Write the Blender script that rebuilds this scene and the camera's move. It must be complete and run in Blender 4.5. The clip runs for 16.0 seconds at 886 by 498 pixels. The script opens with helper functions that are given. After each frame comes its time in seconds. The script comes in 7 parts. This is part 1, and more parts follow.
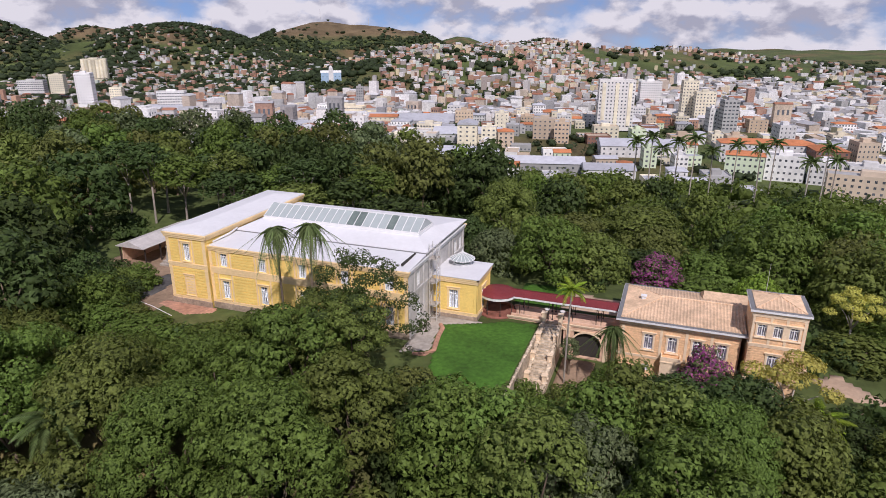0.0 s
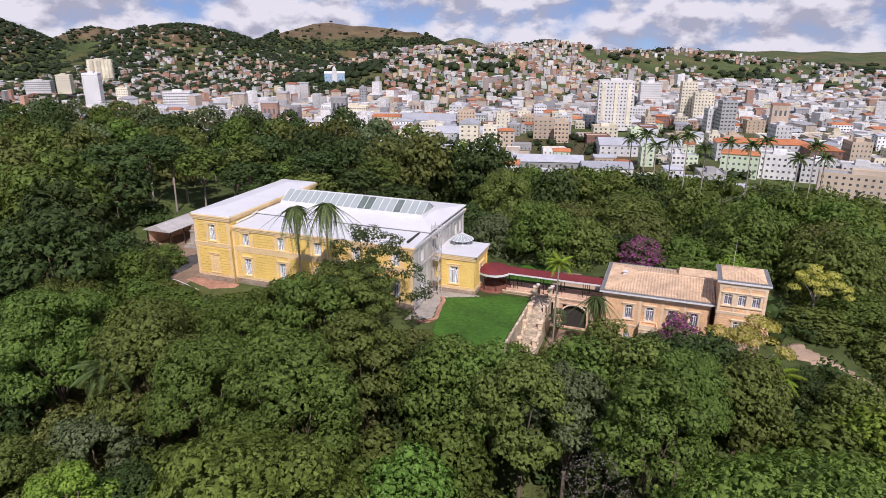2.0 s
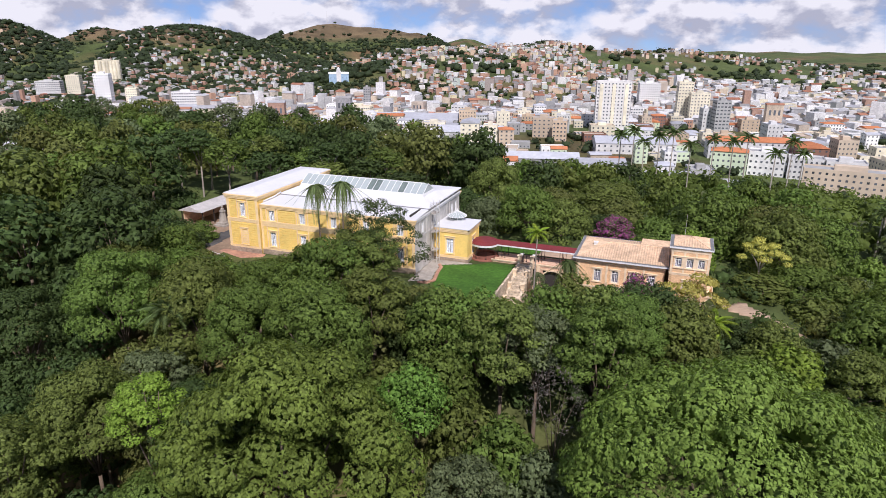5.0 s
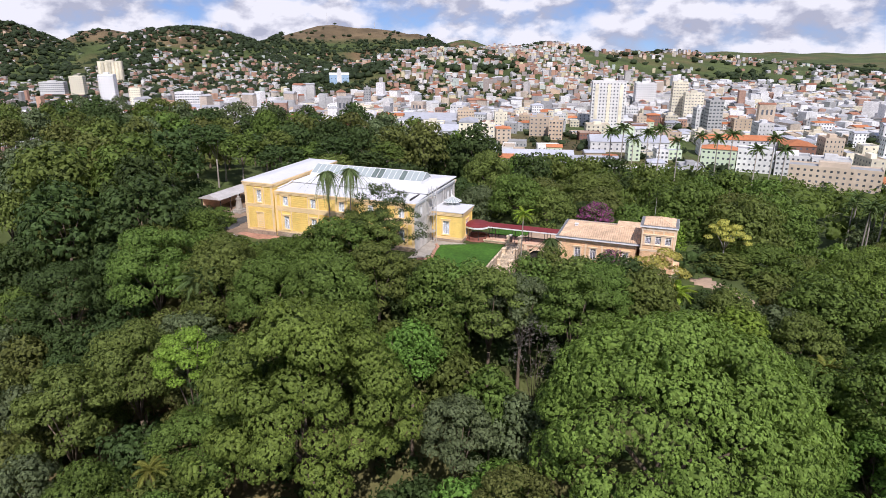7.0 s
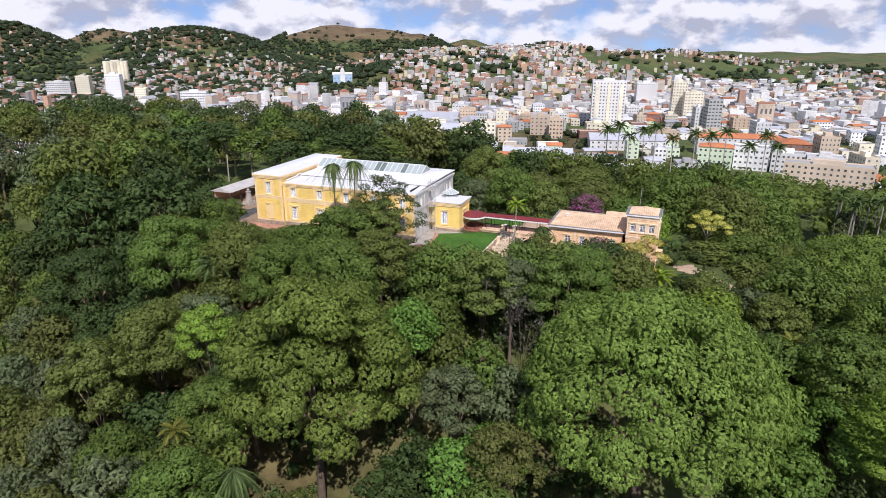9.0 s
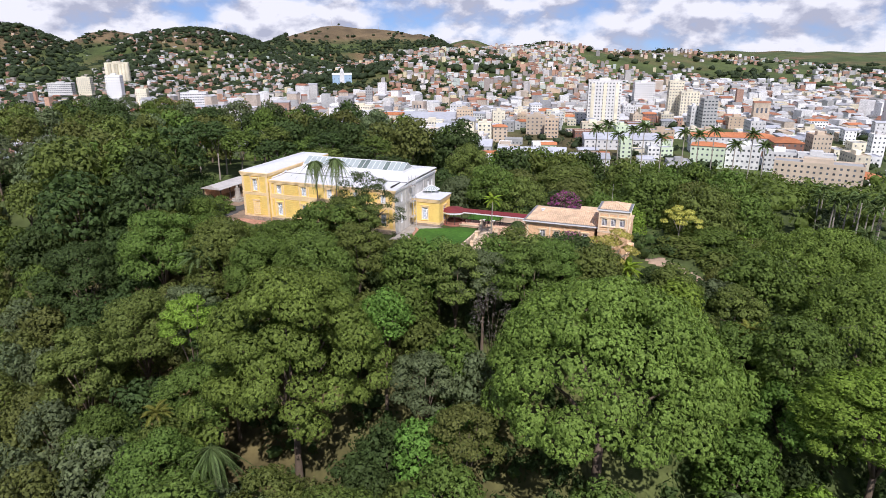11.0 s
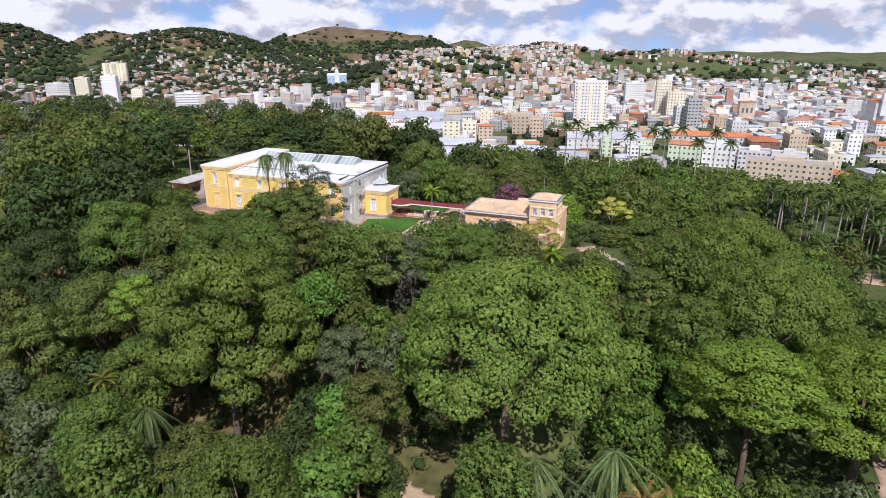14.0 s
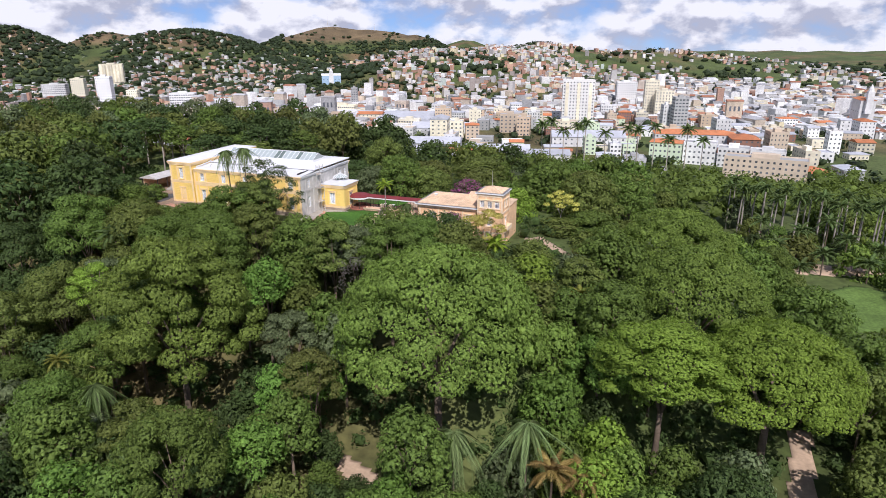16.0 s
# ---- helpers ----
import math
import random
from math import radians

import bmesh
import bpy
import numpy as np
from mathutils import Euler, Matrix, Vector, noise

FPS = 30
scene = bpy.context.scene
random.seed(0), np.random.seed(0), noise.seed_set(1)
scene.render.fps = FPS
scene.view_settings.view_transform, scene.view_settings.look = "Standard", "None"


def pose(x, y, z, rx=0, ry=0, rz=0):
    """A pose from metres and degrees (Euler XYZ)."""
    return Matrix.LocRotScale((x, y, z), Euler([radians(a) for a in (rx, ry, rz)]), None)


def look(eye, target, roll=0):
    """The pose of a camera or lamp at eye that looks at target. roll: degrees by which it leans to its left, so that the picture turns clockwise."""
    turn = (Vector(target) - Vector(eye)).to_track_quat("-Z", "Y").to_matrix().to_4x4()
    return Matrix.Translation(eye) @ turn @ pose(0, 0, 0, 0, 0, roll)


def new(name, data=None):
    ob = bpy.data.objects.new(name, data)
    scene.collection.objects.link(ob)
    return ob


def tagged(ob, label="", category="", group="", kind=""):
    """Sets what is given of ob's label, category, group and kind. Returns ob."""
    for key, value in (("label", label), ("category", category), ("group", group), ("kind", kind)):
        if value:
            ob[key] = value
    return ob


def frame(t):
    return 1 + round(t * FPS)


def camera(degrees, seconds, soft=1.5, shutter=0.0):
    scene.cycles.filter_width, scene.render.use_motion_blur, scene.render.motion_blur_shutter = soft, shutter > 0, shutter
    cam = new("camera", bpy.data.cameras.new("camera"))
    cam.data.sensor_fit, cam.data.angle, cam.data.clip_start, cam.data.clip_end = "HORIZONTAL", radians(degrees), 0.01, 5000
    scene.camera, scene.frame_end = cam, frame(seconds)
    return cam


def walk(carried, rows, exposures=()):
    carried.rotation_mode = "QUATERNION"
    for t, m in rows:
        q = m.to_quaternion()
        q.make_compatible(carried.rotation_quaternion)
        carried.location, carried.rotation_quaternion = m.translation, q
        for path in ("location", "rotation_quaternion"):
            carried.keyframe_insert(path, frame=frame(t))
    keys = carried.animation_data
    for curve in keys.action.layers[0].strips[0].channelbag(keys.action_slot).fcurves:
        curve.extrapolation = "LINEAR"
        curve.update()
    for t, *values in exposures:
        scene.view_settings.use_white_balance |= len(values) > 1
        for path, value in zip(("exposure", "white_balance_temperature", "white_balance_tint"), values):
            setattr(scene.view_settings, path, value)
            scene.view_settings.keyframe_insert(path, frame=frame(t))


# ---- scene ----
cam = camera(69.66, 16.0, soft=0.8)
# seconds, x, y, z, tilt, lean, turn
PATH = [
    (0.0, 64.82, -72.62, 40.67, 71.112, -0.102, 20.125),
    (0.5, 65.72, -75.02, 40.63, 71.144, -0.115, 20.183),
    (1.0, 66.61, -77.47, 40.66, 71.172, -0.139, 20.245),
    (1.5, 67.53, -79.97, 40.70, 71.196, -0.162, 20.296),
    (2.0, 68.53, -82.47, 40.71, 71.221, -0.178, 20.336),
    (2.5, 69.58, -84.98, 40.74, 71.244, -0.186, 20.393),
    (3.0, 70.67, -87.55, 40.79, 71.246, -0.189, 20.492),
    (3.5, 71.88, -90.23, 40.99, 71.249, -0.199, 20.599),
    (4.0, 73.16, -93.07, 41.28, 71.251, -0.207, 20.640),
    (6.5, 79.91, -108.90, 41.94, 71.338, -0.128, 20.520),
    (7.0, 81.36, -112.19, 42.14, 71.344, -0.125, 20.554),
    (7.5, 82.63, -115.11, 42.26, 71.337, -0.133, 20.606),
    (8.0, 83.53, -117.34, 42.34, 71.321, -0.152, 20.687),
    (10.5, 89.68, -122.12, 42.65, 71.345, 0.066, 20.954),
    (11.0, 91.80, -122.88, 42.71, 71.353, 0.087, 20.966),
    (11.5, 94.11, -123.58, 42.83, 71.361, 0.113, 20.950),
    (12.0, 96.63, -124.31, 42.93, 71.373, 0.132, 20.942),
    (12.5, 99.33, -125.19, 43.04, 71.376, 0.135, 20.976),
    (13.0, 102.16, -125.98, 43.12, 71.375, 0.121, 21.038),
    (13.5, 105.04, -126.79, 43.14, 71.381, 0.105, 21.071),
    (14.0, 107.98, -127.57, 43.16, 71.388, 0.096, 21.092),
    (14.5, 111.07, -128.32, 43.16, 71.390, 0.103, 21.107),
    (15.0, 114.35, -128.92, 43.17, 71.388, 0.130, 21.119),
    (15.5, 117.74, -129.42, 43.18, 71.387, 0.182, 21.114),
    (16.0, 121.19, -129.96, 43.18, 71.392, 0.261, 21.090),
]
walk(cam, [(t, pose(x, y, z, a, b, c)) for t, x, y, z, a, b, c in PATH],
     exposures=((0.0, -0.40, 6350, 23), (2.0, -0.30, 6300, 23), (4.0, -0.18, 6250, 21), (7.0, -0.08, 6200, 19), (12.0, -0.05, 6150, 18), (16.0, -0.04, 6150, 18)))
# ---------------------------------------------------------------- world and sun
SUN_FROM = Vector((0.50, -0.86, 1.12)).normalized()
world = bpy.data.worlds.new("world")
scene.world = world
world.use_nodes = True
wt = world.node_tree
wt.nodes.clear()


def wnode(kind, **kw):
    n = wt.nodes.new(kind)
    for k, v in kw.items():
        n.inputs[k].default_value = v
    return n


sky = wt.nodes.new("ShaderNodeTexSky")
sky.sky_type = "NISHITA"
sky.sun_disc = False
sky.sun_elevation = math.asin(SUN_FROM.z)
sky.sun_rotation = math.atan2(SUN_FROM.x, SUN_FROM.y)
sky.air_density, sky.dust_density, sky.ozone_density, sky.altitude = 1.0, 0.2, 2.0, 700
wcoord = wt.nodes.new("ShaderNodeTexCoord")
wmap = wnode("ShaderNodeMapping", Scale=(1.0, 1.0, 1.75))
wbig = wnode("ShaderNodeTexNoise", Scale=11.0, Detail=8.0, Roughness=0.52, Distortion=0.05)
wup = wnode("ShaderNodeVectorMath")
wup.operation = "ADD"
wup.inputs[1].default_value = (0, 0, 0.032)
wbig2 = wnode("ShaderNodeTexNoise", Scale=11.0, Detail=8.0, Roughness=0.52, Distortion=0.05)
# the horizon's haze is thin: the sky is read a little higher up
wlift = wnode("ShaderNodeVectorMath")
wlift.operation = "ADD"
wlift.inputs[1].default_value = (0, 0, 0.10)
wt.links.new(wcoord.outputs["Generated"], wlift.inputs[0])
wt.links.new(wlift.outputs[0], sky.inputs["Vector"])
wcover = wt.nodes.new("ShaderNodeValToRGB")
wcover.color_ramp.elements[0].position, wcover.color_ramp.elements[1].position = 0.31, 0.51
wtone = wt.nodes.new("ShaderNodeValToRGB")
wtone.color_ramp.elements[0].position, wtone.color_ramp.elements[1].position = 0.25, 0.75
wtone.color_ramp.elements[0].color = (6.6, 7.0, 8.3, 1)
wtone.color_ramp.elements[1].color = (12.6, 12.8, 13.2, 1)
wmix = wt.nodes.new("ShaderNodeMix")
wmix.data_type = "RGBA"
wback = wnode("ShaderNodeBackground", Strength=0.074)
wout = wt.nodes.new("ShaderNodeOutputWorld")
wt.links.new(wcoord.outputs["Generated"], wmap.inputs["Vector"])
wt.links.new(wmap.outputs[0], wbig.inputs["Vector"])
wt.links.new(wmap.outputs[0], wup.inputs[0])
wt.links.new(wup.outputs[0], wbig2.inputs["Vector"])
wt.links.new(wbig.outputs["Fac"], wcover.inputs[0])


def wmath(op, a, b, c=None):
    n = wt.nodes.new("ShaderNodeMath")
    n.operation = op
    for i, v in enumerate((a, b, c)):
        if v is None:
            continue
        if isinstance(v, float):
            n.inputs[i].default_value = v
        else:
            wt.links.new(v, n.inputs[i])
    return n.outputs[0]


# cloud tops are lit and their bases grey; overhead the clouds stand further apart
wdiff = wmath("SUBTRACT", wbig.outputs["Fac"], wbig2.outputs["Fac"])
wt.links.new(wmath("MULTIPLY_ADD", wdiff, 4.2, 0.54), wtone.inputs[0])
wsep = wt.nodes.new("ShaderNodeSeparateXYZ")
wt.links.new(wcoord.outputs["Generated"], wsep.inputs[0])
wfade = wt.nodes.new("ShaderNodeMapRange")
wfade.interpolation_type = "SMOOTHSTEP"
wfade.inputs["From Min"].default_value, wfade.inputs["From Max"].default_value = 0.25, 0.65
wfade.inputs["To Min"].default_value, wfade.inputs["To Max"].default_value = 1.0, 0.25
wt.links.new(wsep.outputs["Z"], wfade.inputs["Value"])
wt.links.new(wmath("MULTIPLY", wcover.outputs["Color"], wfade.outputs[0]), wmix.inputs[0])
# clear rain-washed blue between the clouds
wblue = wt.nodes.new("ShaderNodeMix")
wblue.data_type, wblue.blend_type = "RGBA", "MULTIPLY"
wblue.inputs[0].default_value = 1.0
wblue.inputs[7].default_value = (1.08, 1.20, 1.48, 1)
wt.links.new(sky.outputs["Color"], wblue.inputs[6])
wt.links.new(wblue.outputs[2], wmix.inputs[6])
wt.links.new(wtone.outputs["Color"], wmix.inputs[7])
wt.links.new(wmix.outputs[2], wback.inputs["Color"])
wt.links.new(wback.outputs[0], wout.inputs["Surface"])

sun_data = bpy.data.lights.new("sun", "SUN")
sun_data.energy, sun_data.angle, sun_data.color = 4.5, radians(0.55), (1.0, 0.965, 0.905)
sun = new("sun", sun_data)
sun.matrix_world = look(SUN_FROM * 400, (0, 0, 0))


# ---------------------------------------------------------------- materials
def material(name, base, rough=0.8, metal=0.0, grain=(0.0, 5.0), blotch=(0.0, 0.3), bump=(0.0, 20.0), vary=0.0, island=0.0, hue=0.0, spec=0.3):
    """grain, blotch: (strength, scale) of two sizes of variation; vary, island: change of value from object to object and from piece to piece."""
    m = bpy.data.materials.new(name)
    m.use_nodes = True
    nt = m.node_tree
    b = nt.nodes["Principled BSDF"]
    b.inputs["Roughness"].default_value, b.inputs["Metallic"].default_value = rough, metal
    b.inputs["Specular IOR Level"].default_value = spec
    geo = nt.nodes.new("ShaderNodeNewGeometry")
    val = None

    def scaled(source, strength):
        n = nt.nodes.new("ShaderNodeMapRange")
        n.inputs["From Min"].default_value, n.inputs["From Max"].default_value = 0.0, 1.0
        n.inputs["To Min"].default_value, n.inputs["To Max"].default_value = 1 - strength, 1 + strength
        nt.links.new(source, n.inputs["Value"])
        return n.outputs[0]

    def times(a, c):
        if a is None:
            return c
        n = nt.nodes.new("ShaderNodeMath")
        n.operation = "MULTIPLY"
        nt.links.new(a, n.inputs[0])
        nt.links.new(c, n.inputs[1])
        return n.outputs[0]

    for strength, scale in (grain, blotch):
        if strength:
            n = nt.nodes.new("ShaderNodeTexNoise")
            n.inputs["Scale"].default_value, n.inputs["Detail"].default_value, n.inputs["Roughness"].default_value = scale, 5.0, 0.6
            nt.links.new(geo.outputs["Position"], n.inputs["Vector"])
            r = nt.nodes.new("ShaderNodeMapRange")
            r.inputs["From Min"].default_value, r.inputs["From Max"].default_value = 0.3, 0.7
            nt.links.new(n.outputs["Fac"], r.inputs["Value"])
            val = times(val, scaled(r.outputs[0], strength))
    info = nt.nodes.new("ShaderNodeObjectInfo")
    if vary:
        val = times(val, scaled(info.outputs["Random"], vary))
    if island:
        val = times(val, scaled(geo.outputs["Random Per Island"], island))
    hsv = nt.nodes.new("ShaderNodeHueSaturation")
    hsv.inputs["Color"].default_value = (*base, 1)
    if val is not None:
        nt.links.new(val, hsv.inputs["Value"])
    if hue:
        n = nt.nodes.new("ShaderNodeMapRange")
        n.inputs["To Min"].default_value, n.inputs["To Max"].default_value = 0.5 - hue, 0.5 + hue
        nt.links.new(info.outputs["Random"], n.inputs["Value"])
        nt.links.new(n.outputs[0], hsv.inputs["Hue"])
    nt.links.new(hsv.outputs["Color"], b.inputs["Base Color"])
    if bump[0]:
        n = nt.nodes.new("ShaderNodeTexNoise")
        n.inputs["Scale"].default_value, n.inputs["Detail"].default_value = bump[1], 4.0
        nt.links.new(geo.outputs["Position"], n.inputs["Vector"])
        k = nt.nodes.new("ShaderNodeBump")
        k.inputs["Strength"].default_value, k.inputs["Distance"].default_value = 0.6, bump[0]
        nt.links.new(n.outputs["Fac"], k.inputs["Height"])
        nt.links.new(k.outputs[0], b.inputs["Normal"])
    return m


def foliage(name, base, glow=0.22, vary=0.18, island=0.36, hue=0.010):
    """Leaves: a matt face that lets some light through, each leaf and each tree of its own green."""
    m = material(name, base, 0.62, 0, (0.14, 1.1), (0.16, 0.12), (0.0, 3.6), vary, island, hue, 0.14)
    nt = m.node_tree
    b = nt.nodes["Principled BSDF"]
    t = nt.nodes.new("ShaderNodeBsdfTranslucent")
    mix = nt.nodes.new("ShaderNodeMixShader")
    mix.inputs[0].default_value = glow
    source = b.inputs["Base Color"].links[0].from_socket
    gain = nt.nodes.new("ShaderNodeMix")
    gain.data_type, gain.blend_type = "RGBA", "MULTIPLY"
    gain.inputs[0].default_value = 1.0
    gain.inputs[7].default_value = (1.5, 1.5, 0.7, 1)
    nt.links.new(source, gain.inputs[6])
    nt.links.new(gain.outputs[2], t.inputs["Color"])
    nt.links.new(b.outputs[0], mix.inputs[1])
    nt.links.new(t.outputs[0], mix.inputs[2])
    nt.links.new(mix.outputs[0], nt.nodes["Material Output"].inputs["Surface"])
    return m


def palette(name, colours, rough=0.8, by_object=False, grain=0.15, spec=0.3):
    """A paint chosen piece by piece from a handful of colours."""
    m = material(name, (1, 1, 1), rough, 0, (grain, 0.6), (grain, 0.05), spec=spec)
    nt = m.node_tree
    hsv = [n for n in nt.nodes if n.type == "HUE_SAT"][0]
    ramp = nt.nodes.new("ShaderNodeValToRGB")
    ramp.color_ramp.interpolation = "CONSTANT"
    e = ramp.color_ramp.elements
    while len(e) < len(colours):
        e.new(0.5)
    for i, c in enumerate(colours):
        e[i].position = i / len(colours)
        e[i].color = (*c, 1)
    if by_object:
        s = [n for n in nt.nodes if n.type == "OBJECT_INFO"][0].outputs["Random"]
    else:
        s = [n for n in nt.nodes if n.type == "NEW_GEOMETRY"][0].outputs["Random Per Island"]
    nt.links.new(s, ramp.inputs[0])
    nt.links.new(ramp.outputs[0], hsv.inputs["Color"])
    return m


M_YELLOW = material("yellow_limewash", (0.92, 0.67, 0.205), 0.85, 0, (0.06, 3), (0.10, 0.25), (0.01, 8))
M_PEACH = material("peach_stucco", (0.90, 0.67, 0.36), 0.85, 0, (0.06, 3), (0.10, 0.3), (0.01, 8))
M_PLINTH = material("stained_stone_plinth", (0.36, 0.28, 0.21), 0.9, 0, (0.25, 2.5), (0.3, 0.5), (0.03, 5))
M_WHITE_ROOF = material("white_roof_sheet", (0.75, 0.75, 0.755), 0.5, 0, (0.03, 1.5), (0.05, 0.2))
M_WHITE = material("white_paint", (0.78, 0.78, 0.77), 0.6, 0, (0.04, 2), (0.06, 0.3))
M_BLIND = material("pale_blue_shutter", (0.62, 0.66, 0.74), 0.6, 0, (0.06, 3))
M_SHUTTER = material("dull_violet_shutter", (0.26, 0.24, 0.30), 0.6, 0, (0.08, 3))
M_GREYWALL = material("bare_grey_plaster", (0.55, 0.53, 0.50), 0.9, 0, (0.12, 1.5), (0.2, 0.25), (0.02, 6))
M_POLE = material("galvanised_tube", (0.62, 0.60, 0.56), 0.5, 0.3, (0.1, 4))
M_GUTTER = material("grey_zinc_gutter", (0.25, 0.25, 0.25), 0.55, 0.3, (0.1, 2), (0.12, 0.3))
M_SALMON = material("salmon_brick_wall", (0.83, 0.545, 0.315), 0.9, 0, (0.12, 4), (0.14, 0.4), (0.012, 10))
M_SALMON_TRIM = material("pale_salmon_moulding", (0.84, 0.66, 0.46), 0.85, 0, (0.08, 3), (0.1, 0.4))
M_TILE = material("terracotta_roof_tiles", (0.66, 0.47, 0.31), 0.9, 0, (0.18, 2.2), (0.22, 0.35), (0.01, 9), 0, 0.14)
M_RED = material("red_painted_sheet", (0.21, 0.038, 0.040), 0.5, 0, (0.08, 2), (0.12, 0.4))
M_IRON = material("dark_painted_iron", (0.06, 0.045, 0.04), 0.5, 0.2, (0.1, 6))
M_TERRACE = material("terrace_stucco", (0.72, 0.48, 0.34), 0.9, 0, (0.12, 2), (0.18, 0.4), (0.01, 8))
M_RUSTIC = material("rough_mortar_stone", (0.50, 0.41, 0.30), 0.95, 0, (0.3, 2.0), (0.25, 0.5), (0.06, 4), 0.2, 0.25)
M_LAWN = material("clipped_lawn", (0.055, 0.142, 0.016), 0.9, 0, (0.28, 1.6), (0.30, 0.22), (0.04, 6))
M_EARTH = material("bare_earth", (0.30, 0.21, 0.14), 0.95, 0, (0.2, 1.5), (0.3, 0.15), (0.03, 3))
M_PATH = material("sandy_path", (0.50, 0.36, 0.25), 0.95, 0, (0.12, 1.5), (0.15, 0.2), (0.02, 4))
M_ASPHALT = material("asphalt_and_tree_shade", (0.10, 0.095, 0.09), 0.9, 0, (0.2, 1.5), (0.25, 0.2), (0.02, 6))
M_CLAY = material("red_clay", (0.46, 0.25, 0.17), 0.95, 0, (0.2, 1.5), (0.25, 0.4), (0.03, 4))
M_CONCRETE = material("weathered_concrete", (0.40, 0.36, 0.31), 0.9, 0, (0.15, 2), (0.25, 0.4), (0.02, 6))
M_GLASS = material("window_glass", (0.9, 0.93, 0.95), 0.05, spec=0.5)
M_GLASS.node_tree.nodes["Principled BSDF"].inputs["Transmission Weight"].default_value = 1.0
M_DARKGLASS = material("far_window", (0.11, 0.12, 0.135), 0.25, 0, island=0.5, spec=0.5)
M_SKYGLASS = material("frosted_skylight_glass", (0.40, 0.45, 0.44), 0.25, 0, (0.05, 1), island=0.16, spec=0.5)
# near-black paint standing in for shade in rooms, roof slits and arches
M_DARK = material("painted_deep_shade", (0.05, 0.045, 0.04), 0.9)
M_BARK = material("grey_brown_bark", (0.16, 0.12, 0.085), 0.95, 0, (0.25, 3), (0.2, 0.5), (0.04, 6), 0.25)
M_PALE_BARK = material("pale_bark", (0.36, 0.32, 0.27), 0.95, 0, (0.2, 3), (0.2, 0.5), (0.03, 6), 0.2)
M_FROND = foliage("palm_frond_green", (0.115, 0.165, 0.055))
M_FROND_G = foliage("grey_palm_plume", (0.150, 0.205, 0.075))
M_FROND_B = foliage("bright_palm_green", (0.23, 0.32, 0.035))
M_FROND_Y = foliage("yellowing_palm", (0.21, 0.215, 0.045))
M_FROND_O = foliage("rusty_palm", (0.27, 0.19, 0.065))
LEAF = {
    "green": foliage("leaf_green", (0.119, 0.177, 0.037)),
    "fresh": foliage("leaf_fresh_green", (0.163, 0.235, 0.046)),
    "dark": foliage("leaf_dark_green", (0.063, 0.097, 0.029)),
    "olive": foliage("leaf_olive", (0.138, 0.175, 0.042)),
    "bright": foliage("leaf_bright_green", (0.134, 0.238, 0.044)),
    "lime": foliage("leaf_yellow_green", (0.205, 0.310, 0.046)),
    "grey": foliage("leaf_grey_green", (0.133, 0.168, 0.077)),
    "gold": foliage("leaf_pale_yellow_bloom", (0.47, 0.44, 0.105), 0.2, 0.1, 0.3),
    "brown": foliage("leaf_rusty_green", (0.134, 0.151, 0.041)),
    "twig": material("bare_twigs", (0.17, 0.15, 0.125), 0.9, 0, (0.2, 3), island=0.3),
    "magenta": palette("magenta_bracts", [(0.31, 0.07, 0.20), (0.09, 0.12, 0.04), (0.22, 0.055, 0.16), (0.38, 0.12, 0.25), (0.10, 0.13, 0.045)], 0.7, spec=0.1),
}


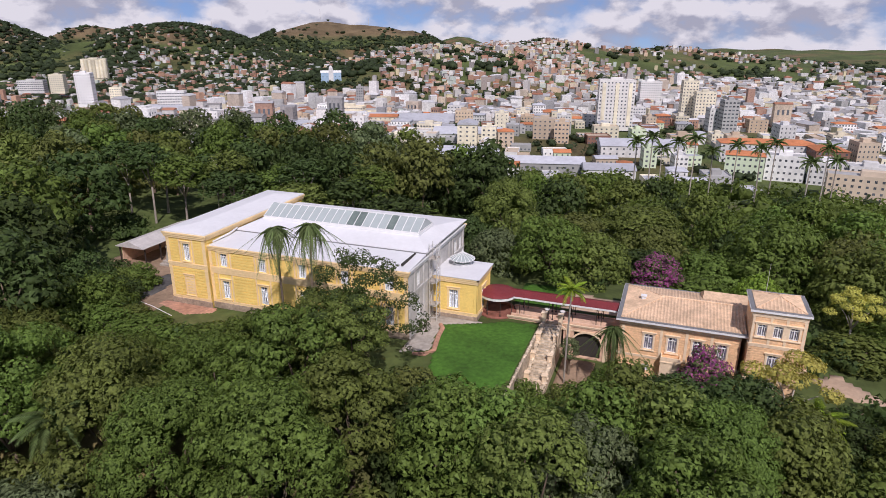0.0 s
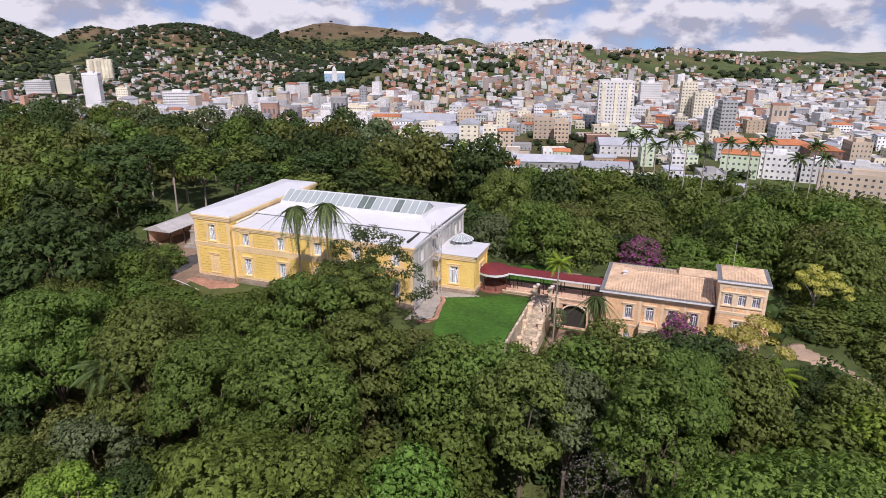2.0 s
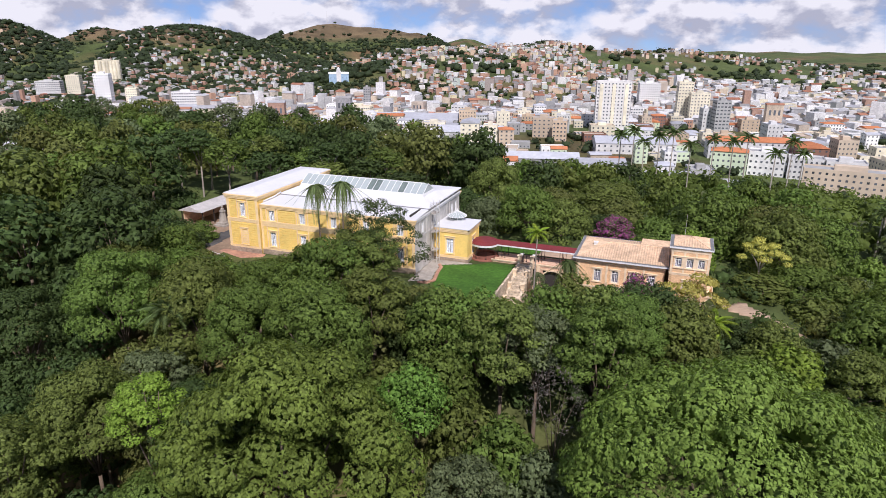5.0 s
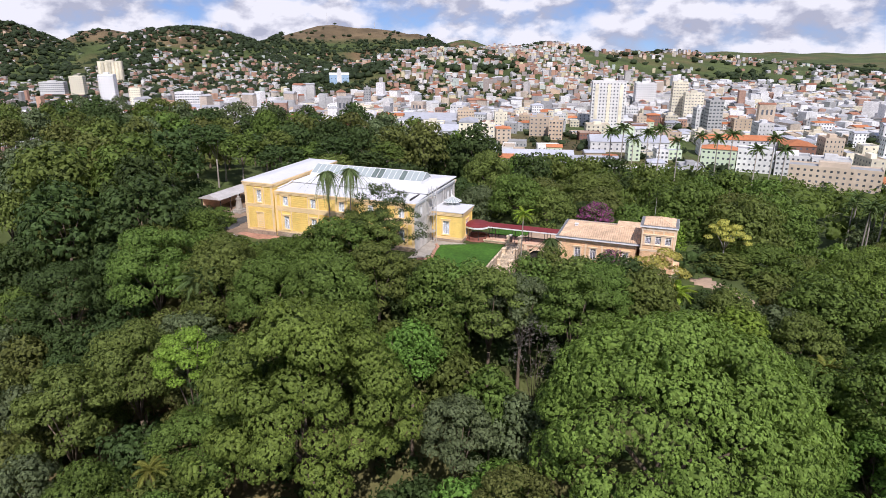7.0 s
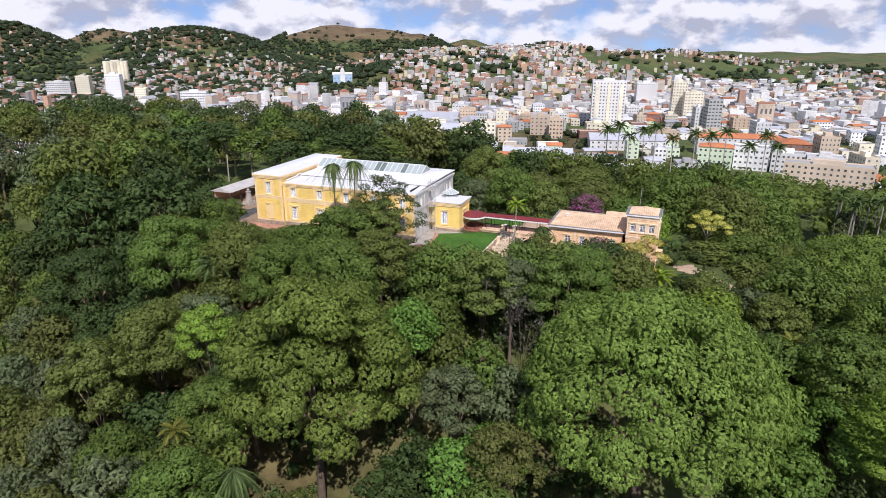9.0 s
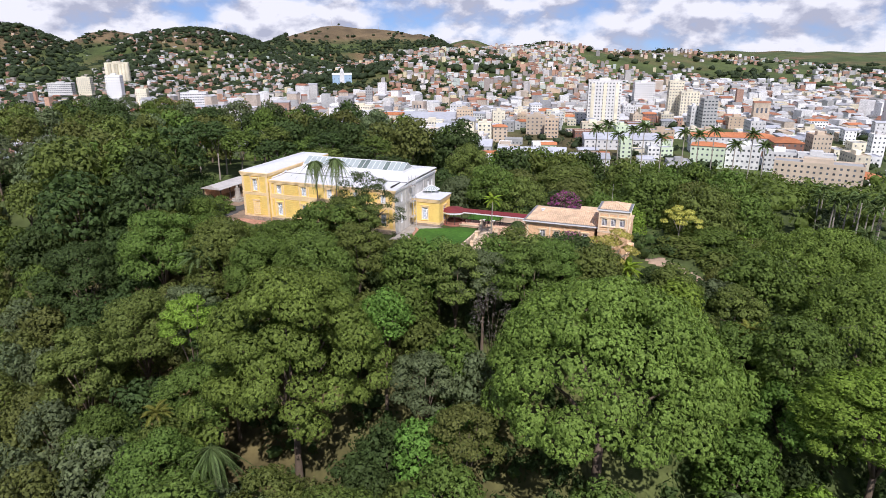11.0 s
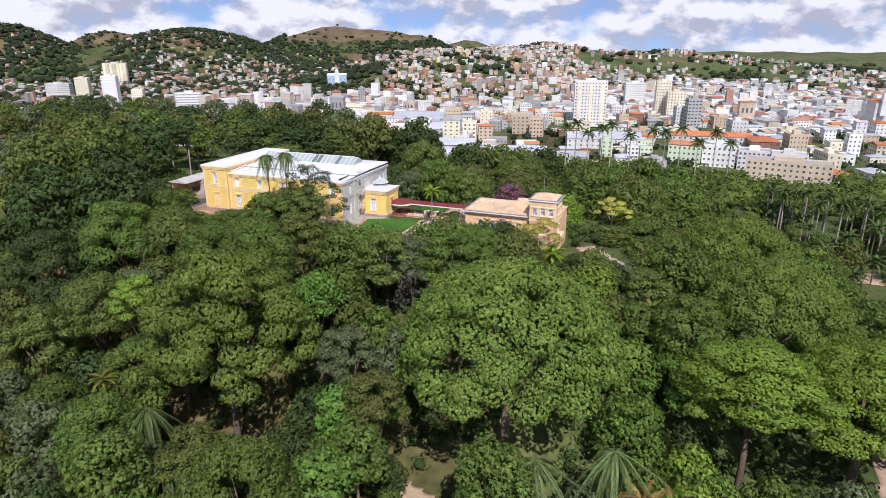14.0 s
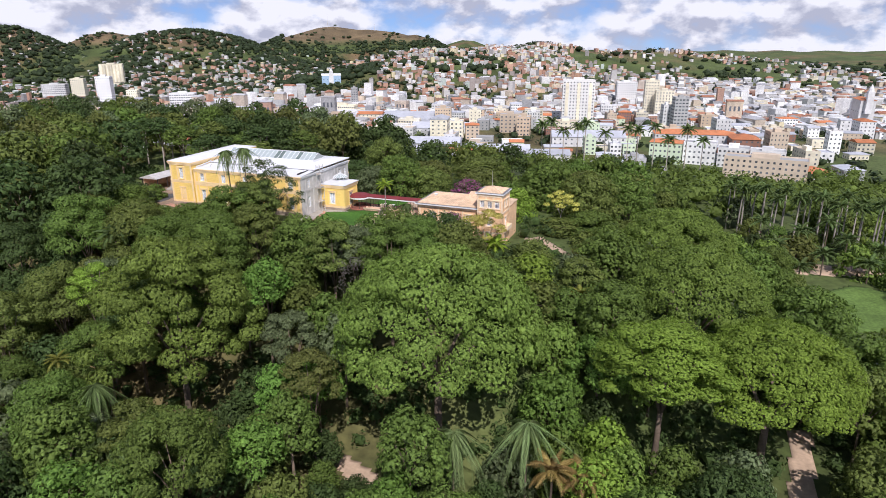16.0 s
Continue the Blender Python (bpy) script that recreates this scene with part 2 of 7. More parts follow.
# ---------------------------------------------------------------- mesh tools
class Shape:
    """Gathers plain solids into one mesh."""

    def __init__(self):
        self.v, self.f = [], []

    def add(self, verts, faces):
        n = len(self.v)
        self.v += [tuple(p) for p in verts]
        self.f += [tuple(i + n for i in f) for f in faces]
        return self

    def box(self, x0, y0, z0, x1, y1, z1):
        v = [(x, y, z) for z in (z0, z1) for y in (y0, y1) for x in (x0, x1)]
        return self.add(v, [(0, 2, 3, 1), (4, 5, 7, 6), (0, 1, 5, 4), (2, 6, 7, 3), (0, 4, 6, 2), (1, 3, 7, 5)])

    def chamfer(self, x0, y0, z0, x1, y1, z1, c):
        """A box with its upper edges taken off."""
        v = [(x, y, z) for z in (z0, z1 - c) for x, y in ((x0, y0), (x1, y0), (x1, y1), (x0, y1))]
        v += [(x0 + c, y0 + c, z1), (x1 - c, y0 + c, z1), (x1 - c, y1 - c, z1), (x0 + c, y1 - c, z1)]
        f = [(3, 2, 1, 0), (8, 9, 10, 11)]
        for a in (0, 4):
            f += [(a + i, a + (i + 1) % 4, a + 4 + (i + 1) % 4, a + 4 + i) for i in range(4)]
        return self.add(v, f)

    def ring(self, cx, cy, levels, n=8, phase=0.0, sx=1.0, sy=1.0, caps=True):
        """A turned solid: levels of (radius, z) from below upwards."""
        v = []
        for r, z in levels:
            v += [(cx + sx * r * math.cos(phase + 2 * math.pi * i / n), cy + sy * r * math.sin(phase + 2 * math.pi * i / n), z) for i in range(n)]
        f = []
        for k in range(len(levels) - 1):
            f += [(k * n + i, k * n + (i + 1) % n, (k + 1) * n + (i + 1) % n, (k + 1) * n + i) for i in range(n)]
        if caps:
            f += [tuple(range(n))[::-1], tuple((len(levels) - 1) * n + i for i in range(n))]
        return self.add(v, f)

    def tube(self, points, radii, n=6):
        """A tapered tube along points."""
        v, f = [], []
        pts = [Vector(p) for p in points]
        for i, p in enumerate(pts):
            d = (pts[min(i + 1, len(pts) - 1)] - pts[max(i - 1, 0)]).normalized()
            a = d.orthogonal().normalized()
            b = d.cross(a)
            v += [p + (a * math.cos(2 * math.pi * k / n) + b * math.sin(2 * math.pi * k / n)) * radii[i] for k in range(n)]
        for i in range(len(pts) - 1):
            f += [(i * n + k, i * n + (k + 1) % n, (i + 1) * n + (k + 1) % n, (i + 1) * n + k) for k in range(n)]
        f += [tuple(range(n))[::-1], tuple((len(pts) - 1) * n + k for k in range(n))]
        return self.add(v, f)

    def prism(self, outline, z0, z1):
        n = len(outline)
        v = [(x, y, z0) for x, y in outline] + [(x, y, z1) for x, y in outline]
        f = [tuple(range(n))[::-1], tuple(range(n, 2 * n))] + [(i, (i + 1) % n, n + (i + 1) % n, n + i) for i in range(n)]
        return self.add(v, f)

    def hip(self, x0, y0, x1, y1, z0, z1, inset, thick=0.12, inset_b=None):
        """A hipped roof over a rectangle, closed below."""
        w, d = x1 - x0, y1 - y0
        inset_b = inset if inset_b is None else inset_b
        if w >= d:
            a, b = (x0 + inset, (y0 + y1) / 2), (x1 - inset_b, (y0 + y1) / 2)
            top = [(0, 1, 9, 8), (2, 3, 8, 9), (1, 2, 9), (3, 0, 8)]
        else:
            a, b = ((x0 + x1) / 2, y0 + inset), ((x0 + x1) / 2, y1 - inset_b)
            top = [(0, 1, 8), (1, 2, 9, 8), (2, 3, 9), (3, 0, 8, 9)]
        v = [(x, y, z0 + thick) for x, y in ((x0, y0), (x1, y0), (x1, y1), (x0, y1))] + [(x, y, z0) for x, y in ((x0, y0), (x1, y0), (x1, y1), (x0, y1))] + [(*a, z1), (*b, z1)]
        f = [(7, 6, 5, 4)] + [(4 + i, 4 + (i + 1) % 4, (i + 1) % 4, i) for i in range(4)] + top
        return self.add(v, f)

    def mesh(self, name, mat, smooth=False):
        me = bpy.data.meshes.new(name)
        me.from_pydata(self.v, [], self.f)
        me.materials.append(mat)
        if smooth:
            me.shade_smooth()
        me.update()
        return me


def thing(name, at, label, category, group="", kind="", turn=0.0):
    ob = new(name)
    ob.empty_display_size = 0.5
    ob.matrix_basis = pose(*at, 0, 0, turn)
    return tagged(ob, label, category, group, kind)


def part(name, shape, mat, parent, label="", kind="", smooth=False, at=None):
    data = shape if isinstance(shape, bpy.types.Mesh) else shape.mesh(name, mat, smooth)
    ob = new(name, data)
    ob.parent = parent
    if at is not None:
        ob.matrix_basis = at
    return tagged(ob, label, kind=kind)


def solid(name, shape, mat, label, category, group="", kind="", smooth=False):
    return tagged(new(name, shape.mesh(name, mat, smooth)), label, category, group, kind)


# ---------------------------------------------------------------- terrain
def step(a, b, v):
    u = np.clip((v - a) / (b - a), 0, 1)
    return u * u * (3 - 2 * u)


# x, y, top, half-width across and along the view of the far hills
HILLS = [
    (-1935, 954, 60, 200, 350),
    (-1772, 1217, 66, 170, 330),
    (-2116, 1901, 64, 150, 300),
    (-1381, 1573, 60, 190, 380),
    (-1433, 1457, 50, 120, 350),
    (-1375, 2139, 48, 140, 330),
    (-1372, 2376, 80, 150, 360),
    (-1198, 2470, 69, 200, 360),
    (-999, 2452, 42, 120, 330),
    (-1258, 3850, 16, 110, 300),
    (-430, 1280, 8, 200, 380),
    (-332, 1416, 9, 200, 380),
    (-247, 1591, 13, 190, 380),
    (-124, 1661, -1, 170, 350),
    (11, 1873, -6, 160, 400),
    (168, 1973, -24, 200, 400),
]


def off(x, y, x0, x1, y0, y1, east=1.0):
    dx = np.maximum(np.maximum(x0 - x, (x - x1) * east), 0)
    dy = np.maximum(np.maximum(y0 - y, y - y1), 0)
    return np.hypot(dx, dy)


def height(x, y):
    """The lie of the land: the museum's knoll, the park at its foot, the town on lower ground and the hills behind."""
    x, y = np.asarray(x, float), np.asarray(y, float)
    r = np.hypot(x - 40, y - 10)
    base = -29 - 17 * step(150, 330, r) - 22 * step(400, 950, r) - 40 * step(1900, 4500, r)
    knoll = 29.0 * (1 - step(0, 46, off(x, y, -80, 48.9, -5, 62, 60.0)))
    knoll = np.maximum(knoll, np.where(y > 13.3, 29.0 * (1 - step(0, 46, off(x, y, 40, 60.2, 13.4, 62, 8.0))), 0))
    court = 24.4 * (1 - step(0, 44, off(x, y, 50, 92, -3, 42)))
    z = base + np.maximum(knoll, court)
    for hx, hy, top, wt_, wr_ in HILLS:
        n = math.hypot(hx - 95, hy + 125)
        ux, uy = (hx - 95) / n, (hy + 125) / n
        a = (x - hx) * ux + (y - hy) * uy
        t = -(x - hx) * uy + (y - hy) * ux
        floor = -68.0
        bump = floor + (top - floor) * np.exp(-(a / wr_) ** 2 * 0.8 - (t / wt_) ** 2 * 0.5)
        z = np.where(r > 300, np.maximum(z, bump), z)
    rough = 5.0 * np.sin(x * 0.021 + 1.3 * np.sin(y * 0.013)) * np.sin(y * 0.017 + 0.7 * np.sin(x * 0.011))
    return z + rough * step(1000, 1600, r)


def ground_at(x, y):
    return float(height(x, y))


def spaced(a, b, fine_a, fine_b, fine, n):
    mid = np.arange(fine_a, fine_b + 0.01, fine)
    u = np.linspace(0, 1, n + 1)[1:]
    return np.concatenate([(fine_a + (a - fine_a) * (0.35 * u + 0.65 * u ** 2.2))[::-1], mid, fine_b + (b - fine_b) * (0.35 * u + 0.65 * u ** 2.2)])


gx = spaced(-3800, 2600, -110, 210, 3.2, 44)
gy = spaced(-600, 4700, -110, 200, 3.2, 44)
gx, gy = np.union1d(gx, [48.9, 49.3]), np.union1d(gy, [13.2, 13.5])
gxx, gyy = np.meshgrid(gx, gy)
gzz = height(gxx, gyy)
nx, ny = len(gx), len(gy)
land = bpy.data.meshes.new("ground")
land.from_pydata(np.stack([gxx.ravel(), gyy.ravel(), gzz.ravel()], 1).tolist(), [], [(j * nx + i, j * nx + i + 1, (j + 1) * nx + i + 1, (j + 1) * nx + i) for j in range(ny - 1) for i in range(nx - 1)])
land.shade_smooth()

M_LAND = material("grassy_earth", (0.075, 0.085, 0.03), 0.95, 0, (0.35, 0.35), (0.4, 0.012), (0.2, 0.6))
lt = M_LAND.node_tree
lgeo = [n for n in lt.nodes if n.type == "NEW_GEOMETRY"][0]
lhsv = [n for n in lt.nodes if n.type == "HUE_SAT"][0]
lnoise = lt.nodes.new("ShaderNodeTexNoise")
lnoise.inputs["Scale"].default_value, lnoise.inputs["Detail"].default_value = 0.0042, 6.0
lramp = lt.nodes.new("ShaderNodeValToRGB")
lramp.color_ramp.elements[0].position, lramp.color_ramp.elements[0].color = 0.50, (0.080, 0.106, 0.030, 1)
lramp.color_ramp.elements[1].position, lramp.color_ramp.elements[1].color = 0.66, (0.17, 0.115, 0.055, 1)
lt.links.new(lgeo.outputs["Position"], lnoise.inputs["Vector"])
lt.links.new(lnoise.outputs["Fac"], lramp.inputs[0])
# the bald hilltops carry dry reddish grass
lsep = lt.nodes.new("ShaderNodeSeparateXYZ")
lt.links.new(lgeo.outputs["Position"], lsep.inputs[0])
ldry = lt.nodes.new("ShaderNodeMapRange")
ldry.inputs["From Min"].default_value, ldry.inputs["From Max"].default_value = 2.0, 26.0
lwave = lt.nodes.new("ShaderNodeMath")
lwave.operation = "MULTIPLY_ADD"
lwave.inputs[1].default_value = 46.0
ladd = lt.nodes.new("ShaderNodeMath")
ladd.operation = "SUBTRACT"
ladd.inputs[1].default_value = 23.0
lt.links.new(lnoise.outputs["Fac"], lwave.inputs[0])
lt.links.new(lsep.outputs["Z"], lwave.inputs[2])
lt.links.new(lwave.outputs[0], ladd.inputs[0])
lt.links.new(ladd.outputs[0], ldry.inputs["Value"])
lmix = lt.nodes.new("ShaderNodeMix")
lmix.data_type = "RGBA"
lmix.inputs[7].default_value = (0.165, 0.118, 0.062, 1)
lt.links.new(ldry.outputs[0], lmix.inputs[0])
lt.links.new(lramp.outputs[0], lmix.inputs[6])
lt.links.new(lmix.outputs[2], lhsv.inputs["Color"])
land.materials.append(M_LAND)
tagged(new("ground", land), "grass and earth ground rising to far hills", "ground", kind="structure")


# ---------------------------------------------------------------- building tools
def wall_shape(length, z0, z1, thick, holes=()):
    """A wall along x with its outer face at y = 0; holes are (x0, x1, z0, z1) and go right through."""
    s = Shape()
    xs = sorted({0.0, length, *[h[0] for h in holes], *[h[1] for h in holes]})
    for a, b in zip(xs, xs[1:]):
        zs = [(h[2], h[3]) for h in holes if h[0] < b - 1e-6 and h[1] > a + 1e-6]
        z = z0
        for lo, hi in sorted(zs):
            if lo > z + 1e-6:
                s.box(a, 0, z, b, thick, lo)
            z = hi
        if z1 > z + 1e-6:
            s.box(a, 0, z, b, thick, z1)
    return s


def courses(length, z0, z1, pitch, blocked, proud=0.08, start=0.0):
    """Channelled courses laid on a wall; blocked are (x0, x1, z0, z1) kept free."""
    s = Shape()
    n = max(1, round((z1 - z0) / pitch))
    p = (z1 - z0) / n
    for k in range(n):
        a, b = z0 + k * p + 0.05, z0 + (k + 1) * p - 0.05
        x = start
        for x0, x1, lo, hi in sorted([q for q in blocked if q[2] < b and q[3] > a]):
            if x0 > x + 0.05:
                s.box(x, -proud, a, x0, 0.0, b)
            x = max(x, x1)
        if length > x + 0.05:
            s.box(x, -proud, a, length, 0.0, b)
    return s


def lay(runs, name, mat, parent, at=None):
    """Lays each course of a gathered set as a piece of its own."""
    for i in range(0, len(runs.v), 8):
        s = Shape()
        s.v, s.f = runs.v[i:i + 8], runs.f[:6]
        part(name, s, mat, parent, at=at)


def band(length, z0, z1, out, back=0.0, ends=0.0):
    """A moulding of three fillets along a wall."""
    s = Shape()
    h = z1 - z0
    s.box(-ends * 0.5, -out * 0.55, z0, length + ends * 0.5, back, z0 + h * 0.35)
    s.box(-ends * 0.75, -out * 0.78, z0 + h * 0.35, length + ends * 0.75, back, z0 + h * 0.7)
    s.box(-ends, -out, z0 + h * 0.7, length + ends, back, z1)
    return s


WINDOW_DATA = {}


def lattice(s, posts, rails, y0, y1):
    """A frame of upright posts (2: full height, 1: lower lights only) and rails, in one piece."""
    xs = sorted({v for a, b, k in posts for v in (a, b)})
    zs = sorted({v for a, b in rails for v in (a, b)})
    solid_ = {}
    for i in range(len(xs) - 1):
        k = max([q for a, b, q in posts if a <= xs[i] < b] or [0])
        for j in range(len(zs) - 1):
            rail_ = any(a <= zs[j] < b for a, b in rails)
            solid_[i, j] = rail_ or k == 2 or (k == 1 and j == 1)
    n = len(zs)
    v = [(x, y, z) for y in (y0, y1) for x in xs for z in zs]
    at_ = lambda i, j, k: k * len(xs) * n + i * n + j
    f = []
    for (i, j), on in solid_.items():
        if not on:
            continue
        c = [(i, j), (i + 1, j), (i + 1, j + 1), (i, j + 1)]
        f.append(tuple(at_(*p, 0) for p in c))
        f.append(tuple(at_(*p, 1) for p in reversed(c)))
        for m, (di, dj) in enumerate(((0, -1), (1, 0), (0, 1), (-1, 0))):
            if not solid_.get((i + di, j + dj), False):
                p, q = c[m], c[(m + 1) % 4]
                f.append((at_(*q, 0), at_(*p, 0), at_(*p, 1), at_(*q, 1)))
    used = sorted({k for q in f for k in q})
    back = {k: r for r, k in enumerate(used)}
    return s.add([v[k] for k in used], [tuple(back[k] for k in q) for q in f])


def window(parent, at, w, h, frame_mat, blind_mat, arched=False, bars=1, label=""):
    """A casement in an opening w by h; at puts its lower middle on the wall's outer face. Frame with mullion and
    transom, panes, a shutter within, a board painted dark for room shade.
    """
    key = (round(w, 2), round(h, 2), arched, frame_mat.name, blind_mat.name)
    if key not in WINDOW_DATA:
        f, g, s = Shape(), Shape(), Shape()
        e, y0, y1 = 0.09, 0.10, 0.19
        top = h * 0.76
        bars_at = [(-w / 2, -w / 2 + e, 2), (-w / 4 - 0.025, -w / 4 + 0.025, 1), (-e * 0.6, e * 0.6, 2), (w / 4 - 0.025, w / 4 + 0.025, 1), (w / 2 - e, w / 2, 2)]
        rails_at = [(0, e), (top, top + e), (h - e, h)]
        lattice(f, bars_at, rails_at, y0, y1)
        if arched:
            for sx in (-1, 1):
                f.add([(sx * w / 2, y0 - 0.03, h), (sx * w / 2, y0 - 0.03, h - 0.32), (sx * w * 0.22, y0 - 0.03, h - 0.05), (sx * w * 0.1, y0 - 0.03, h),
                       (sx * w / 2, y1, h), (sx * w / 2, y1, h - 0.32), (sx * w * 0.22, y1, h - 0.05), (sx * w * 0.1, y1, h)],
                      [(0, 1, 2, 3), (7, 6, 5, 4), (0, 4, 5, 1), (1, 5, 6, 2), (2, 6, 7, 3), (3, 7, 4, 0)])
        g.box(-w / 2 + e, y0 + 0.04, e, w / 2 - e, y0 + 0.05, h - e)
        for sx in (-1, 1):
            s.box(sx * w * 0.36 - w * 0.10, y1 + 0.05, 0.05, sx * w * 0.36 + w * 0.10, y1 + 0.08, h - 0.05)
            s.box(sx * w * 0.13 - w * 0.055, y1 + 0.05, 0.05, sx * w * 0.13 + w * 0.055, y1 + 0.08, h - 0.05)
        # board behind the shutter, coloured dark in place of an unlit room
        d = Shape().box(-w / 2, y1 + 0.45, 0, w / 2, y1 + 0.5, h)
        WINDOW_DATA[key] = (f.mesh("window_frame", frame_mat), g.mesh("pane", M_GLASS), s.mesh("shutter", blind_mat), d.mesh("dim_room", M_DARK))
    f, g, s, d = WINDOW_DATA[key]
    win = part("window", f, None, parent, label, at=at)
    p = part("pane", g, None, win)
    p.visible_shadow = False
    part("shutter", s, None, win)
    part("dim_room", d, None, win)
    return win


def surround(w, h, out=0.09, head=0.28):
    """Moulded frame round an opening, with sill and head."""
    s = Shape()
    s.box(-w / 2 - 0.24, -out, -0.06, -w / 2, 0.0, h + 0.05).box(w / 2, -out, -0.06, w / 2 + 0.24, 0.0, h + 0.05)
    s.box(-w / 2 - 0.30, -out - 0.05, h + 0.05, w / 2 + 0.30, 0.0, h + 0.05 + head)
    s.box(-w / 2 - 0.40, -out - 0.13, h + 0.05 + head, w / 2 + 0.40, 0.0, h + 0.17 + head)
    s.box(-w / 2 - 0.32, -out - 0.10, -0.20, w / 2 + 0.32, 0.0, -0.06)
    return s


# ---------------------------------------------------------------- yellow museum
museum = thing("museum_building", (0, 0, 0), "two-storey yellow neoclassical museum with white sheet roofs", "museum building")


def yellow_face(at, length, top, openings, belt=(5.75, 6.85), corner=0.55, cornice=0.75, plinth=1.0, blind=()):
    """One facade of the museum: openings are (middle, z0, width, height)."""
    holes = [(u - w / 2, u + w / 2, z, z + h) for u, z, w, h in openings]
    face = part("facade", wall_shape(length, 0.0, top, 0.45, holes), M_YELLOW, museum, at=at)
    part("plinth", Shape().chamfer(-0.12, -0.14, -0.8, length + 0.12, 0.0, plinth, 0.06), M_PLINTH, face, "stained stone plinth")
    part("belt_course", band(length, belt[0], belt[1], 0.16, 0.0, 0.06), M_PEACH, face, "peach stucco belt course")
    part("base_course", band(length, plinth, plinth + 0.42, 0.12, 0.0, 0.04), M_PEACH, face)
    part("cornice", band(length, top - cornice, top, 0.42, 0.0, 0.42), M_PEACH, face, "peach moulded cornice")
    kept = [(h[0] - 0.8, h[1] + 0.8, (plinth if h[2] < belt[0] else belt[1]) - 0.3, (belt[0] if h[2] < belt[0] else top)) for h in holes]
    blocked = kept + [(-0.1, corner, 0, top), (length - corner, length + 0.1, 0, top)]
    for u0, u1, z0, z1 in blind:
        blocked.append((u0 - 0.35, u1 + 0.35, z0 - 0.3, z1 + 0.3))
    lay(courses(length, plinth + 0.45, belt[0] - 0.1, 0.46, blocked), "course", M_YELLOW, face)
    lay(courses(length, belt[1] + 0.1, top - cornice - 0.1, 0.46, blocked), "course", M_YELLOW, face)
    for u in (0.02, length - corner + 0.02):
        for z0, z1 in ((plinth + 0.42, belt[0]), (belt[1], top - cornice)):
            s = Shape().box(u, -0.09, z0, u + corner - 0.04, 0.0, z1)
            s.box(u - 0.03, -0.13, z1 - 0.32, u + corner - 0.01, 0.0, z1 - 0.14)
            part("pilaster", s, M_PEACH, face)
    for u, z, w, h in openings:
        low, high = (plinth + 0.42, belt[0]) if z < belt[0] else (belt[1], top - cornice)
        for sx in (-1, 1):
            part("pilaster_strip", Shape().box(u + sx * (w / 2 + 0.62) - 0.14, -0.06, low, u + sx * (w / 2 + 0.62) + 0.14, 0.0, high), M_PEACH, face)
        part("window_surround", surround(w, h), M_PEACH, face, at=pose(u, 0, z))
        window(face, pose(u, 0, z), w, h, M_WHITE, M_BLIND)
    for u0, u1, z0, z1 in blind:
        s = surround(u1 - u0, z1 - z0)
        part("blind_window_surround", s, M_PEACH, face, at=pose((u0 + u1) / 2, 0, z0))
        lay(courses(u1 - u0, 0.05, z1 - z0 - 0.1, 0.5, (), 0.03), "blind_course", M_PEACH, face, pose(u0, 0, z0))
    return face


main_openings = []
for i in range(5):
    u = 2.6 + 6.82 * i
    main_openings += [(u, 1.75, 1.25, 2.85), (u, 6.95, 1.25, 2.05)]
yellow_face(pose(0.3, 0.6, 0), 32.7, 10.2, main_openings)
wing_openings = [(3.65, 7.35, 1.2, 2.75)]
yellow_face(pose(-7.0, 0.0, 0), 7.3, 11.8, wing_openings, (6.25, 7.0), 0.6, 0.85, 1.0, ((2.95, 4.35, 1.75, 4.75),))
side = [(u, z, 1.2, h) for u in (3.5, 8.5, 13.5, 18.5, 23.5) for z, h in ((1.75, 2.85), (7.35, 2.6))]
yellow_face(pose(-7.0, 26.9, 0, 0, 0, 270), 26.9, 11.8, side, (6.25, 7.0), 0.6, 0.85)
yellow_face(pose(0.3, 26.9, 0, 0, 0, 180), 7.3, 11.8, [(3.65, 7.35, 1.2, 2.6)], (6.25, 7.0), 0.6, 0.85)
yellow_face(pose(33.0, 24.5, 0, 0, 0, 180), 32.7, 10.2, [(u, z, 1.25, h) for u in (4, 11, 18, 25) for z, h in ((1.75, 2.85), (6.95, 2.05))])
# the wing's inner flanks
part("wing_flank", wall_shape(0.61, 0.0, 11.8, 0.4), M_YELLOW, museum, at=pose(0.3, -0.005, 0, 0, 0, 90))
flank = part("wing_flank", wall_shape(26.8, 9.2, 11.8, 0.4), M_YELLOW, museum, "yellow wing wall above the lower roof", at=pose(0.305, 0.05, 0, 0, 0, 90))
part("cornice", band(26.8, 11.0, 11.8, 0.40, 0, 0.0), M_PEACH, flank)
lay(courses(26.8, 9.3, 10.9, 0.46, ()), "course", M_YELLOW, flank)
part("wing_flank", wall_shape(2.4, 0.0, 9.3, 0.4), M_YELLOW, museum, at=pose(0.30, 24.5, 0, 0, 0, 90))
# unpainted east end
east = part("east_wall", wall_shape(23.9, -0.2, 10.2, 0.45, [(19, 20.3, 6.4, 8.6), (21.5, 22.6, 6.4, 8.6), (3.2, 4.4, 6.8, 8.9), (3.2, 4.4, 1.8, 4.6)]), M_GREYWALL, museum, "bare grey plaster end wall", at=pose(33.0, 0.6, 0, 0, 0, 90))
part("cornice", band(23.9, 9.55, 10.2, 0.35, 0, 0.0), M_WHITE, east, "pale moulded cornice")
part("belt_course", band(23.9, 5.8, 6.5, 0.14), M_GREYWALL, east)
for u in (0.1, 2.2, 5.6, 8.6, 16.4, 18.0, 23.2):
    part("pilaster", Shape().box(u, -0.13, 0.0, u + 0.5, 0, 9.55), M_GREYWALL, east)
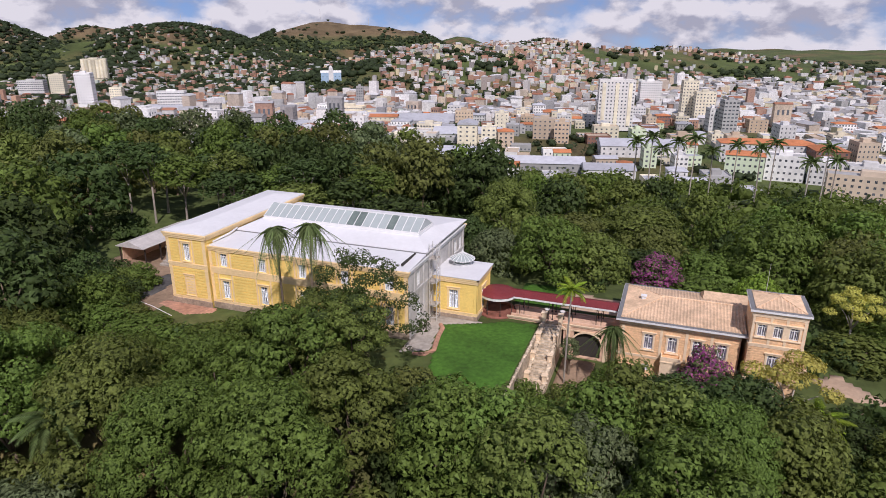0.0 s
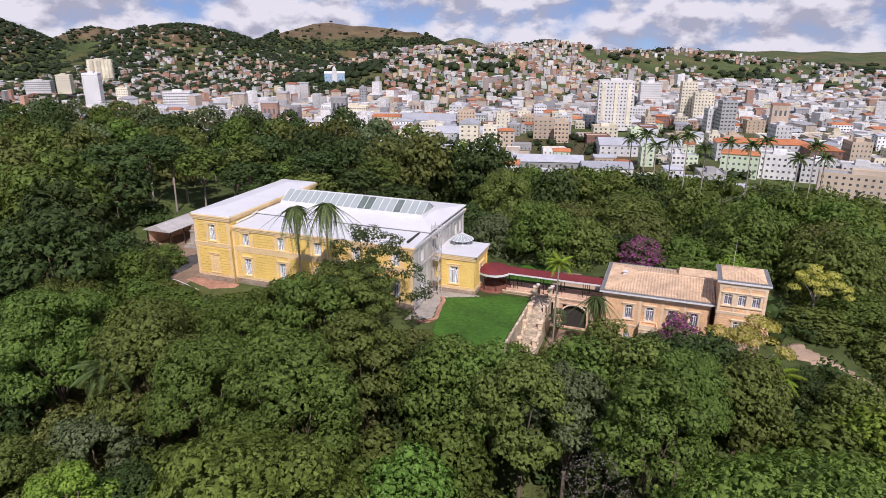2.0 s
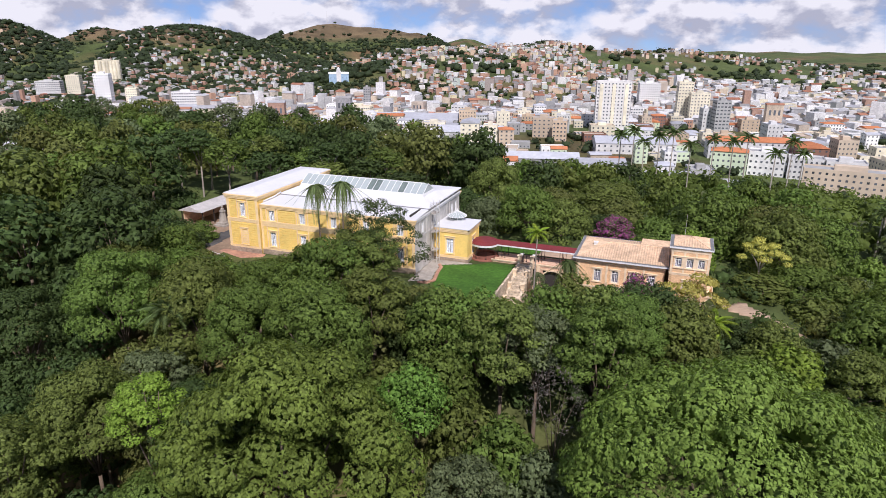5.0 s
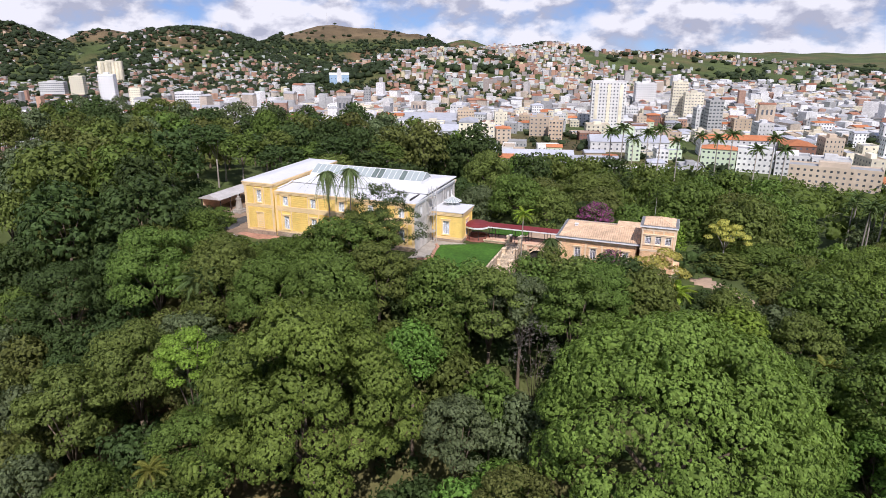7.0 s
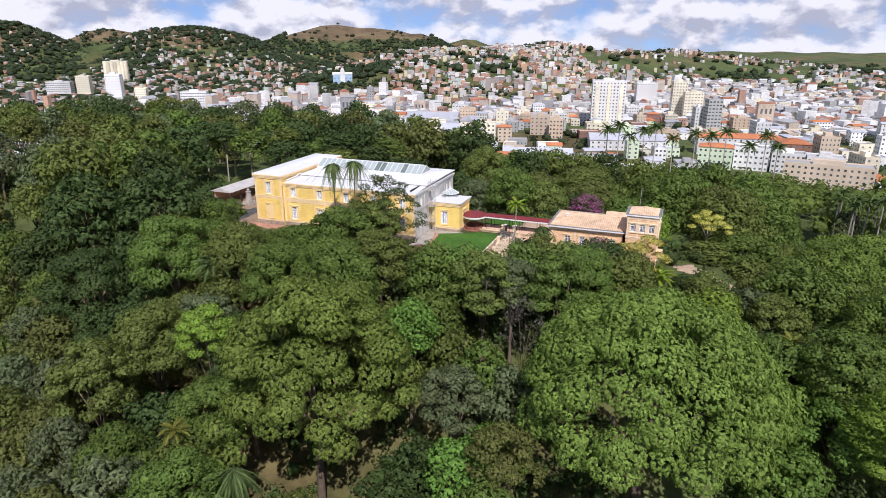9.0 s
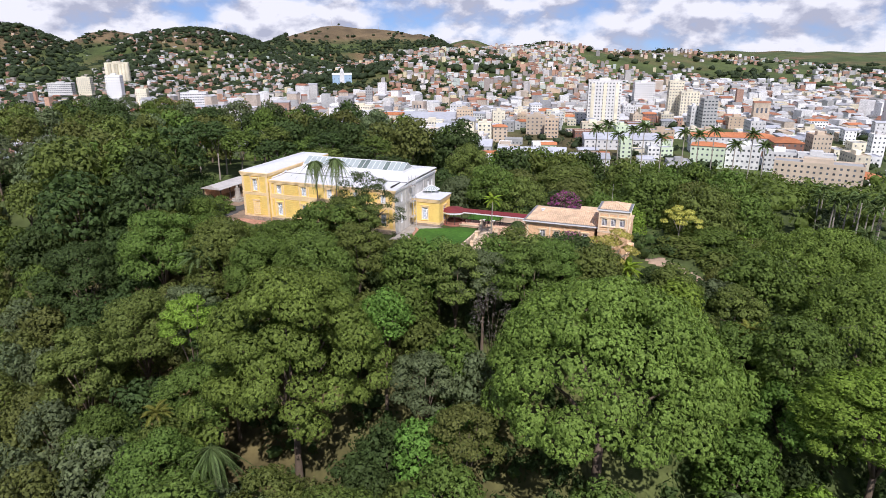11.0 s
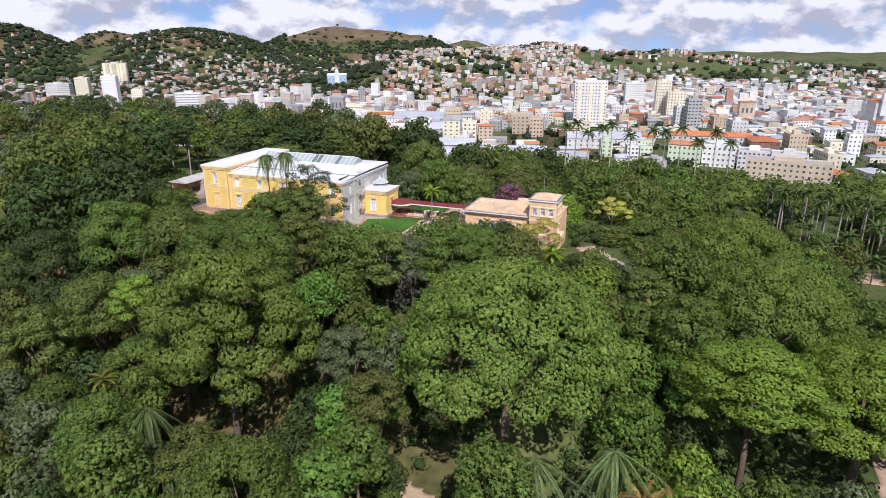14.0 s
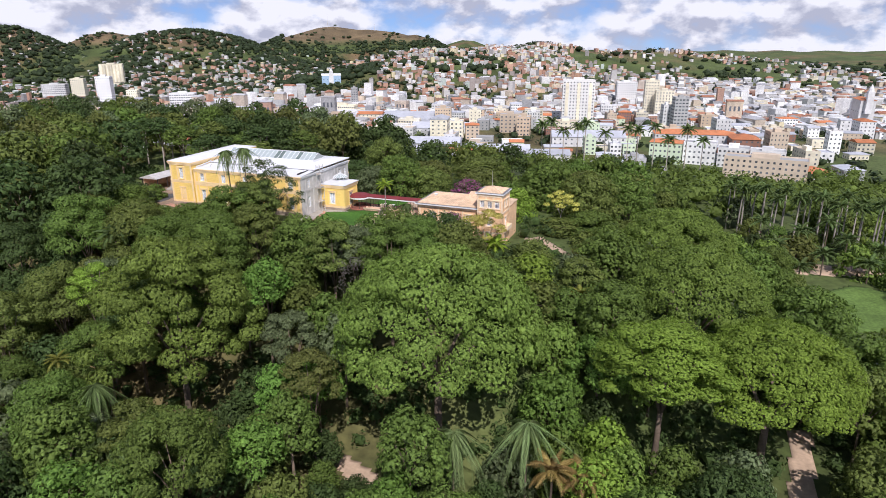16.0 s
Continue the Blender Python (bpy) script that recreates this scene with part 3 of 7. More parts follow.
for u, z, w, h in ((3.8, 6.8, 1.2, 2.1), (3.8, 1.8, 1.2, 2.8), (19.65, 6.4, 1.3, 2.2), (22.05, 6.4, 1.1, 2.2)):
    window(east, pose(u, 0, z), w, h, M_WHITE, M_BLIND)

# roofs
wing_roof = part("wing_roof", Shape().hip(-7.3, -0.3, 0.62, 27.2, 11.8, 12.55, 4.0, 0.16), M_WHITE_ROOF, museum, "white sheet hipped roof of the wing")
s = Shape()
s.add([(0.75, 0.32, 10.2), (33.3, 0.32, 10.2), (33.3, 7.0, 10.55), (0.75, 7.0, 10.55), (0.75, 0.32, 10.3), (33.3, 0.32, 10.3), (33.3, 7.0, 10.68), (0.75, 7.0, 10.68)],
      [(3, 2, 1, 0), (4, 5, 6, 7), (0, 1, 5, 4), (1, 2, 6, 5), (2, 3, 7, 6), (3, 0, 4, 7)])
front_roof = part("front_roof", s, M_WHITE_ROOF, museum, "lower white sheet roof along the front")
# bar proud of the sheet, its colour the shade inside a slit
part("roof_slot", Shape().box(31.6, 1.6, 10.45, 31.85, 6.4, 10.78), M_DARK, front_roof, "bar painted dark for a shaded roof slit")
s = Shape()
# upper roof: rises from its eaves to the skylight curb
ring = [(0.72, 6.8), (33.35, 6.8), (33.35, 24.9), (0.72, 24.9)]
curb = [(3.2, 10.7), (30.6, 10.7), (30.6, 16.7), (3.2, 16.7)]
v = [(x, y, 10.72) for x, y in ring] + [(x, y, 10.92) for x, y in ring] + [(x, y, 11.85) for x, y in curb] + [(x, y, 12.05) for x, y in curb]
f = [(3, 2, 1, 0), (12, 13, 14, 15)]
for a in (0, 4, 8):
    f += [(a + i, a + (i + 1) % 4, a + 4 + (i + 1) % 4, a + 4 + i) for i in range(4)]
s.add(v, f)
upper_roof = part("upper_roof", s, M_WHITE_ROOF, museum, "white sheet main roof rising to the skylight")
# dark grey strip closing the step between the two roofs
part("roof_edge", Shape().box(0.72, 6.70, 10.40, 33.35, 6.80, 10.80), M_GUTTER, upper_roof, "dark edge along the roof step")
# second slit bar, shade likewise put into the colour
part("roof_slot", Shape().box(31.9, 17.6, 10.9, 32.15, 22.4, 11.12), M_DARK, upper_roof, "bar painted dark for a shaded roof slit")
part("coping", Shape().tube([(0.9, 7.0, 11.1), (1.2, 4.6, 10.9), (0.8, 1.2, 10.55)], [0.14, 0.14, 0.12], 6), M_WHITE, upper_roof, "white flashing swept against the wing")

# skylight: ridge lantern of glass panes between white ribs
skylight = part("skylight", Shape().box(3.3, 10.8, 12.0, 30.5, 10.95, 12.35).box(3.3, 16.45, 12.0, 30.5, 16.6, 12.35).box(3.3, 10.95, 12.0, 3.45, 16.45, 12.35).box(30.35, 10.95, 12.0, 30.5, 16.45, 12.35), M_WHITE, museum, "long glazed ridge skylight with white ribs")
RIDGE_Z, CURB_Z, N_RIB = 13.85, 12.32, 20
part("ridge_beam", Shape().box(4.2, 13.62, RIDGE_Z - 0.03, 29.8, 13.78, RIDGE_Z + 0.1), M_WHITE, skylight)
xs = [3.4 + 27.0 * i / N_RIB for i in range(N_RIB + 1)]
rib = Shape()
L = math.hypot(2.85, RIDGE_Z - CURB_Z)
rib.box(-0.05, 0, -0.03, 0.05, L, 0.06)
rib_mesh = rib.mesh("rib", M_WHITE)
tilt = math.degrees(math.atan2(RIDGE_Z - CURB_Z, 2.85))
pw = 27.0 / N_RIB - 0.1
pane_mesh = Shape().box(0, 0.02, -0.008, pw, L - 0.04, 0.008).mesh("pane", M_SKYGLASS)
M_CLEARED = material("clear_skylight_glass", (0.16, 0.20, 0.18), 0.12, 0, (0.2, 1.0), spec=0.5)
clear_mesh = Shape().box(0, 0.02, -0.008, pw, L - 0.04, 0.008).mesh("pane", M_CLEARED)
for i, x in enumerate(xs):
    part("rib", rib_mesh, None, skylight, at=pose(x, 10.85, CURB_Z, tilt, 0, 0))
    part("rib", rib_mesh, None, skylight, at=pose(x, 16.55, CURB_Z, tilt, 0, 180))
    if i < N_RIB:
        part("pane", clear_mesh if i in (11, 12, 16) else pane_mesh, None, skylight, at=pose(x + 0.05, 10.85, CURB_Z, tilt, 0, 0))
        part("pane", pane_mesh, None, skylight, at=pose(x + 0.05 + pw, 16.55, CURB_Z, tilt, 0, 180))
for x in (3.42, 30.36):
    part("gable_pane", Shape().add([(x, 10.95, CURB_Z), (x, 16.45, CURB_Z), (x, 13.7, RIDGE_Z), (x + 0.03, 10.95, CURB_Z), (x + 0.03, 16.45, CURB_Z), (x + 0.03, 13.7, RIDGE_Z)], [(0, 2, 1), (3, 4, 5), (0, 1, 4, 3), (1, 2, 5, 4), (2, 0, 3, 5)]), M_SKYGLASS, skylight)

# east pavilion with its glass lantern
pav = thing("pavilion", (33.0, 9.7, 0), "one-storey yellow pavilion with a flat white roof", "pavilion")


def pav_face(at, length, openings):
    holes = [(u - w / 2, u + w / 2, z, z + h) for u, z, w, h in openings]
    face = part("facade", wall_shape(length, 0.0, 6.6, 0.4, holes), M_YELLOW, pav, at=at)
    part("plinth", Shape().chamfer(-0.1, -0.14, -0.9, length + 0.1, 0, 0.65, 0.06), M_PLINTH, face, "stained stone plinth")
    part("base_course", band(length, 0.65, 1.15, 0.12, 0, 0.04), M_PEACH, face)
    part("cornice", band(length, 5.75, 6.6, 0.34, 0, 0.34), M_PEACH, face, "peach moulded cornice")
    blocked = [(h[0] - 0.45, h[1] + 0.45, h[2] - 0.5, h[3] + 0.6) for h in holes] + [(-0.1, 0.5, 0, 7), (length - 0.5, length + 1, 0, 7)]
    lay(courses(length, 1.2, 5.65, 0.5, blocked, 0.03), "course", M_YELLOW, face)
    for u in (0.03, length - 0.47):
        part("pilaster", Shape().box(u, -0.08, 1.15, u + 0.44, 0, 5.75), M_YELLOW, face)
    for u, z, w, h in openings:
        part("window_surround", surround(w, h, 0.07, 0.35), M_PEACH, face, at=pose(u, 0, z))
        window(face, pose(u, 0, z), w, h, M_WHITE, M_BLIND)


pav_face(pose(0, 0, 0), 7.0, [(3.4, 1.6, 1.45, 2.9)])
pav_face(pose(7.0, 0, 0, 0, 0, 90), 6.8, [(3.4, 0.7, 1.6, 3.6)])
pav_face(pose(7.0, 6.8, 0, 0, 0, 180), 7.0, [(3.5, 1.6, 1.45, 2.9)])
part("roof", Shape().hip(0.02, -0.42, 7.42, 7.2, 6.6, 6.95, 3.2, 0.12), M_WHITE_ROOF, pav, "white sheet roof")
lant = part("lantern", Shape().ring(3.0, 5.2, [(1.42, 6.65), (1.42, 7.1), (1.32, 7.1)], 8, math.pi / 8), M_WHITE, pav, "octagonal glass lantern under a flared glass cone")
for i in range(8):
    a = math.pi / 8 + i * math.pi / 4
    b = a + math.pi / 4
    q0, q1 = (3.0 + 1.26 * math.cos(a), 5.2 + 1.26 * math.sin(a)), (3.0 + 1.26 * math.cos(b), 5.2 + 1.26 * math.sin(b))
    part("post", Shape().tube([(*q0, 7.05), (*q0, 7.78)], [0.06, 0.06], 5), M_WHITE, lant)
    part("pane", Shape().add([(*q0, 7.1), (*q1, 7.1), (*q1, 7.76), (*q0, 7.76)], [(0, 1, 2, 3)]), M_CLEARED, lant)
for i in range(16):
    a = math.pi / 16 + i * math.pi / 8
    b = a + math.pi / 8
    p0, p1 = (3.0 + 1.95 * math.cos(a), 5.2 + 1.95 * math.sin(a)), (3.0 + 1.95 * math.cos(b), 5.2 + 1.95 * math.sin(b))
    part("bar", Shape().tube([(*p0, 7.70), (3.0 + 0.12 * math.cos(a), 5.2 + 0.12 * math.sin(a), 8.72)], [0.05, 0.04], 5), M_WHITE, lant)
    part("eave_bar", Shape().tube([(*p0, 7.70), (*p1, 7.70)], [0.05, 0.05], 5), M_WHITE, lant)
    part("cone_pane", Shape().add([(*p0, 7.69), (*p1, 7.69), (3.0, 5.2, 8.70)], [(0, 1, 2)]), M_SKYGLASS, lant)
part("finial", Shape().ring(3.0, 5.2, [(0.16, 8.68), (0.2, 8.8), (0.05, 8.95), (0.08, 9.05), (0.01, 9.2)], 8), M_WHITE, lant)

# scaffold against the end wall
scaffold = thing("scaffold_tower", (33.15, 7.4, 0), "pale tube scaffold tower against the bare end wall", "scaffold")
for x in (0.25, 1.35):
    for y in (0.1, 1.6):
        part("standard", Shape().tube([(x, y, -0.3), (x, y, 12.0)], [0.06, 0.06], 6), M_POLE, scaffold)
for k in range(7):
    z = 0.6 + 1.8 * k
    for y in (0.1, 1.6):
        part("ledger", Shape().tube([(0.15, y, z), (1.45, y, z)], [0.04, 0.04], 5), M_POLE, scaffold)
    for x in (0.25, 1.35):
        part("transom", Shape().tube([(x, 0.0, z + 0.1), (x, 1.7, z + 0.1)], [0.04, 0.04], 5), M_POLE, scaffold)
    if k < 6:
        part("brace", Shape().tube([(1.39, 0.1 if k % 2 else 1.6, z), (1.39, 1.6 if k % 2 else 0.1, z + 1.8)], [0.035, 0.035], 5), M_POLE, scaffold)
    if k % 2:
        part("deck", Shape().box(0.2, 0.05, z + 0.14, 1.4, 1.65, z + 0.19), M_CONCRETE, scaffold, "worn scaffold deck")

# ---------------------------------------------------------------- salmon villa
villa = thing("villa", (60.1, 9.4, 0), "salmon brick villa with tiled hipped roof and tower", "villa")
VB = -5.2


def villa_face(at, length, top, openings, belts, corner=True, low=VB):
    holes = [(u - w / 2, u + w / 2, z, z + h) for u, z, w, h in openings]
    face = part("facade", wall_shape(length, low, top, 0.4, holes), M_SALMON, villa, at=at)
    for z0, z1 in belts:
        part("belt_course", band(length, z0, z1, 0.12, 0, 0.05), M_SALMON_TRIM, face)
    part("frieze", band(length, top - 0.55, top, 0.14, 0, 0.06), M_SALMON_TRIM, face)
    blocked = [(h[0] - 0.32, h[1] + 0.32, h[2] - 0.3, h[3] + 0.55) for h in holes]
    part("brick_coursing", courses(length, low + 0.1, top - 0.6, 0.34, blocked + [(-1, length + 1, a - 0.03, b + 0.03) for a, b in belts], 0.025), M_SALMON, face, kind="stuff")
    for u, z, w, h in openings:
        if h > 1.0:
            part("window_surround", surround(w, h, 0.08, 0.2), M_SALMON_TRIM, face, at=pose(u, 0, z))
        window(face, pose(u, 0, z), w, h, M_WHITE, M_SHUTTER, True)
    return face


front_win = [(u, -0.25, 1.15, 2.2) for u in (3.9, 6.95, 10.05, 13.1)] + [(u, -3.5, 1.0, 0.95) for u in (3.9, 10.05, 13.1)]
vf = villa_face(pose(0.3, 0.5, 0), 15.2, 3.6, front_win, [(-1.55, -1.2)])
villa_face(pose(0.3, 12.4, 0, 0, 0, 270), 11.9, 3.6, [(3, -0.25, 1.15, 2.2), (9, -0.25, 1.15, 2.2)], [(-1.55, -1.2)])
villa_face(pose(15.5, 12.4, 0, 0, 0, 180), 15.2, 3.6, [(u, -0.25, 1.15, 2.2) for u in (3, 7, 11)], [(-1.55, -1.2)])
for u in (0.35, 5.3, 8.5, 11.6):
    part("pilaster", Shape().box(u, -0.07, -1.2, u + 0.35, 0, 3.05), M_SALMON_TRIM, vf)
tower_win = [(u, 4.65, 1.05, 1.6) for u in (1.25, 3.05, 4.85)] + [(2.95, 0.3, 1.2, 1.9), (2.95, -3.6, 1.2, 2.2)]
tf = villa_face(pose(16.15, -0.95, 0), 6.1, 7.85, tower_win, [(3.2, 3.65), (-1.55, -1.2)])
te = villa_face(pose(22.25, -0.95, 0, 0, 0, 90), 6.3, 7.85, [(u, 4.65, 1.05, 1.6) for u in (2.2, 4.1)] + [(3.1, -0.4, 1.2, 2.4), (3.1, -4.6, 1.2, 2.6)], [(3.2, 3.65), (-1.55, -1.2)])
villa_face(pose(22.25, 5.35, 0, 0, 0, 180), 6.1, 7.85, [(3, 4.65, 1.05, 1.6)], [(3.2, 3.65), (-1.55, -1.2)])
tw = villa_face(pose(16.15, 5.35, 0, 0, 0, 270), 6.3, 7.85, [], [(3.2, 3.65)])
for f_, us in ((tf, (0.04, 2.0, 3.8, 5.76)), (te, (0.04, 3.0, 5.96))):
    for u in us:
        part("pilaster", Shape().box(u, -0.07, 3.65, u + 0.3, 0, 7.3), M_SALMON_TRIM, f_)
# stone balcony box and door porch on the front
porch = part("porch", Shape().chamfer(-1.25, -1.3, VB, 1.25, 0, -1.25, 0.05).box(-1.32, -1.38, -1.25, 1.32, 0, -1.08).box(-1.25, -1.3, -1.08, 1.25, -1.18, -0.45).box(-1.25, -1.18, -1.08, -1.13, 0, -0.45).box(1.13, -1.18, -1.08, 1.25, 0, -0.45), M_SALMON_TRIM, vf, "pale stone balcony porch", at=pose(6.95, 0, 0))
ov = part("balcony", Shape().box(0, 0, 0, 1.2, 3.2, 0.22).box(1.1, 0, 0.22, 1.2, 3.2, 1.0).box(0, 0, 0.22, 1.1, 0.1, 1.0).box(0, 3.1, 0.22, 1.1, 3.2, 1.0), M_SALMON_TRIM, villa, "stone balcony on the tower flank", at=pose(22.27, 0.4, -0.75))
for y in (0.3, 2.7):
    part("bracket", Shape().add([(0, y, 0), (1.0, y, 0), (0, y, -1.0), (0, y + 0.2, 0), (1.0, y + 0.2, 0), (0, y + 0.2, -1.0)], [(0, 1, 2), (3, 5, 4), (0, 3, 4, 1), (1, 4, 5, 2), (2, 5, 3, 0)]), M_SALMON_TRIM, ov)


def tiled_roof(name, x0, y0, x1, y1, z0, z1, inset, label, inset_b=None):
    """Hipped roof under rows of barrel tiles, with a zinc box gutter round the eaves."""
    e = 0.55
    inset_b = inset if inset_b is None else inset_b
    body = part(name, Shape().hip(x0, y0, x1, y1, z0, z1, inset, 0.1, inset_b), M_TILE, villa, label)
    g = Shape()
    for a, b, c, d in ((x0 - e, y0 - e, x1 + e, y0), (x0 - e, y1, x1 + e, y1 + e), (x0 - e, y0, x0, y1), (x1, y0, x1 + e, y1)):
        g.box(a, b, z0 - 0.12, c, d, z0 + 0.06)
    part("gutter", g, M_GUTTER, body, "grey zinc box gutter")
    w = Shape()
    for a, b, c, d in ((x0 - e - 0.04, y0 - e - 0.04, x1 + e + 0.04, y0 - e + 0.02), (x0 - e - 0.04, y1 + e - 0.02, x1 + e + 0.04, y1 + e + 0.04), (x0 - e - 0.04, y0 - e + 0.02, x0 - e + 0.02, y1 + e - 0.02), (x1 + e - 0.02, y0 - e + 0.02, x1 + e + 0.04, y1 + e - 0.02)):
        w.box(a, b, z0 - 0.24, c, d, z0 + 0.02)
    part("fascia", w, M_WHITE, body, "white eaves fascia")
    soffit = Shape().box(x0 - e, y0 - e, z0 - 0.2, x1 + e, y1 + e, z0 - 0.125)
    part("soffit", soffit, M_SALMON_TRIM, body)
    # barrel tiles run down each slope in rows
    w_, d_ = x1 - x0, y1 - y0
    long_x = w_ >= d_
    rise = z1 - z0 - 0.1
    pitch = 0.42
    half = (d_ if long_x else w_) / 2

    def row(p, q, n):
        p, q = Vector(p), Vector(q)
        side_ = (q - p).normalized()
        acr = Vector((side_.y, -side_.x, 0)).normalized() * (pitch * 0.36)
        up = Vector((0, 0, 0.085))
        t = Shape().add([p - acr, p + up, p + acr, q - acr, q + up, q + acr], [(0, 1, 4, 3), (1, 2, 5, 4), (2, 1, 0), (3, 4, 5)])
        part("tile_strip", t, M_TILE, body)

    n = int((w_ if long_x else d_) / pitch)
    for i in range(n + 1):
        u = i * pitch
        L_ = w_ if long_x else d_
        reach = min(1.0, u / inset if inset > 0.01 else 1.0, (L_ - u) / inset_b if inset_b > 0.01 else 1.0)
        if reach < 0.05:
            continue
        for sgn in (0, 1):
            if long_x:
                a = (x0 + u, y0 if sgn == 0 else y1, z0 + 0.1)
                b = (x0 + u, y0 + half * reach if sgn == 0 else y1 - half * reach, z0 + 0.1 + rise * reach)
            else:
                a = (x0 if sgn == 0 else x1, y0 + u, z0 + 0.1)
                b = (x0 + half * reach if sgn == 0 else x1 - half * reach, y0 + u, z0 + 0.1 + rise * reach)
            row(a, b, 1)
    n = int((d_ if long_x else w_) / pitch)
    for i in range(n + 1):
        u = i * pitch
        S_ = d_ if long_x else w_
        reach = min(u, S_ - u) / (S_ / 2)
        if reach < 0.05:
            continue
        for sgn in (0, 1):
            if long_x:
                a = (x0 if sgn == 0 else x1, y0 + u, z0 + 0.1)
                b = (x0 + inset * reach if sgn == 0 else x1 - inset_b * reach, y0 + u, z0 + 0.1 + rise * reach)
            else:
                a = (x0 + u, y0 if sgn == 0 else y1, z0 + 0.1)
                b = (x0 + u, y0 + inset * reach if sgn == 0 else y1 - inset_b * reach, z0 + 0.1 + rise * reach)
            row(a, b, 1)
    hips = Shape()
    if long_x:
        r0, r1 = (x0 + inset, (y0 + y1) / 2, z1), (x1 - inset_b, (y0 + y1) / 2, z1)
        ends = (((x0, y0), r0), ((x0, y1), r0), ((x1, y0), r1), ((x1, y1), r1))
    else:
        r0, r1 = ((x0 + x1) / 2, y0 + inset, z1), ((x0 + x1) / 2, y1 - inset_b, z1)
        ends = (((x0, y0), r0), ((x1, y0), r0), ((x0, y1), r1), ((x1, y1), r1))
    for (hx_, hy_), r in ends:
        hips.tube([(hx_, hy_, z0 + 0.12), (r[0], r[1], r[2] + 0.03)], [0.12, 0.12], 6)
    hips.tube([(r0[0], r0[1], z1 + 0.03), (r1[0], r1[1], z1 + 0.03)], [0.13, 0.13], 6)
    part("ridge_tiles", hips, M_TILE, body)
    return body


main_roof = tiled_roof("tiled_roof", 0.4, 0.3, 15.9, 12.6, 4.0, 5.35, 5.2, "pale terracotta barrel-tiled hipped roof", 0.3)
part("roof_vent", Shape().chamfer(2.6, 6.0, 4.4, 3.2, 6.6, 5.1, 0.08).box(2.5, 5.9, 5.1, 3.3, 6.7, 5.22), M_WHITE, main_roof, "small white roof vent")
tiled_roof("tower_roof", 16.35, -0.75, 22.05, 5.15, 8.2, 9.2, 2.8, "pale terracotta tiled tower roof")
part("rear_roof", Shape().hip(10.6, 6.9, 18.4, 13.0, 4.1, 5.65, 0.3, 0.1), M_TILE, villa, "tiled rear roof")
part("rear_wall", Shape().box(15.6, 5.5, VB, 22.3, 12.2, 3.9), M_SALMON, villa)
part("rear_gable_wall", Shape().box(10.8, 12.45, VB, 15.4, 12.8, 4.1), M_SALMON, villa)
part("link_roof", Shape().hip(15.9, 5.5, 22.5, 12.5, 3.9, 4.9, 3.0, 0.1), M_TILE, villa, "tiled link roof behind the tower")
part("aerial", Shape().tube([(18.0, 5.0, 8.4), (18.0, 5.0, 12.4)], [0.035, 0.02], 5), M_POLE, villa, "thin aerial mast")

# ---------------------------------------------------------------- covered walk, kiosk, terrace
walkway = thing("covered_walkway", (44.0, 14.8, 0), "covered walkway with red sheet roof and thin iron posts", "walkway")
s = Shape()
s.add([(0, -1.55, 3.2), (16.2, -1.55, 3.2), (16.2, 1.55, 3.2), (0, 1.55, 3.2), (0, -1.55, 3.28), (16.2, -1.55, 3.28), (16.2, 1.55, 3.28), (0, 1.55, 3.28), (0, 0, 3.75), (16.2, 0, 3.75)],
      [(3, 2, 1, 0), (0, 1, 5, 4), (2, 3, 7, 6), (4, 5, 9, 8), (6, 7, 8, 9), (1, 2, 6, 9, 5), (3, 0, 4, 8, 7)])
wroof = part("roof", s, M_RED, walkway, "faded red sheet roof")
for i in range(40):
    x = 0.2 + 0.405 * i
    for sg in (-1, 1):
        part("roof_seam", Shape().tube([(x, sg * 1.55, 3.30), (x, 0, 3.77)], [0.02, 0.02], 4), M_RED, wroof)
for y in (-1.6, 1.55):
    part("fascia", Shape().box(-0.1, y, 2.98, 16.2, y + 0.05, 3.24), M_WHITE, walkway, "white scalloped fascia")
for x in (1.6, 2.3, 6.0, 6.6, 8.9, 9.5, 12.9, 13.6):
    for y in (-1.4, 1.4):
        post = part("post", Shape().ring(x, y, [(0.11, 0.35), (0.11, 0.5), (0.055, 0.6), (0.05, 2.8), (0.1, 2.9), (0.1, 3.2)], 8), M_IRON, walkway, smooth=True)
M_KIOSK = material("dark_red_cement", (0.26, 0.105, 0.075), 0.85, 0, (0.15, 2), (0.2, 0.5))
kiosk = thing("kiosk", (42.0, 14.3, 0), "round-ended iron kiosk with domed red roof", "kiosk")
kroof = part("roof", Shape().ring(0, 0, [(2.85, 3.15), (2.9, 3.22), (2.6, 3.45), (1.9, 3.72), (1.0, 3.9), (0.1, 3.98)], 16), M_RED, kiosk, "domed red sheet roof", smooth=False)
part("fascia", Shape().ring(0, 0, [(2.75, 2.75), (2.82, 2.75), (2.82, 3.16), (2.75, 3.16)], 16), M_WHITE, kiosk, "white fretwork fascia")
for i in range(8):
    a = 2 * math.pi * (i + 0.5) / 8
    x, y = 2.6 * math.cos(a), 2.6 * math.sin(a)
    part("post", Shape().ring(x, y, [(0.1, 0.3), (0.1, 0.5), (0.055, 0.6), (0.05, 2.8), (0.09, 2.95), (0.09, 3.16)], 8), M_IRON, kiosk, smooth=True)
part("floor_slab", Shape().ring(0, 0, [(3.0, -0.6), (3.0, 0.15), (2.9, 0.3)], 16), M_KIOSK, kiosk, "red-brown kiosk floor")
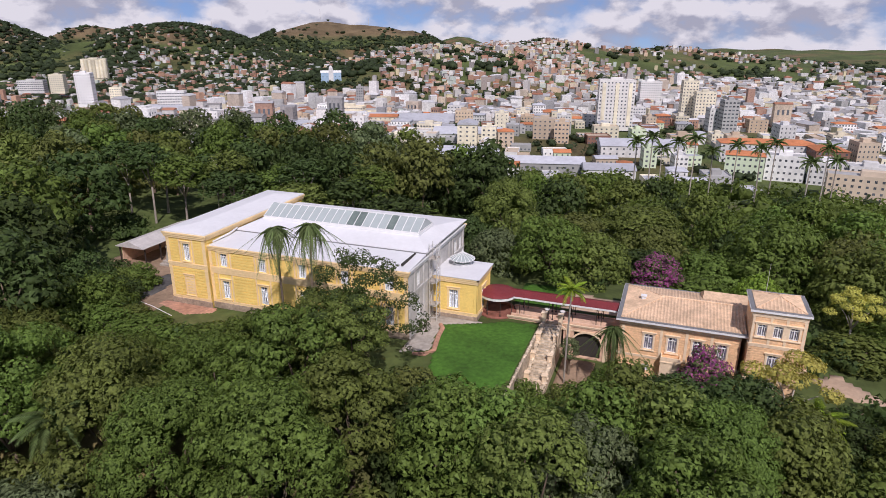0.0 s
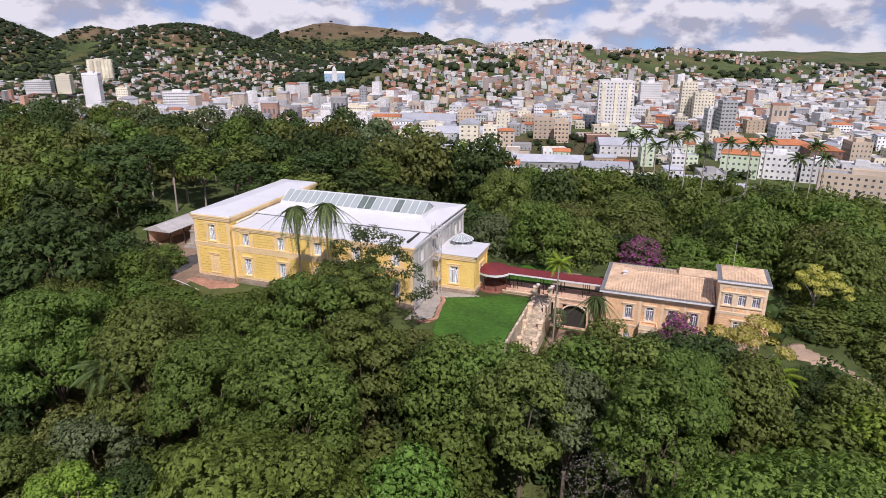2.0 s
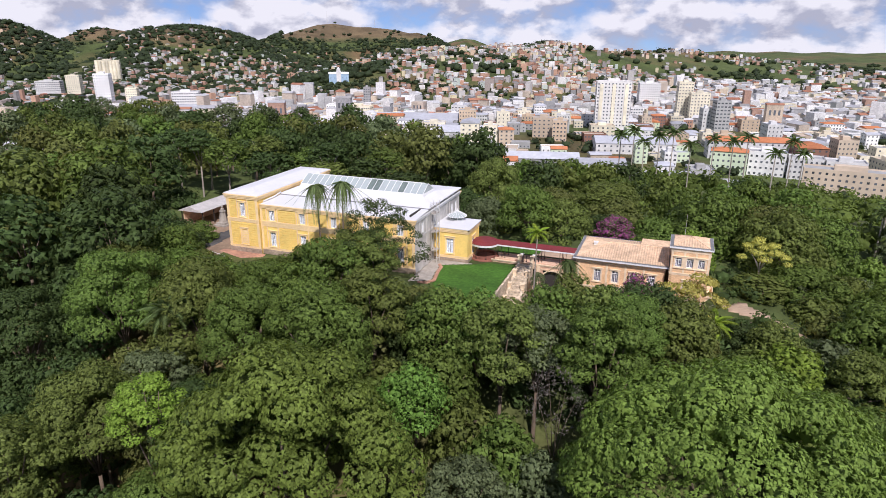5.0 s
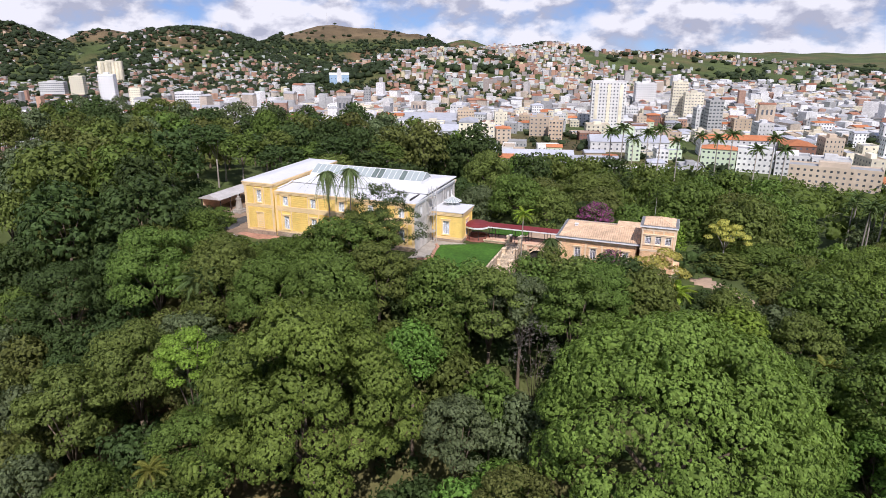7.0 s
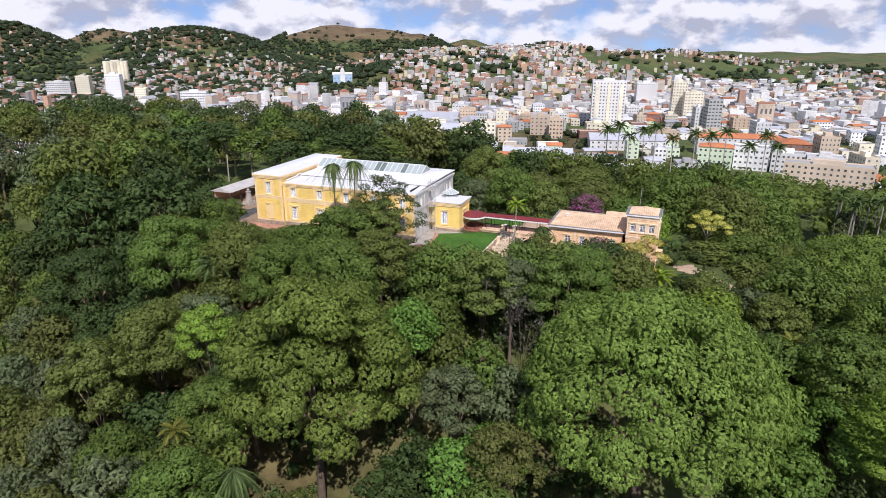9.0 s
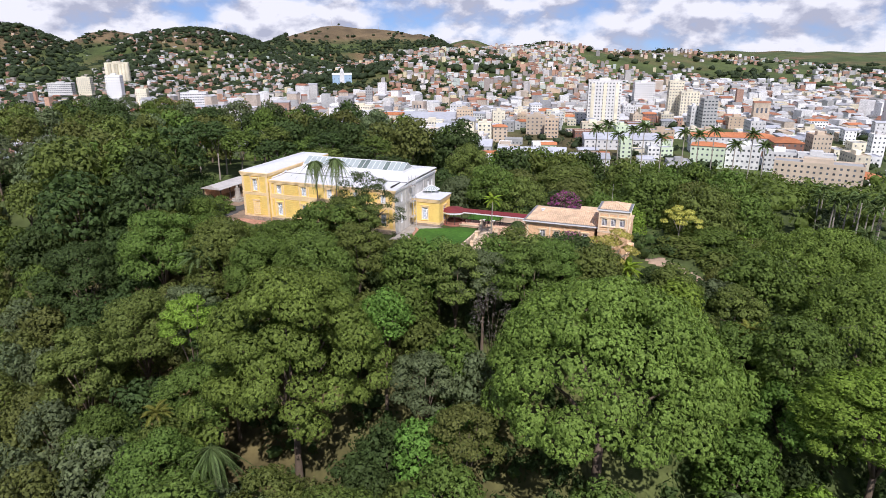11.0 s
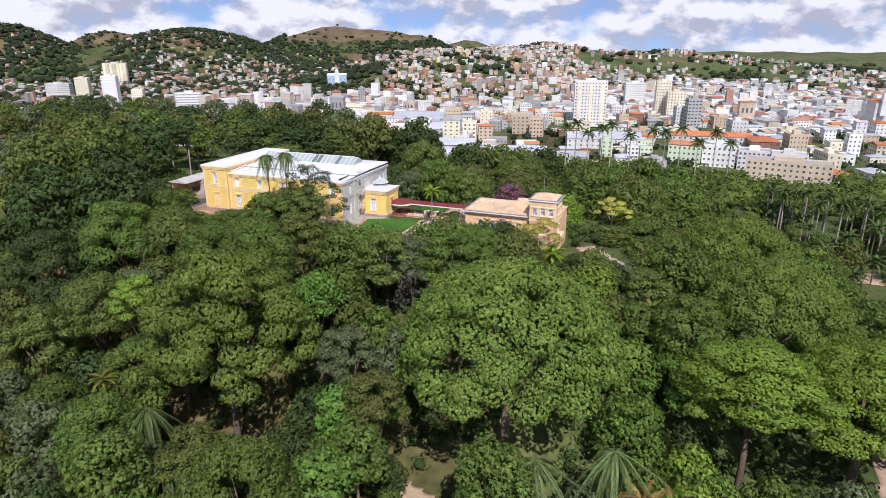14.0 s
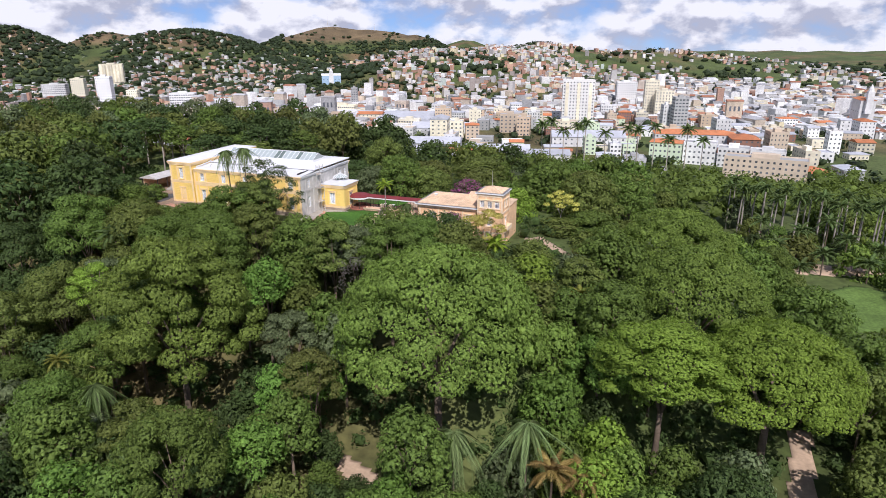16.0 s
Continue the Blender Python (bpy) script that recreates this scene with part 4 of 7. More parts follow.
for i in range(16):
    a, b = 2 * math.pi * i / 16, 2 * math.pi * (i + 1) / 16
    if i in (0, 15, 7, 8):
        continue
    part("bench_panel", Shape().prism([(2.55 * math.cos(a), 2.55 * math.sin(a)), (2.55 * math.cos(b), 2.55 * math.sin(b)), (2.15 * math.cos(b), 2.15 * math.sin(b)), (2.15 * math.cos(a), 2.15 * math.sin(a))], 0.3, 0.75), M_KIOSK, kiosk, "dark red bench seat")

# terrace wall with arches under the walk, moulded top and railing plinth
terrace = thing("terrace_wall", (44.0, 12.9, 0), "salmon stucco terrace wall with arched openings", "retaining wall")
part("wall", wall_shape(16.1, -5.2, 0.30, 0.5, [(7.35, 8.5, -3.4, 0.0), (10.0, 13.9, -4.4, -0.5)]), M_TERRACE, terrace, at=pose(0, -0.6, 0))
part("coping", band(16.1, 0.30, 0.62, 0.22), M_SALMON_TRIM, terrace, "pale moulded coping", at=pose(0, -0.6, 0))
part("string_course", band(16.1, -0.42, -0.22, 0.1), M_SALMON_TRIM, terrace, at=pose(0, -0.6, 0))
part("paving", Shape().box(0, -0.1, -0.3, 16.1, 3.8, 0.28), M_TERRACE, terrace, "pinkish paving of the walk")
part("back_parapet", Shape().chamfer(0, 3.8, -1.0, 16.1, 4.1, 0.42, 0.04), M_TERRACE, terrace)
part("front_parapet", Shape().chamfer(0.6, -0.55, 0.62, 5.6, -0.3, 0.95, 0.04).chamfer(8.2, -0.55, 0.62, 15.6, -0.3, 0.95, 0.04), M_TERRACE, terrace, "low salmon parapet")
# solid block filling the arches, their inner shade put into its colour
part("vault", Shape().box(7.2, -0.1, -5.2, 14.2, 3.7, -0.35), M_DARK, terrace, "block painted dark for the shade behind the arches")
for u, w, zt in ((7.925, 1.15, 0.0), (11.95, 3.9, -0.5)):
    s = Shape()
    n = 9
    for k in range(n):
        a, b = math.pi * k / n, math.pi * (k + 1) / n
        r0, r1, sq = w / 2, w / 2 + 0.28, 0.75
        s.add([(u - r * math.cos(t), y, zt - w / 2 * sq + r * sq * math.sin(t)) for y in (-0.72, -0.58) for r, t in ((r0, a), (r0, b), (r1, b), (r1, a))],
              [(0, 1, 2, 3), (7, 6, 5, 4), (0, 4, 5, 1), (2, 6, 7, 3), (1, 5, 6, 2), (3, 7, 4, 0)])
    part("arch_ring", s, M_SALMON_TRIM, terrace)
for u in (6.6, 9.2, 14.6):
    part("pier", Shape().chamfer(u - 0.3, -0.78, -5.2, u + 0.3, -0.6, 0.3, 0.03), M_SALMON_TRIM, terrace)

# rough stone stair beside the lawn
stair = thing("rustic_stair", (50.85, 12.2, 0), "rough stone stair with boulder parapets beside the lawn", "stair")
rnd = random.Random(4)
for k in range(24):
    y, z = -0.7 - 0.52 * k, 0.55 - 0.185 * k
    part("step", Shape().chamfer(-0.95, y - 0.56, z - 0.9, 0.95, y, z, 0.03), M_RUSTIC, stair)


def boulder(seed, r):
    """An uneven rounded stone."""
    bm = bmesh.new()
    bmesh.ops.create_icosphere(bm, subdivisions=2, radius=r)
    q = random.Random(seed)
    o = Vector((q.uniform(-50, 50), q.uniform(-50, 50), q.uniform(-50, 50)))
    for v in bm.verts:
        v.co *= 0.75 + 0.5 * noise.noise(v.co * (1.1 / r) + o) + 0.2 * noise.noise(v.co * (3.0 / r) + o)
        v.co.z *= 0.8
    me = bpy.data.meshes.new("boulder")
    bm.to_mesh(me)
    bm.free()
    me.materials.append(M_RUSTIC)
    return me


STONES = [boulder(i, 0.42) for i in range(6)]
for k in range(25):
    for sx in (-1.2, 1.2):
        z = 0.55 - 0.185 * k * 0.98
        ob = part("parapet_stone", STONES[rnd.randrange(6)], None, stair)
        ob.matrix_basis = pose(sx + rnd.uniform(-0.1, 0.1), -0.6 - 0.51 * k, z + 0.22, 0, 0, rnd.uniform(0, 360)) @ Matrix.Diagonal((1.0, 0.95, rnd.uniform(0.9, 1.5), 1))
part("side_wall", Shape().add([(1.0, -0.4, -5), (1.45, -0.4, -5), (1.45, -13, -5.4), (1.0, -13, -5.4), (1.0, -0.4, 0.5), (1.45, -0.4, 0.5), (1.45, -13, -4.2), (1.0, -13, -4.2)], [(3, 2, 1, 0), (4, 5, 6, 7), (0, 1, 5, 4), (1, 2, 6, 5), (2, 3, 7, 6), (3, 0, 4, 7)]), M_RUSTIC, stair)
part("side_wall", Shape().add([(-1.45, -0.4, -5), (-1.0, -0.4, -5), (-1.0, -13, -5.4), (-1.45, -13, -5.4), (-1.45, -0.4, 0.5), (-1.0, -0.4, 0.5), (-1.0, -13, -4.2), (-1.45, -13, -4.2)], [(3, 2, 1, 0), (4, 5, 6, 7), (0, 1, 5, 4), (1, 2, 6, 5), (2, 3, 7, 6), (3, 0, 4, 7)]), M_RUSTIC, stair)
retain = thing("lawn_retaining_wall", (49.15, 11.6, 0), "rough stone retaining wall along the lawn's edge", "retaining wall")
part("wall", Shape().chamfer(-0.05, -20.5, -6.5, 0.24, 0.0, 0.14, 0.04), M_RUSTIC, retain)
for k in range(34):
    ob = part("coping_stone", STONES[rnd.randrange(6)], None, retain)
    ob.matrix_basis = pose(0.1 + rnd.uniform(-0.05, 0.05), -0.4 - 0.6 * k, 0.16, 0, 0, rnd.uniform(0, 360)) @ Matrix.Diagonal((0.55, 0.75, 0.6, 1))
for sx in (-1.2, 1.2):
    for k, (dy, h) in enumerate(((-0.5, 1.5), (-4.0, 1.1), (-7.5, 1.1), (-11.0, 1.1))):
        z = 0.55 - 0.185 * (-dy - 0.5) / 0.52
        part("pillar", Shape().chamfer(sx - 0.3, dy - 0.3, z - 0.6, sx + 0.3, dy + 0.3, z + h, 0.05).chamfer(sx - 0.4, dy - 0.4, z + h, sx + 0.4, dy + 0.4, z + h + 0.18, 0.05), M_SALMON_TRIM, stair, "pale stone pillar with cap")
for i, (ux, uy) in enumerate(((49.7, 13.6), (52.0, 13.6))):
    urn = thing("garden_urn", (ux, uy, 0.28), "pale stone urn on a dark pedestal", "urn", "urns at the stair head")
    part("pedestal", Shape().chamfer(-0.28, -0.28, 0, 0.28, 0.28, 1.1, 0.04), M_IRON, urn)
    part("bowl", Shape().ring(0, 0, [(0.12, 1.1), (0.1, 1.25), (0.34, 1.45), (0.4, 1.6), (0.3, 1.62)], 10), M_WHITE, urn, smooth=True)


# ---------------------------------------------------------------- lawn, pads, paths (thin sheets over the ground)
def draped(name, outline, mat, label, category, lift, cell=1.0):
    """A sheet over the ground inside an outline, with a turned-down rim."""
    xs_, ys_ = [p[0] for p in outline], [p[1] for p in outline]
    bm = bmesh.new()
    bmesh.ops.create_grid(bm, x_segments=max(2, int((max(xs_) - min(xs_)) / cell)), y_segments=max(2, int((max(ys_) - min(ys_)) / cell)), size=0.5)
    for v in bm.verts:
        v.co.x = min(xs_) + (v.co.x + 0.5) * (max(xs_) - min(xs_))
        v.co.y = min(ys_) + (v.co.y + 0.5) * (max(ys_) - min(ys_))

    def inside(x, y):
        c = False
        for (ax, ay), (bx, by) in zip(outline, outline[1:] + outline[:1]):
            if (ay > y) != (by > y) and x < (bx - ax) * (y - ay) / (by - ay) + ax:
                c = not c
        return c

    gone = [f for f in bm.faces if not inside(*f.calc_center_median().xy)]
    bmesh.ops.delete(bm, geom=gone, context="FACES")
    for v in bm.verts:
        v.co.z = ground_at(v.co.x, v.co.y) + lift
    edge = [e for e in bm.edges if e.is_boundary]
    ret = bmesh.ops.extrude_edge_only(bm, edges=edge)
    for v in ret["geom"]:
        if isinstance(v, bmesh.types.BMVert):
            v.co.z -= 0.5 + lift
    bmesh.ops.recalc_face_normals(bm, faces=bm.faces)
    me = bpy.data.meshes.new(name)
    bm.to_mesh(me)
    bm.free()
    me.materials.append(mat)
    me.shade_smooth()
    return tagged(new(name, me), label, category, kind="structure")


draped("lawn", [(35.8, 6.8), (41.5, 9.3), (44, 11.0), (48.9, 11.4), (49.1, 6), (49.0, -4), (47.5, -8.5), (42, -9), (38.5, -6), (37.4, -1), (36.2, 3)], M_LAWN, "smooth clipped green lawn beside the museum", "lawn", 0.10, 0.3)
draped("lawn_behind", [(43.5, 18.6), (50.6, 18.6), (51.6, 23), (50.6, 27), (43.5, 27)], M_LAWN, "lawn behind the covered walkway", "lawn", 0.10, 1.0)
draped("walk_yard", [(50.9, 18.7), (60, 18.7), (60, 24.5), (51.8, 25.5), (52.0, 22)], M_PATH, "pale sandy yard behind the covered walkway", "path", 0.08, 0.8)
draped("pavement", [(33.1, -3), (36.8, -1.2), (36.0, 3), (35.6, 6.6), (41.3, 9.6), (33.1, 9.6)], M_CONCRETE, "worn concrete yard at the museum corner", "pavement", 0.06, 0.35)
solid("clay_border", Shape().tube([(35.5, 6.6, 0.08), (36.2, 5.6, 0.08), (36.5, 3.0, 0.08), (37.0, 0.6, 0.06), (37.4, -1.2, 0.04), (36.6, -2.6, 0.02), (35.0, -3.0, 0.0)], [0.34, 0.36, 0.36, 0.38, 0.36, 0.36, 0.3], 7), M_CLAY, "rounded red clay edging round the yard", "edging")
draped("clay_apron", [(-8.6, 0), (1.2, 0), (1.4, -1.6), (-2.2, -3.4), (-8.8, -1.4)], M_CLAY, "red clay apron before the wing", "earth", 0.08, 0.25)
draped("gravel_court", [(-30, -4), (-7.6, -4), (-7.6, 31), (-34, 31)], M_EARTH, "pale earth forecourt beside the museum", "pavement", 0.05, 1.5)
# one dark sheet takes in the asphalt and the tree shadow lying there
draped("drive", [(-17.5, -6), (-13.5, -6), (-12.2, 2), (-13.0, 9), (-16.0, 11), (-17.8, 4)], M_ASPHALT, "dark sheet for an asphalt drive and the tree shade on it", "road", 0.09, 0.5)
draped("court_path", [(52.8, 11.5), (57.5, 11.5), (57.0, 4), (58.0, -1), (54.0, -3), (52.9, 3)], M_EARTH, "bare earth path below the terrace arches", "path", 0.07, 0.5)


# ---------------------------------------------------------------- trees
def fill_mesh(name, verts, faces, mat, smooth=False):
    """verts (n, 3); faces: arrays of equal-sided faces."""
    me = bpy.data.meshes.new(name)
    sizes = np.concatenate([np.full(len(f), f.shape[1]) for f in faces])
    loops = np.concatenate([f.ravel() for f in faces])
    me.vertices.add(len(verts))
    me.vertices.foreach_set("co", np.asarray(verts, np.float32).ravel())
    me.loops.add(len(loops))
    me.loops.foreach_set("vertex_index", loops.astype(np.int32))
    me.polygons.add(len(sizes))
    starts = np.concatenate([[0], np.cumsum(sizes)[:-1]])
    me.polygons.foreach_set("loop_start", starts.astype(np.int32))
    me.update(calc_edges=True)
    me.materials.append(mat)
    if smooth:
        me.shade_smooth()
    else:
        me.shade_flat()
    return me


def ico(sub):
    bm = bmesh.new()
    bmesh.ops.create_icosphere(bm, subdivisions=sub, radius=1)
    v = np.array([x.co[:] for x in bm.verts])
    f = np.array([[q.index for q in x.verts] for x in bm.faces])
    bm.free()
    return v, f


ICO = ico(1)
ICO2 = ico(2)


def leaf_quads(rng, centre, normal, size, droop=0.0, slim=0.75):
    """Pointed leaf sprays at centres."""
    n = len(centre)
    normal = normal / np.linalg.norm(normal, axis=1, keepdims=True)
    a = rng.normal(size=(n, 3))
    a -= normal * (a * normal).sum(1, keepdims=True)
    a /= np.linalg.norm(a, axis=1, keepdims=True)
    b = np.cross(normal, a)
    s = size * rng.uniform(0.65, 1.35, (n, 1))
    root = centre - a * s * 0.45
    tip = centre + a * s * 0.6 + normal * s * 0.08 - np.array([0, 0, 1]) * droop * s
    v = np.stack([root + b * s * slim * 0.5, root - b * s * slim * 0.5, tip], 1).reshape(-1, 3)
    return v, np.arange(n * 3).reshape(-1, 3)


def crown(name, seed, radius, depth, lobes, leaves, leaf, mat, lobe_r=0.3, flat=0.62, umbrella=False, core=0.72, droop=0.1, per=6, tuft=0.30, mass=ICO2, ragged=0.10):
    """A crown of leafy lobes over a dome; its top is at z = 0 and its rim at z = -depth. Leaves stand in tufts on the outside of the lobes."""
    rng = np.random.default_rng(seed)
    k = np.arange(lobes) + 0.5
    up = 1 - k / lobes * (1.0 if umbrella else 1.35)
    up = np.clip(up + rng.normal(0, 0.05, lobes), -0.45, 1)
    ang = k * 2.399963 + rng.normal(0, 0.22, lobes)
    hor = np.sqrt(np.clip(1 - up * up, 0, 1))
    r = radius * lobe_r * rng.uniform(0.72, 1.32, lobes)
    swell = 1 + ragged * np.sin(ang * 2 + seed) + 0.7 * ragged * np.sin(ang * 3 + 2.1 * seed)
    rr = (radius - r * 0.85) * rng.uniform(1 - 2.0 * ragged, 1.03, lobes) * swell
    zz = (depth - r * flat) * rng.uniform(1 - ragged, 1.02, lobes)
    c = np.stack([np.cos(ang) * hor * rr, np.sin(ang) * hor * rr, -depth + zz * up], 1)
    squash = np.array([1, 1, flat])
    V, F, N, base = [], [], [], 0
    # inner twig mass of each lobe
    iv, jf = mass
    if core:
        for q, rad in zip(c, r):
            v = iv * rng.uniform(0.70, 1.05, (len(iv), 1)) * rad * core * squash + q
            V.append(v)
            N.append(iv)
            F.append(jf + base)
            base += len(v)
    w = r ** 2
    cnt = np.maximum((1.7 * leaves * w / w.sum() / per).astype(int), 3)
    for i, (q, rad, m) in enumerate(zip(c, r, cnt)):
        t = (np.arange(m) + 0.5) / m
        z = 1 - 1.55 * t
        a = np.arange(m) * 2.399963 + rng.uniform(0, 6.28)
        h = np.sqrt(np.clip(1 - z * z, 0, 1))
        d = np.stack([np.cos(a) * h, np.sin(a) * h, z], 1) + rng.normal(0, 0.07, (m, 3))
        d /= np.linalg.norm(d, axis=1, keepdims=True)
        lump = 0.95 + 0.09 * np.sin(d[:, :1] * 7 + seed) * np.sin(d[:, 1:2] * 6 + q[0]) + rng.normal(0, 0.045, (m, 1))
        pos = q + d * rad * lump * squash
        # tufts that lie within another lobe or look inwards never see the light
        gap = np.linalg.norm((pos[:, None] - c[None]) / squash, axis=2) / r[None]
        gap[:, i] = 9
        out = pos - np.array([0, 0, -depth * 1.15])
        out /= np.linalg.norm(out, axis=1, keepdims=True)
        ok = (gap.min(1) > 0.86) & ((d * out).sum(1) > -0.25)
        d, pos, out = d[ok], pos[ok], out[ok]
        if not len(d):
            continue
        d, pos, out = np.repeat(d, per, 0), np.repeat(pos, per, 0), np.repeat(out, per, 0)
        o = rng.normal(size=d.shape)
        o /= np.linalg.norm(o, axis=1, keepdims=True)
        o = o * rng.uniform(0.5, 1.0, (len(o), 1)) + d * 0.50 + np.array([0, 0, 0.12])
        pos = pos + o * tuft * rng.uniform(0.75, 1.2, (len(o), 1))
        nor = d * 0.55 + o * 0.8 + out * 0.2 + rng.normal(0, 0.18, d.shape) + np.array([0, 0, 0.15])
        v, f = leaf_quads(rng, pos, nor, leaf, droop)
        V.append(v)
        F.append(f + base)
        shade = d * 0.60 + o * 0.80 + out * 0.15 + rng.normal(0, 0.25, d.shape)
        N.append(np.repeat(shade / np.linalg.norm(shade, axis=1, keepdims=True), 3, 0))
        base += len(v)
    me = fill_mesh(name, np.concatenate(V), [np.concatenate(F)], mat, True)
    me.normals_split_custom_set_from_vertices(np.concatenate(N).tolist())
    me["radius"] = float(radius)
    return me


def trunk_shape(seed, base_r, height_, spread, limbs=5, lean=0.0):
    """A tapered trunk that forks into limbs; the crown's underside is at height_."""
    q = random.Random(seed)
    s = Shape()
    fork = height_ * q.uniform(0.5, 0.65)
    bend = Vector((q.uniform(-0.4, 0.4), q.uniform(-0.4, 0.4), 0)) * (1 + lean)
    top = Vector((0, 0, fork)) + bend
    s.tube([(0, 0, -1.0), (0, 0, 0.3), bend * 0.5 + Vector((0, 0, fork * 0.5)), top], [base_r * 1.5, base_r * 1.1, base_r * 0.85, base_r * 0.7], 8)
    for i in range(limbs):
        a = 2 * math.pi * (i + q.uniform(-0.25, 0.25)) / limbs
        tip = Vector((math.cos(a) * spread * q.uniform(0.5, 0.8), math.sin(a) * spread * q.uniform(0.5, 0.8), height_ * q.uniform(1.02, 1.2)))
        mid = top.lerp(tip, 0.5) + Vector((0, 0, height_ * 0.05))
        s.tube([top - Vector((0, 0, 0.2)), mid, tip], [base_r * 0.5, base_r * 0.32, base_r * 0.12], 6)
    return s


class Kind:
    """A sort of tree: its crown is built once per variant and scaled to each tree."""

    def __init__(self, name, category, label, variants, radius, depth, bark=M_BARK, girth=0.35, limbs=5):
        self.name, self.category, self.label, self.radius, self.depth, self.bark, self.girth = name, category, label, radius, depth, bark, girth
        self.variants = variants
        self.trunks, self.limbs = {}, limbs


def trunk_mesh(kind, tall):
    key = max(2, round(tall / 4) * 4)
    if key not in kind.trunks:
        kind.trunks[key] = trunk_shape(len(kind.trunks) + 11, kind.girth, float(key), kind.radius * 0.8, kind.limbs).mesh("trunk", kind.bark, True)
    return kind.trunks[key], key


tree_rng = random.Random(21)


def plant(kind, x, y, top, radius, leaf, label="", stretch=1.0, group=""):
    """One tree at (x, y) with its crown's top at that height."""
    g = ground_at(x, y)
    k = radius / kind.radius
    depth = min(kind.depth * k * stretch, max((top - g) * 0.85, 2.0))
    tall = max(top - g - depth * 0.9, 1.5)
    ob = thing(kind.name, (x, y, g), label or kind.label.replace("COLOUR", COLOUR_WORD[leaf]), kind.category, group)
    me, key = trunk_mesh(kind, tall)
    t = part("trunk", me, None, ob)
    t.matrix_basis = Matrix.Diagonal((k ** 0.5 * 0.95, k ** 0.5 * 0.95, tall / key, 1))
    c = part("crown", kind.variants[tree_rng.randrange(len(kind.variants))], None, ob)
    c.matrix_basis = pose(0, 0, top - g, 0, 0, tree_rng.uniform(0, 360)) @ Matrix.Diagonal((k, k, depth / kind.depth, 1))
    c.material_slots[0].link = "OBJECT"
    c.material_slots[0].material = LEAF[leaf]
    return ob


COLOUR_WORD = {"fresh": "fresh green", "green": "mid-green", "dark": "dark green", "olive": "olive-green", "bright": "bright green", "lime": "yellow-green", "grey": "grey-green", "gold": "pale yellow", "magenta": "magenta", "brown": "rusty green", "twig": "bare grey"}

UMBRELLA = Kind("umbrella_tree", "tree", "huge COLOUR umbrella tree with a broad domed crown", [crown("crown", 31 + 2 * i, 17, 16, 150, 94000, 0.34, LEAF["green"], 0.150, 0.58, True, 0.52, 0.10, 8, 0.26, ICO, 0.05) for i in range(2)], 17, 16, M_BARK, 0.9)
SPREAD = Kind("spreading_tree", "tree", "large COLOUR spreading tree with layered leafy boughs", [crown("crown", 37 + 2 * i, 13, 15, 64, 46000, 0.34, LEAF["green"], 0.205, 0.46, False, 0.52, 0.10, 8, 0.28, ICO, 0.14) for i in range(2)], 13, 15, M_BARK, 0.7)
BROAD = Kind("broadleaf_tree", "tree", "COLOUR broadleaf tree with a lumpy rounded crown", [crown("crown", 40 + i, 7, 8, 31, 8200, 0.41, LEAF["green"], 0.27, 0.62, core=0.58, per=7, tuft=0.30, mass=ICO) for i in range(4)], 7, 8)
DENSE = Kind("broadleaf_tree", "tree", "COLOUR broadleaf tree with a dense lumpy crown", [crown("crown", 50 + i, 7, 8, 34, 17000, 0.27, LEAF["green"], 0.26, 0.60, core=0.56, per=8, tuft=0.26, mass=ICO) for i in range(3)], 7, 8)
FINE = Kind("fine_leaved_tree", "tree", "COLOUR fine-leaved tree with layered foliage", [crown("crown", 60 + i, 6, 7, 36, 7000, 0.34, LEAF["green"], 0.225, 0.46, core=0.58, per=7, tuft=0.26, mass=ICO) for i in range(3)], 6, 7)
BUSHY = Kind("bushy_tree", "tree", "COLOUR bushy tree with dense foliage", [crown("crown", 70 + i, 5, 7, 24, 3900, 0.40, LEAF["green"], 0.30, 0.72, core=0.58, per=7, tuft=0.30, mass=ICO) for i in range(3)], 5, 7)
FILL = Kind("slope_tree", "tree", "COLOUR tree of the wooded slope", [crown("crown", 75 + i, 5, 6, 20, 2000, 0.53, LEAF["green"], 0.32, 0.62, core=0.60, per=6, tuft=0.34, mass=ICO) for i in range(4)], 5, 6, M_BARK, 0.25)
NEAR_FILL = Kind("slope_tree", "tree", "COLOUR tree of the wooded slope", [crown("crown", 65 + i, 5, 6, 24, 3300, 0.40, LEAF["green"], 0.30, 0.58, core=0.58, per=7, tuft=0.30, mass=ICO) for i in range(4)], 5, 6, M_BARK, 0.25)
FOREST_CROWNS = [crown("crown", 80 + i, 7, 8, 24, 1750, 0.72, LEAF["green"], 0.30, 0.46, core=0.60, per=6, tuft=0.40, mass=ICO, ragged=0.13) for i in range(5)]
FOREST = Kind("forest_tree", "tree", "COLOUR forest tree in the wooded park", FOREST_CROWNS, 7, 8, M_BARK, 0.32)
TALL = Kind("tall_forest_tree", "tree", "tall COLOUR forest tree with a bare pale trunk", FOREST_CROWNS, 7, 8, M_PALE_BARK, 0.30)
SPARSE = Kind("sparse_tree", "tree", "thin COLOUR tree with open branches", [crown("crown", 90, 6.5, 9, 60, 1300, 0.26, LEAF["olive"], 0.15, 0.42, False, 0.0, tuft=0.5)], 6.5, 9, M_BARK, 0.16)
BLOOM = Kind("blossom_tree", "tree", "pale yellow blossoming tree with bare limbs", [crown("crown", 95, 5, 4.5, 15, 2600, 0.27, LEAF["gold"], 0.21, 0.30, True, 0.0, tuft=0.22, ragged=0.22)], 5, 4.5, M_PALE_BARK, 0.22)
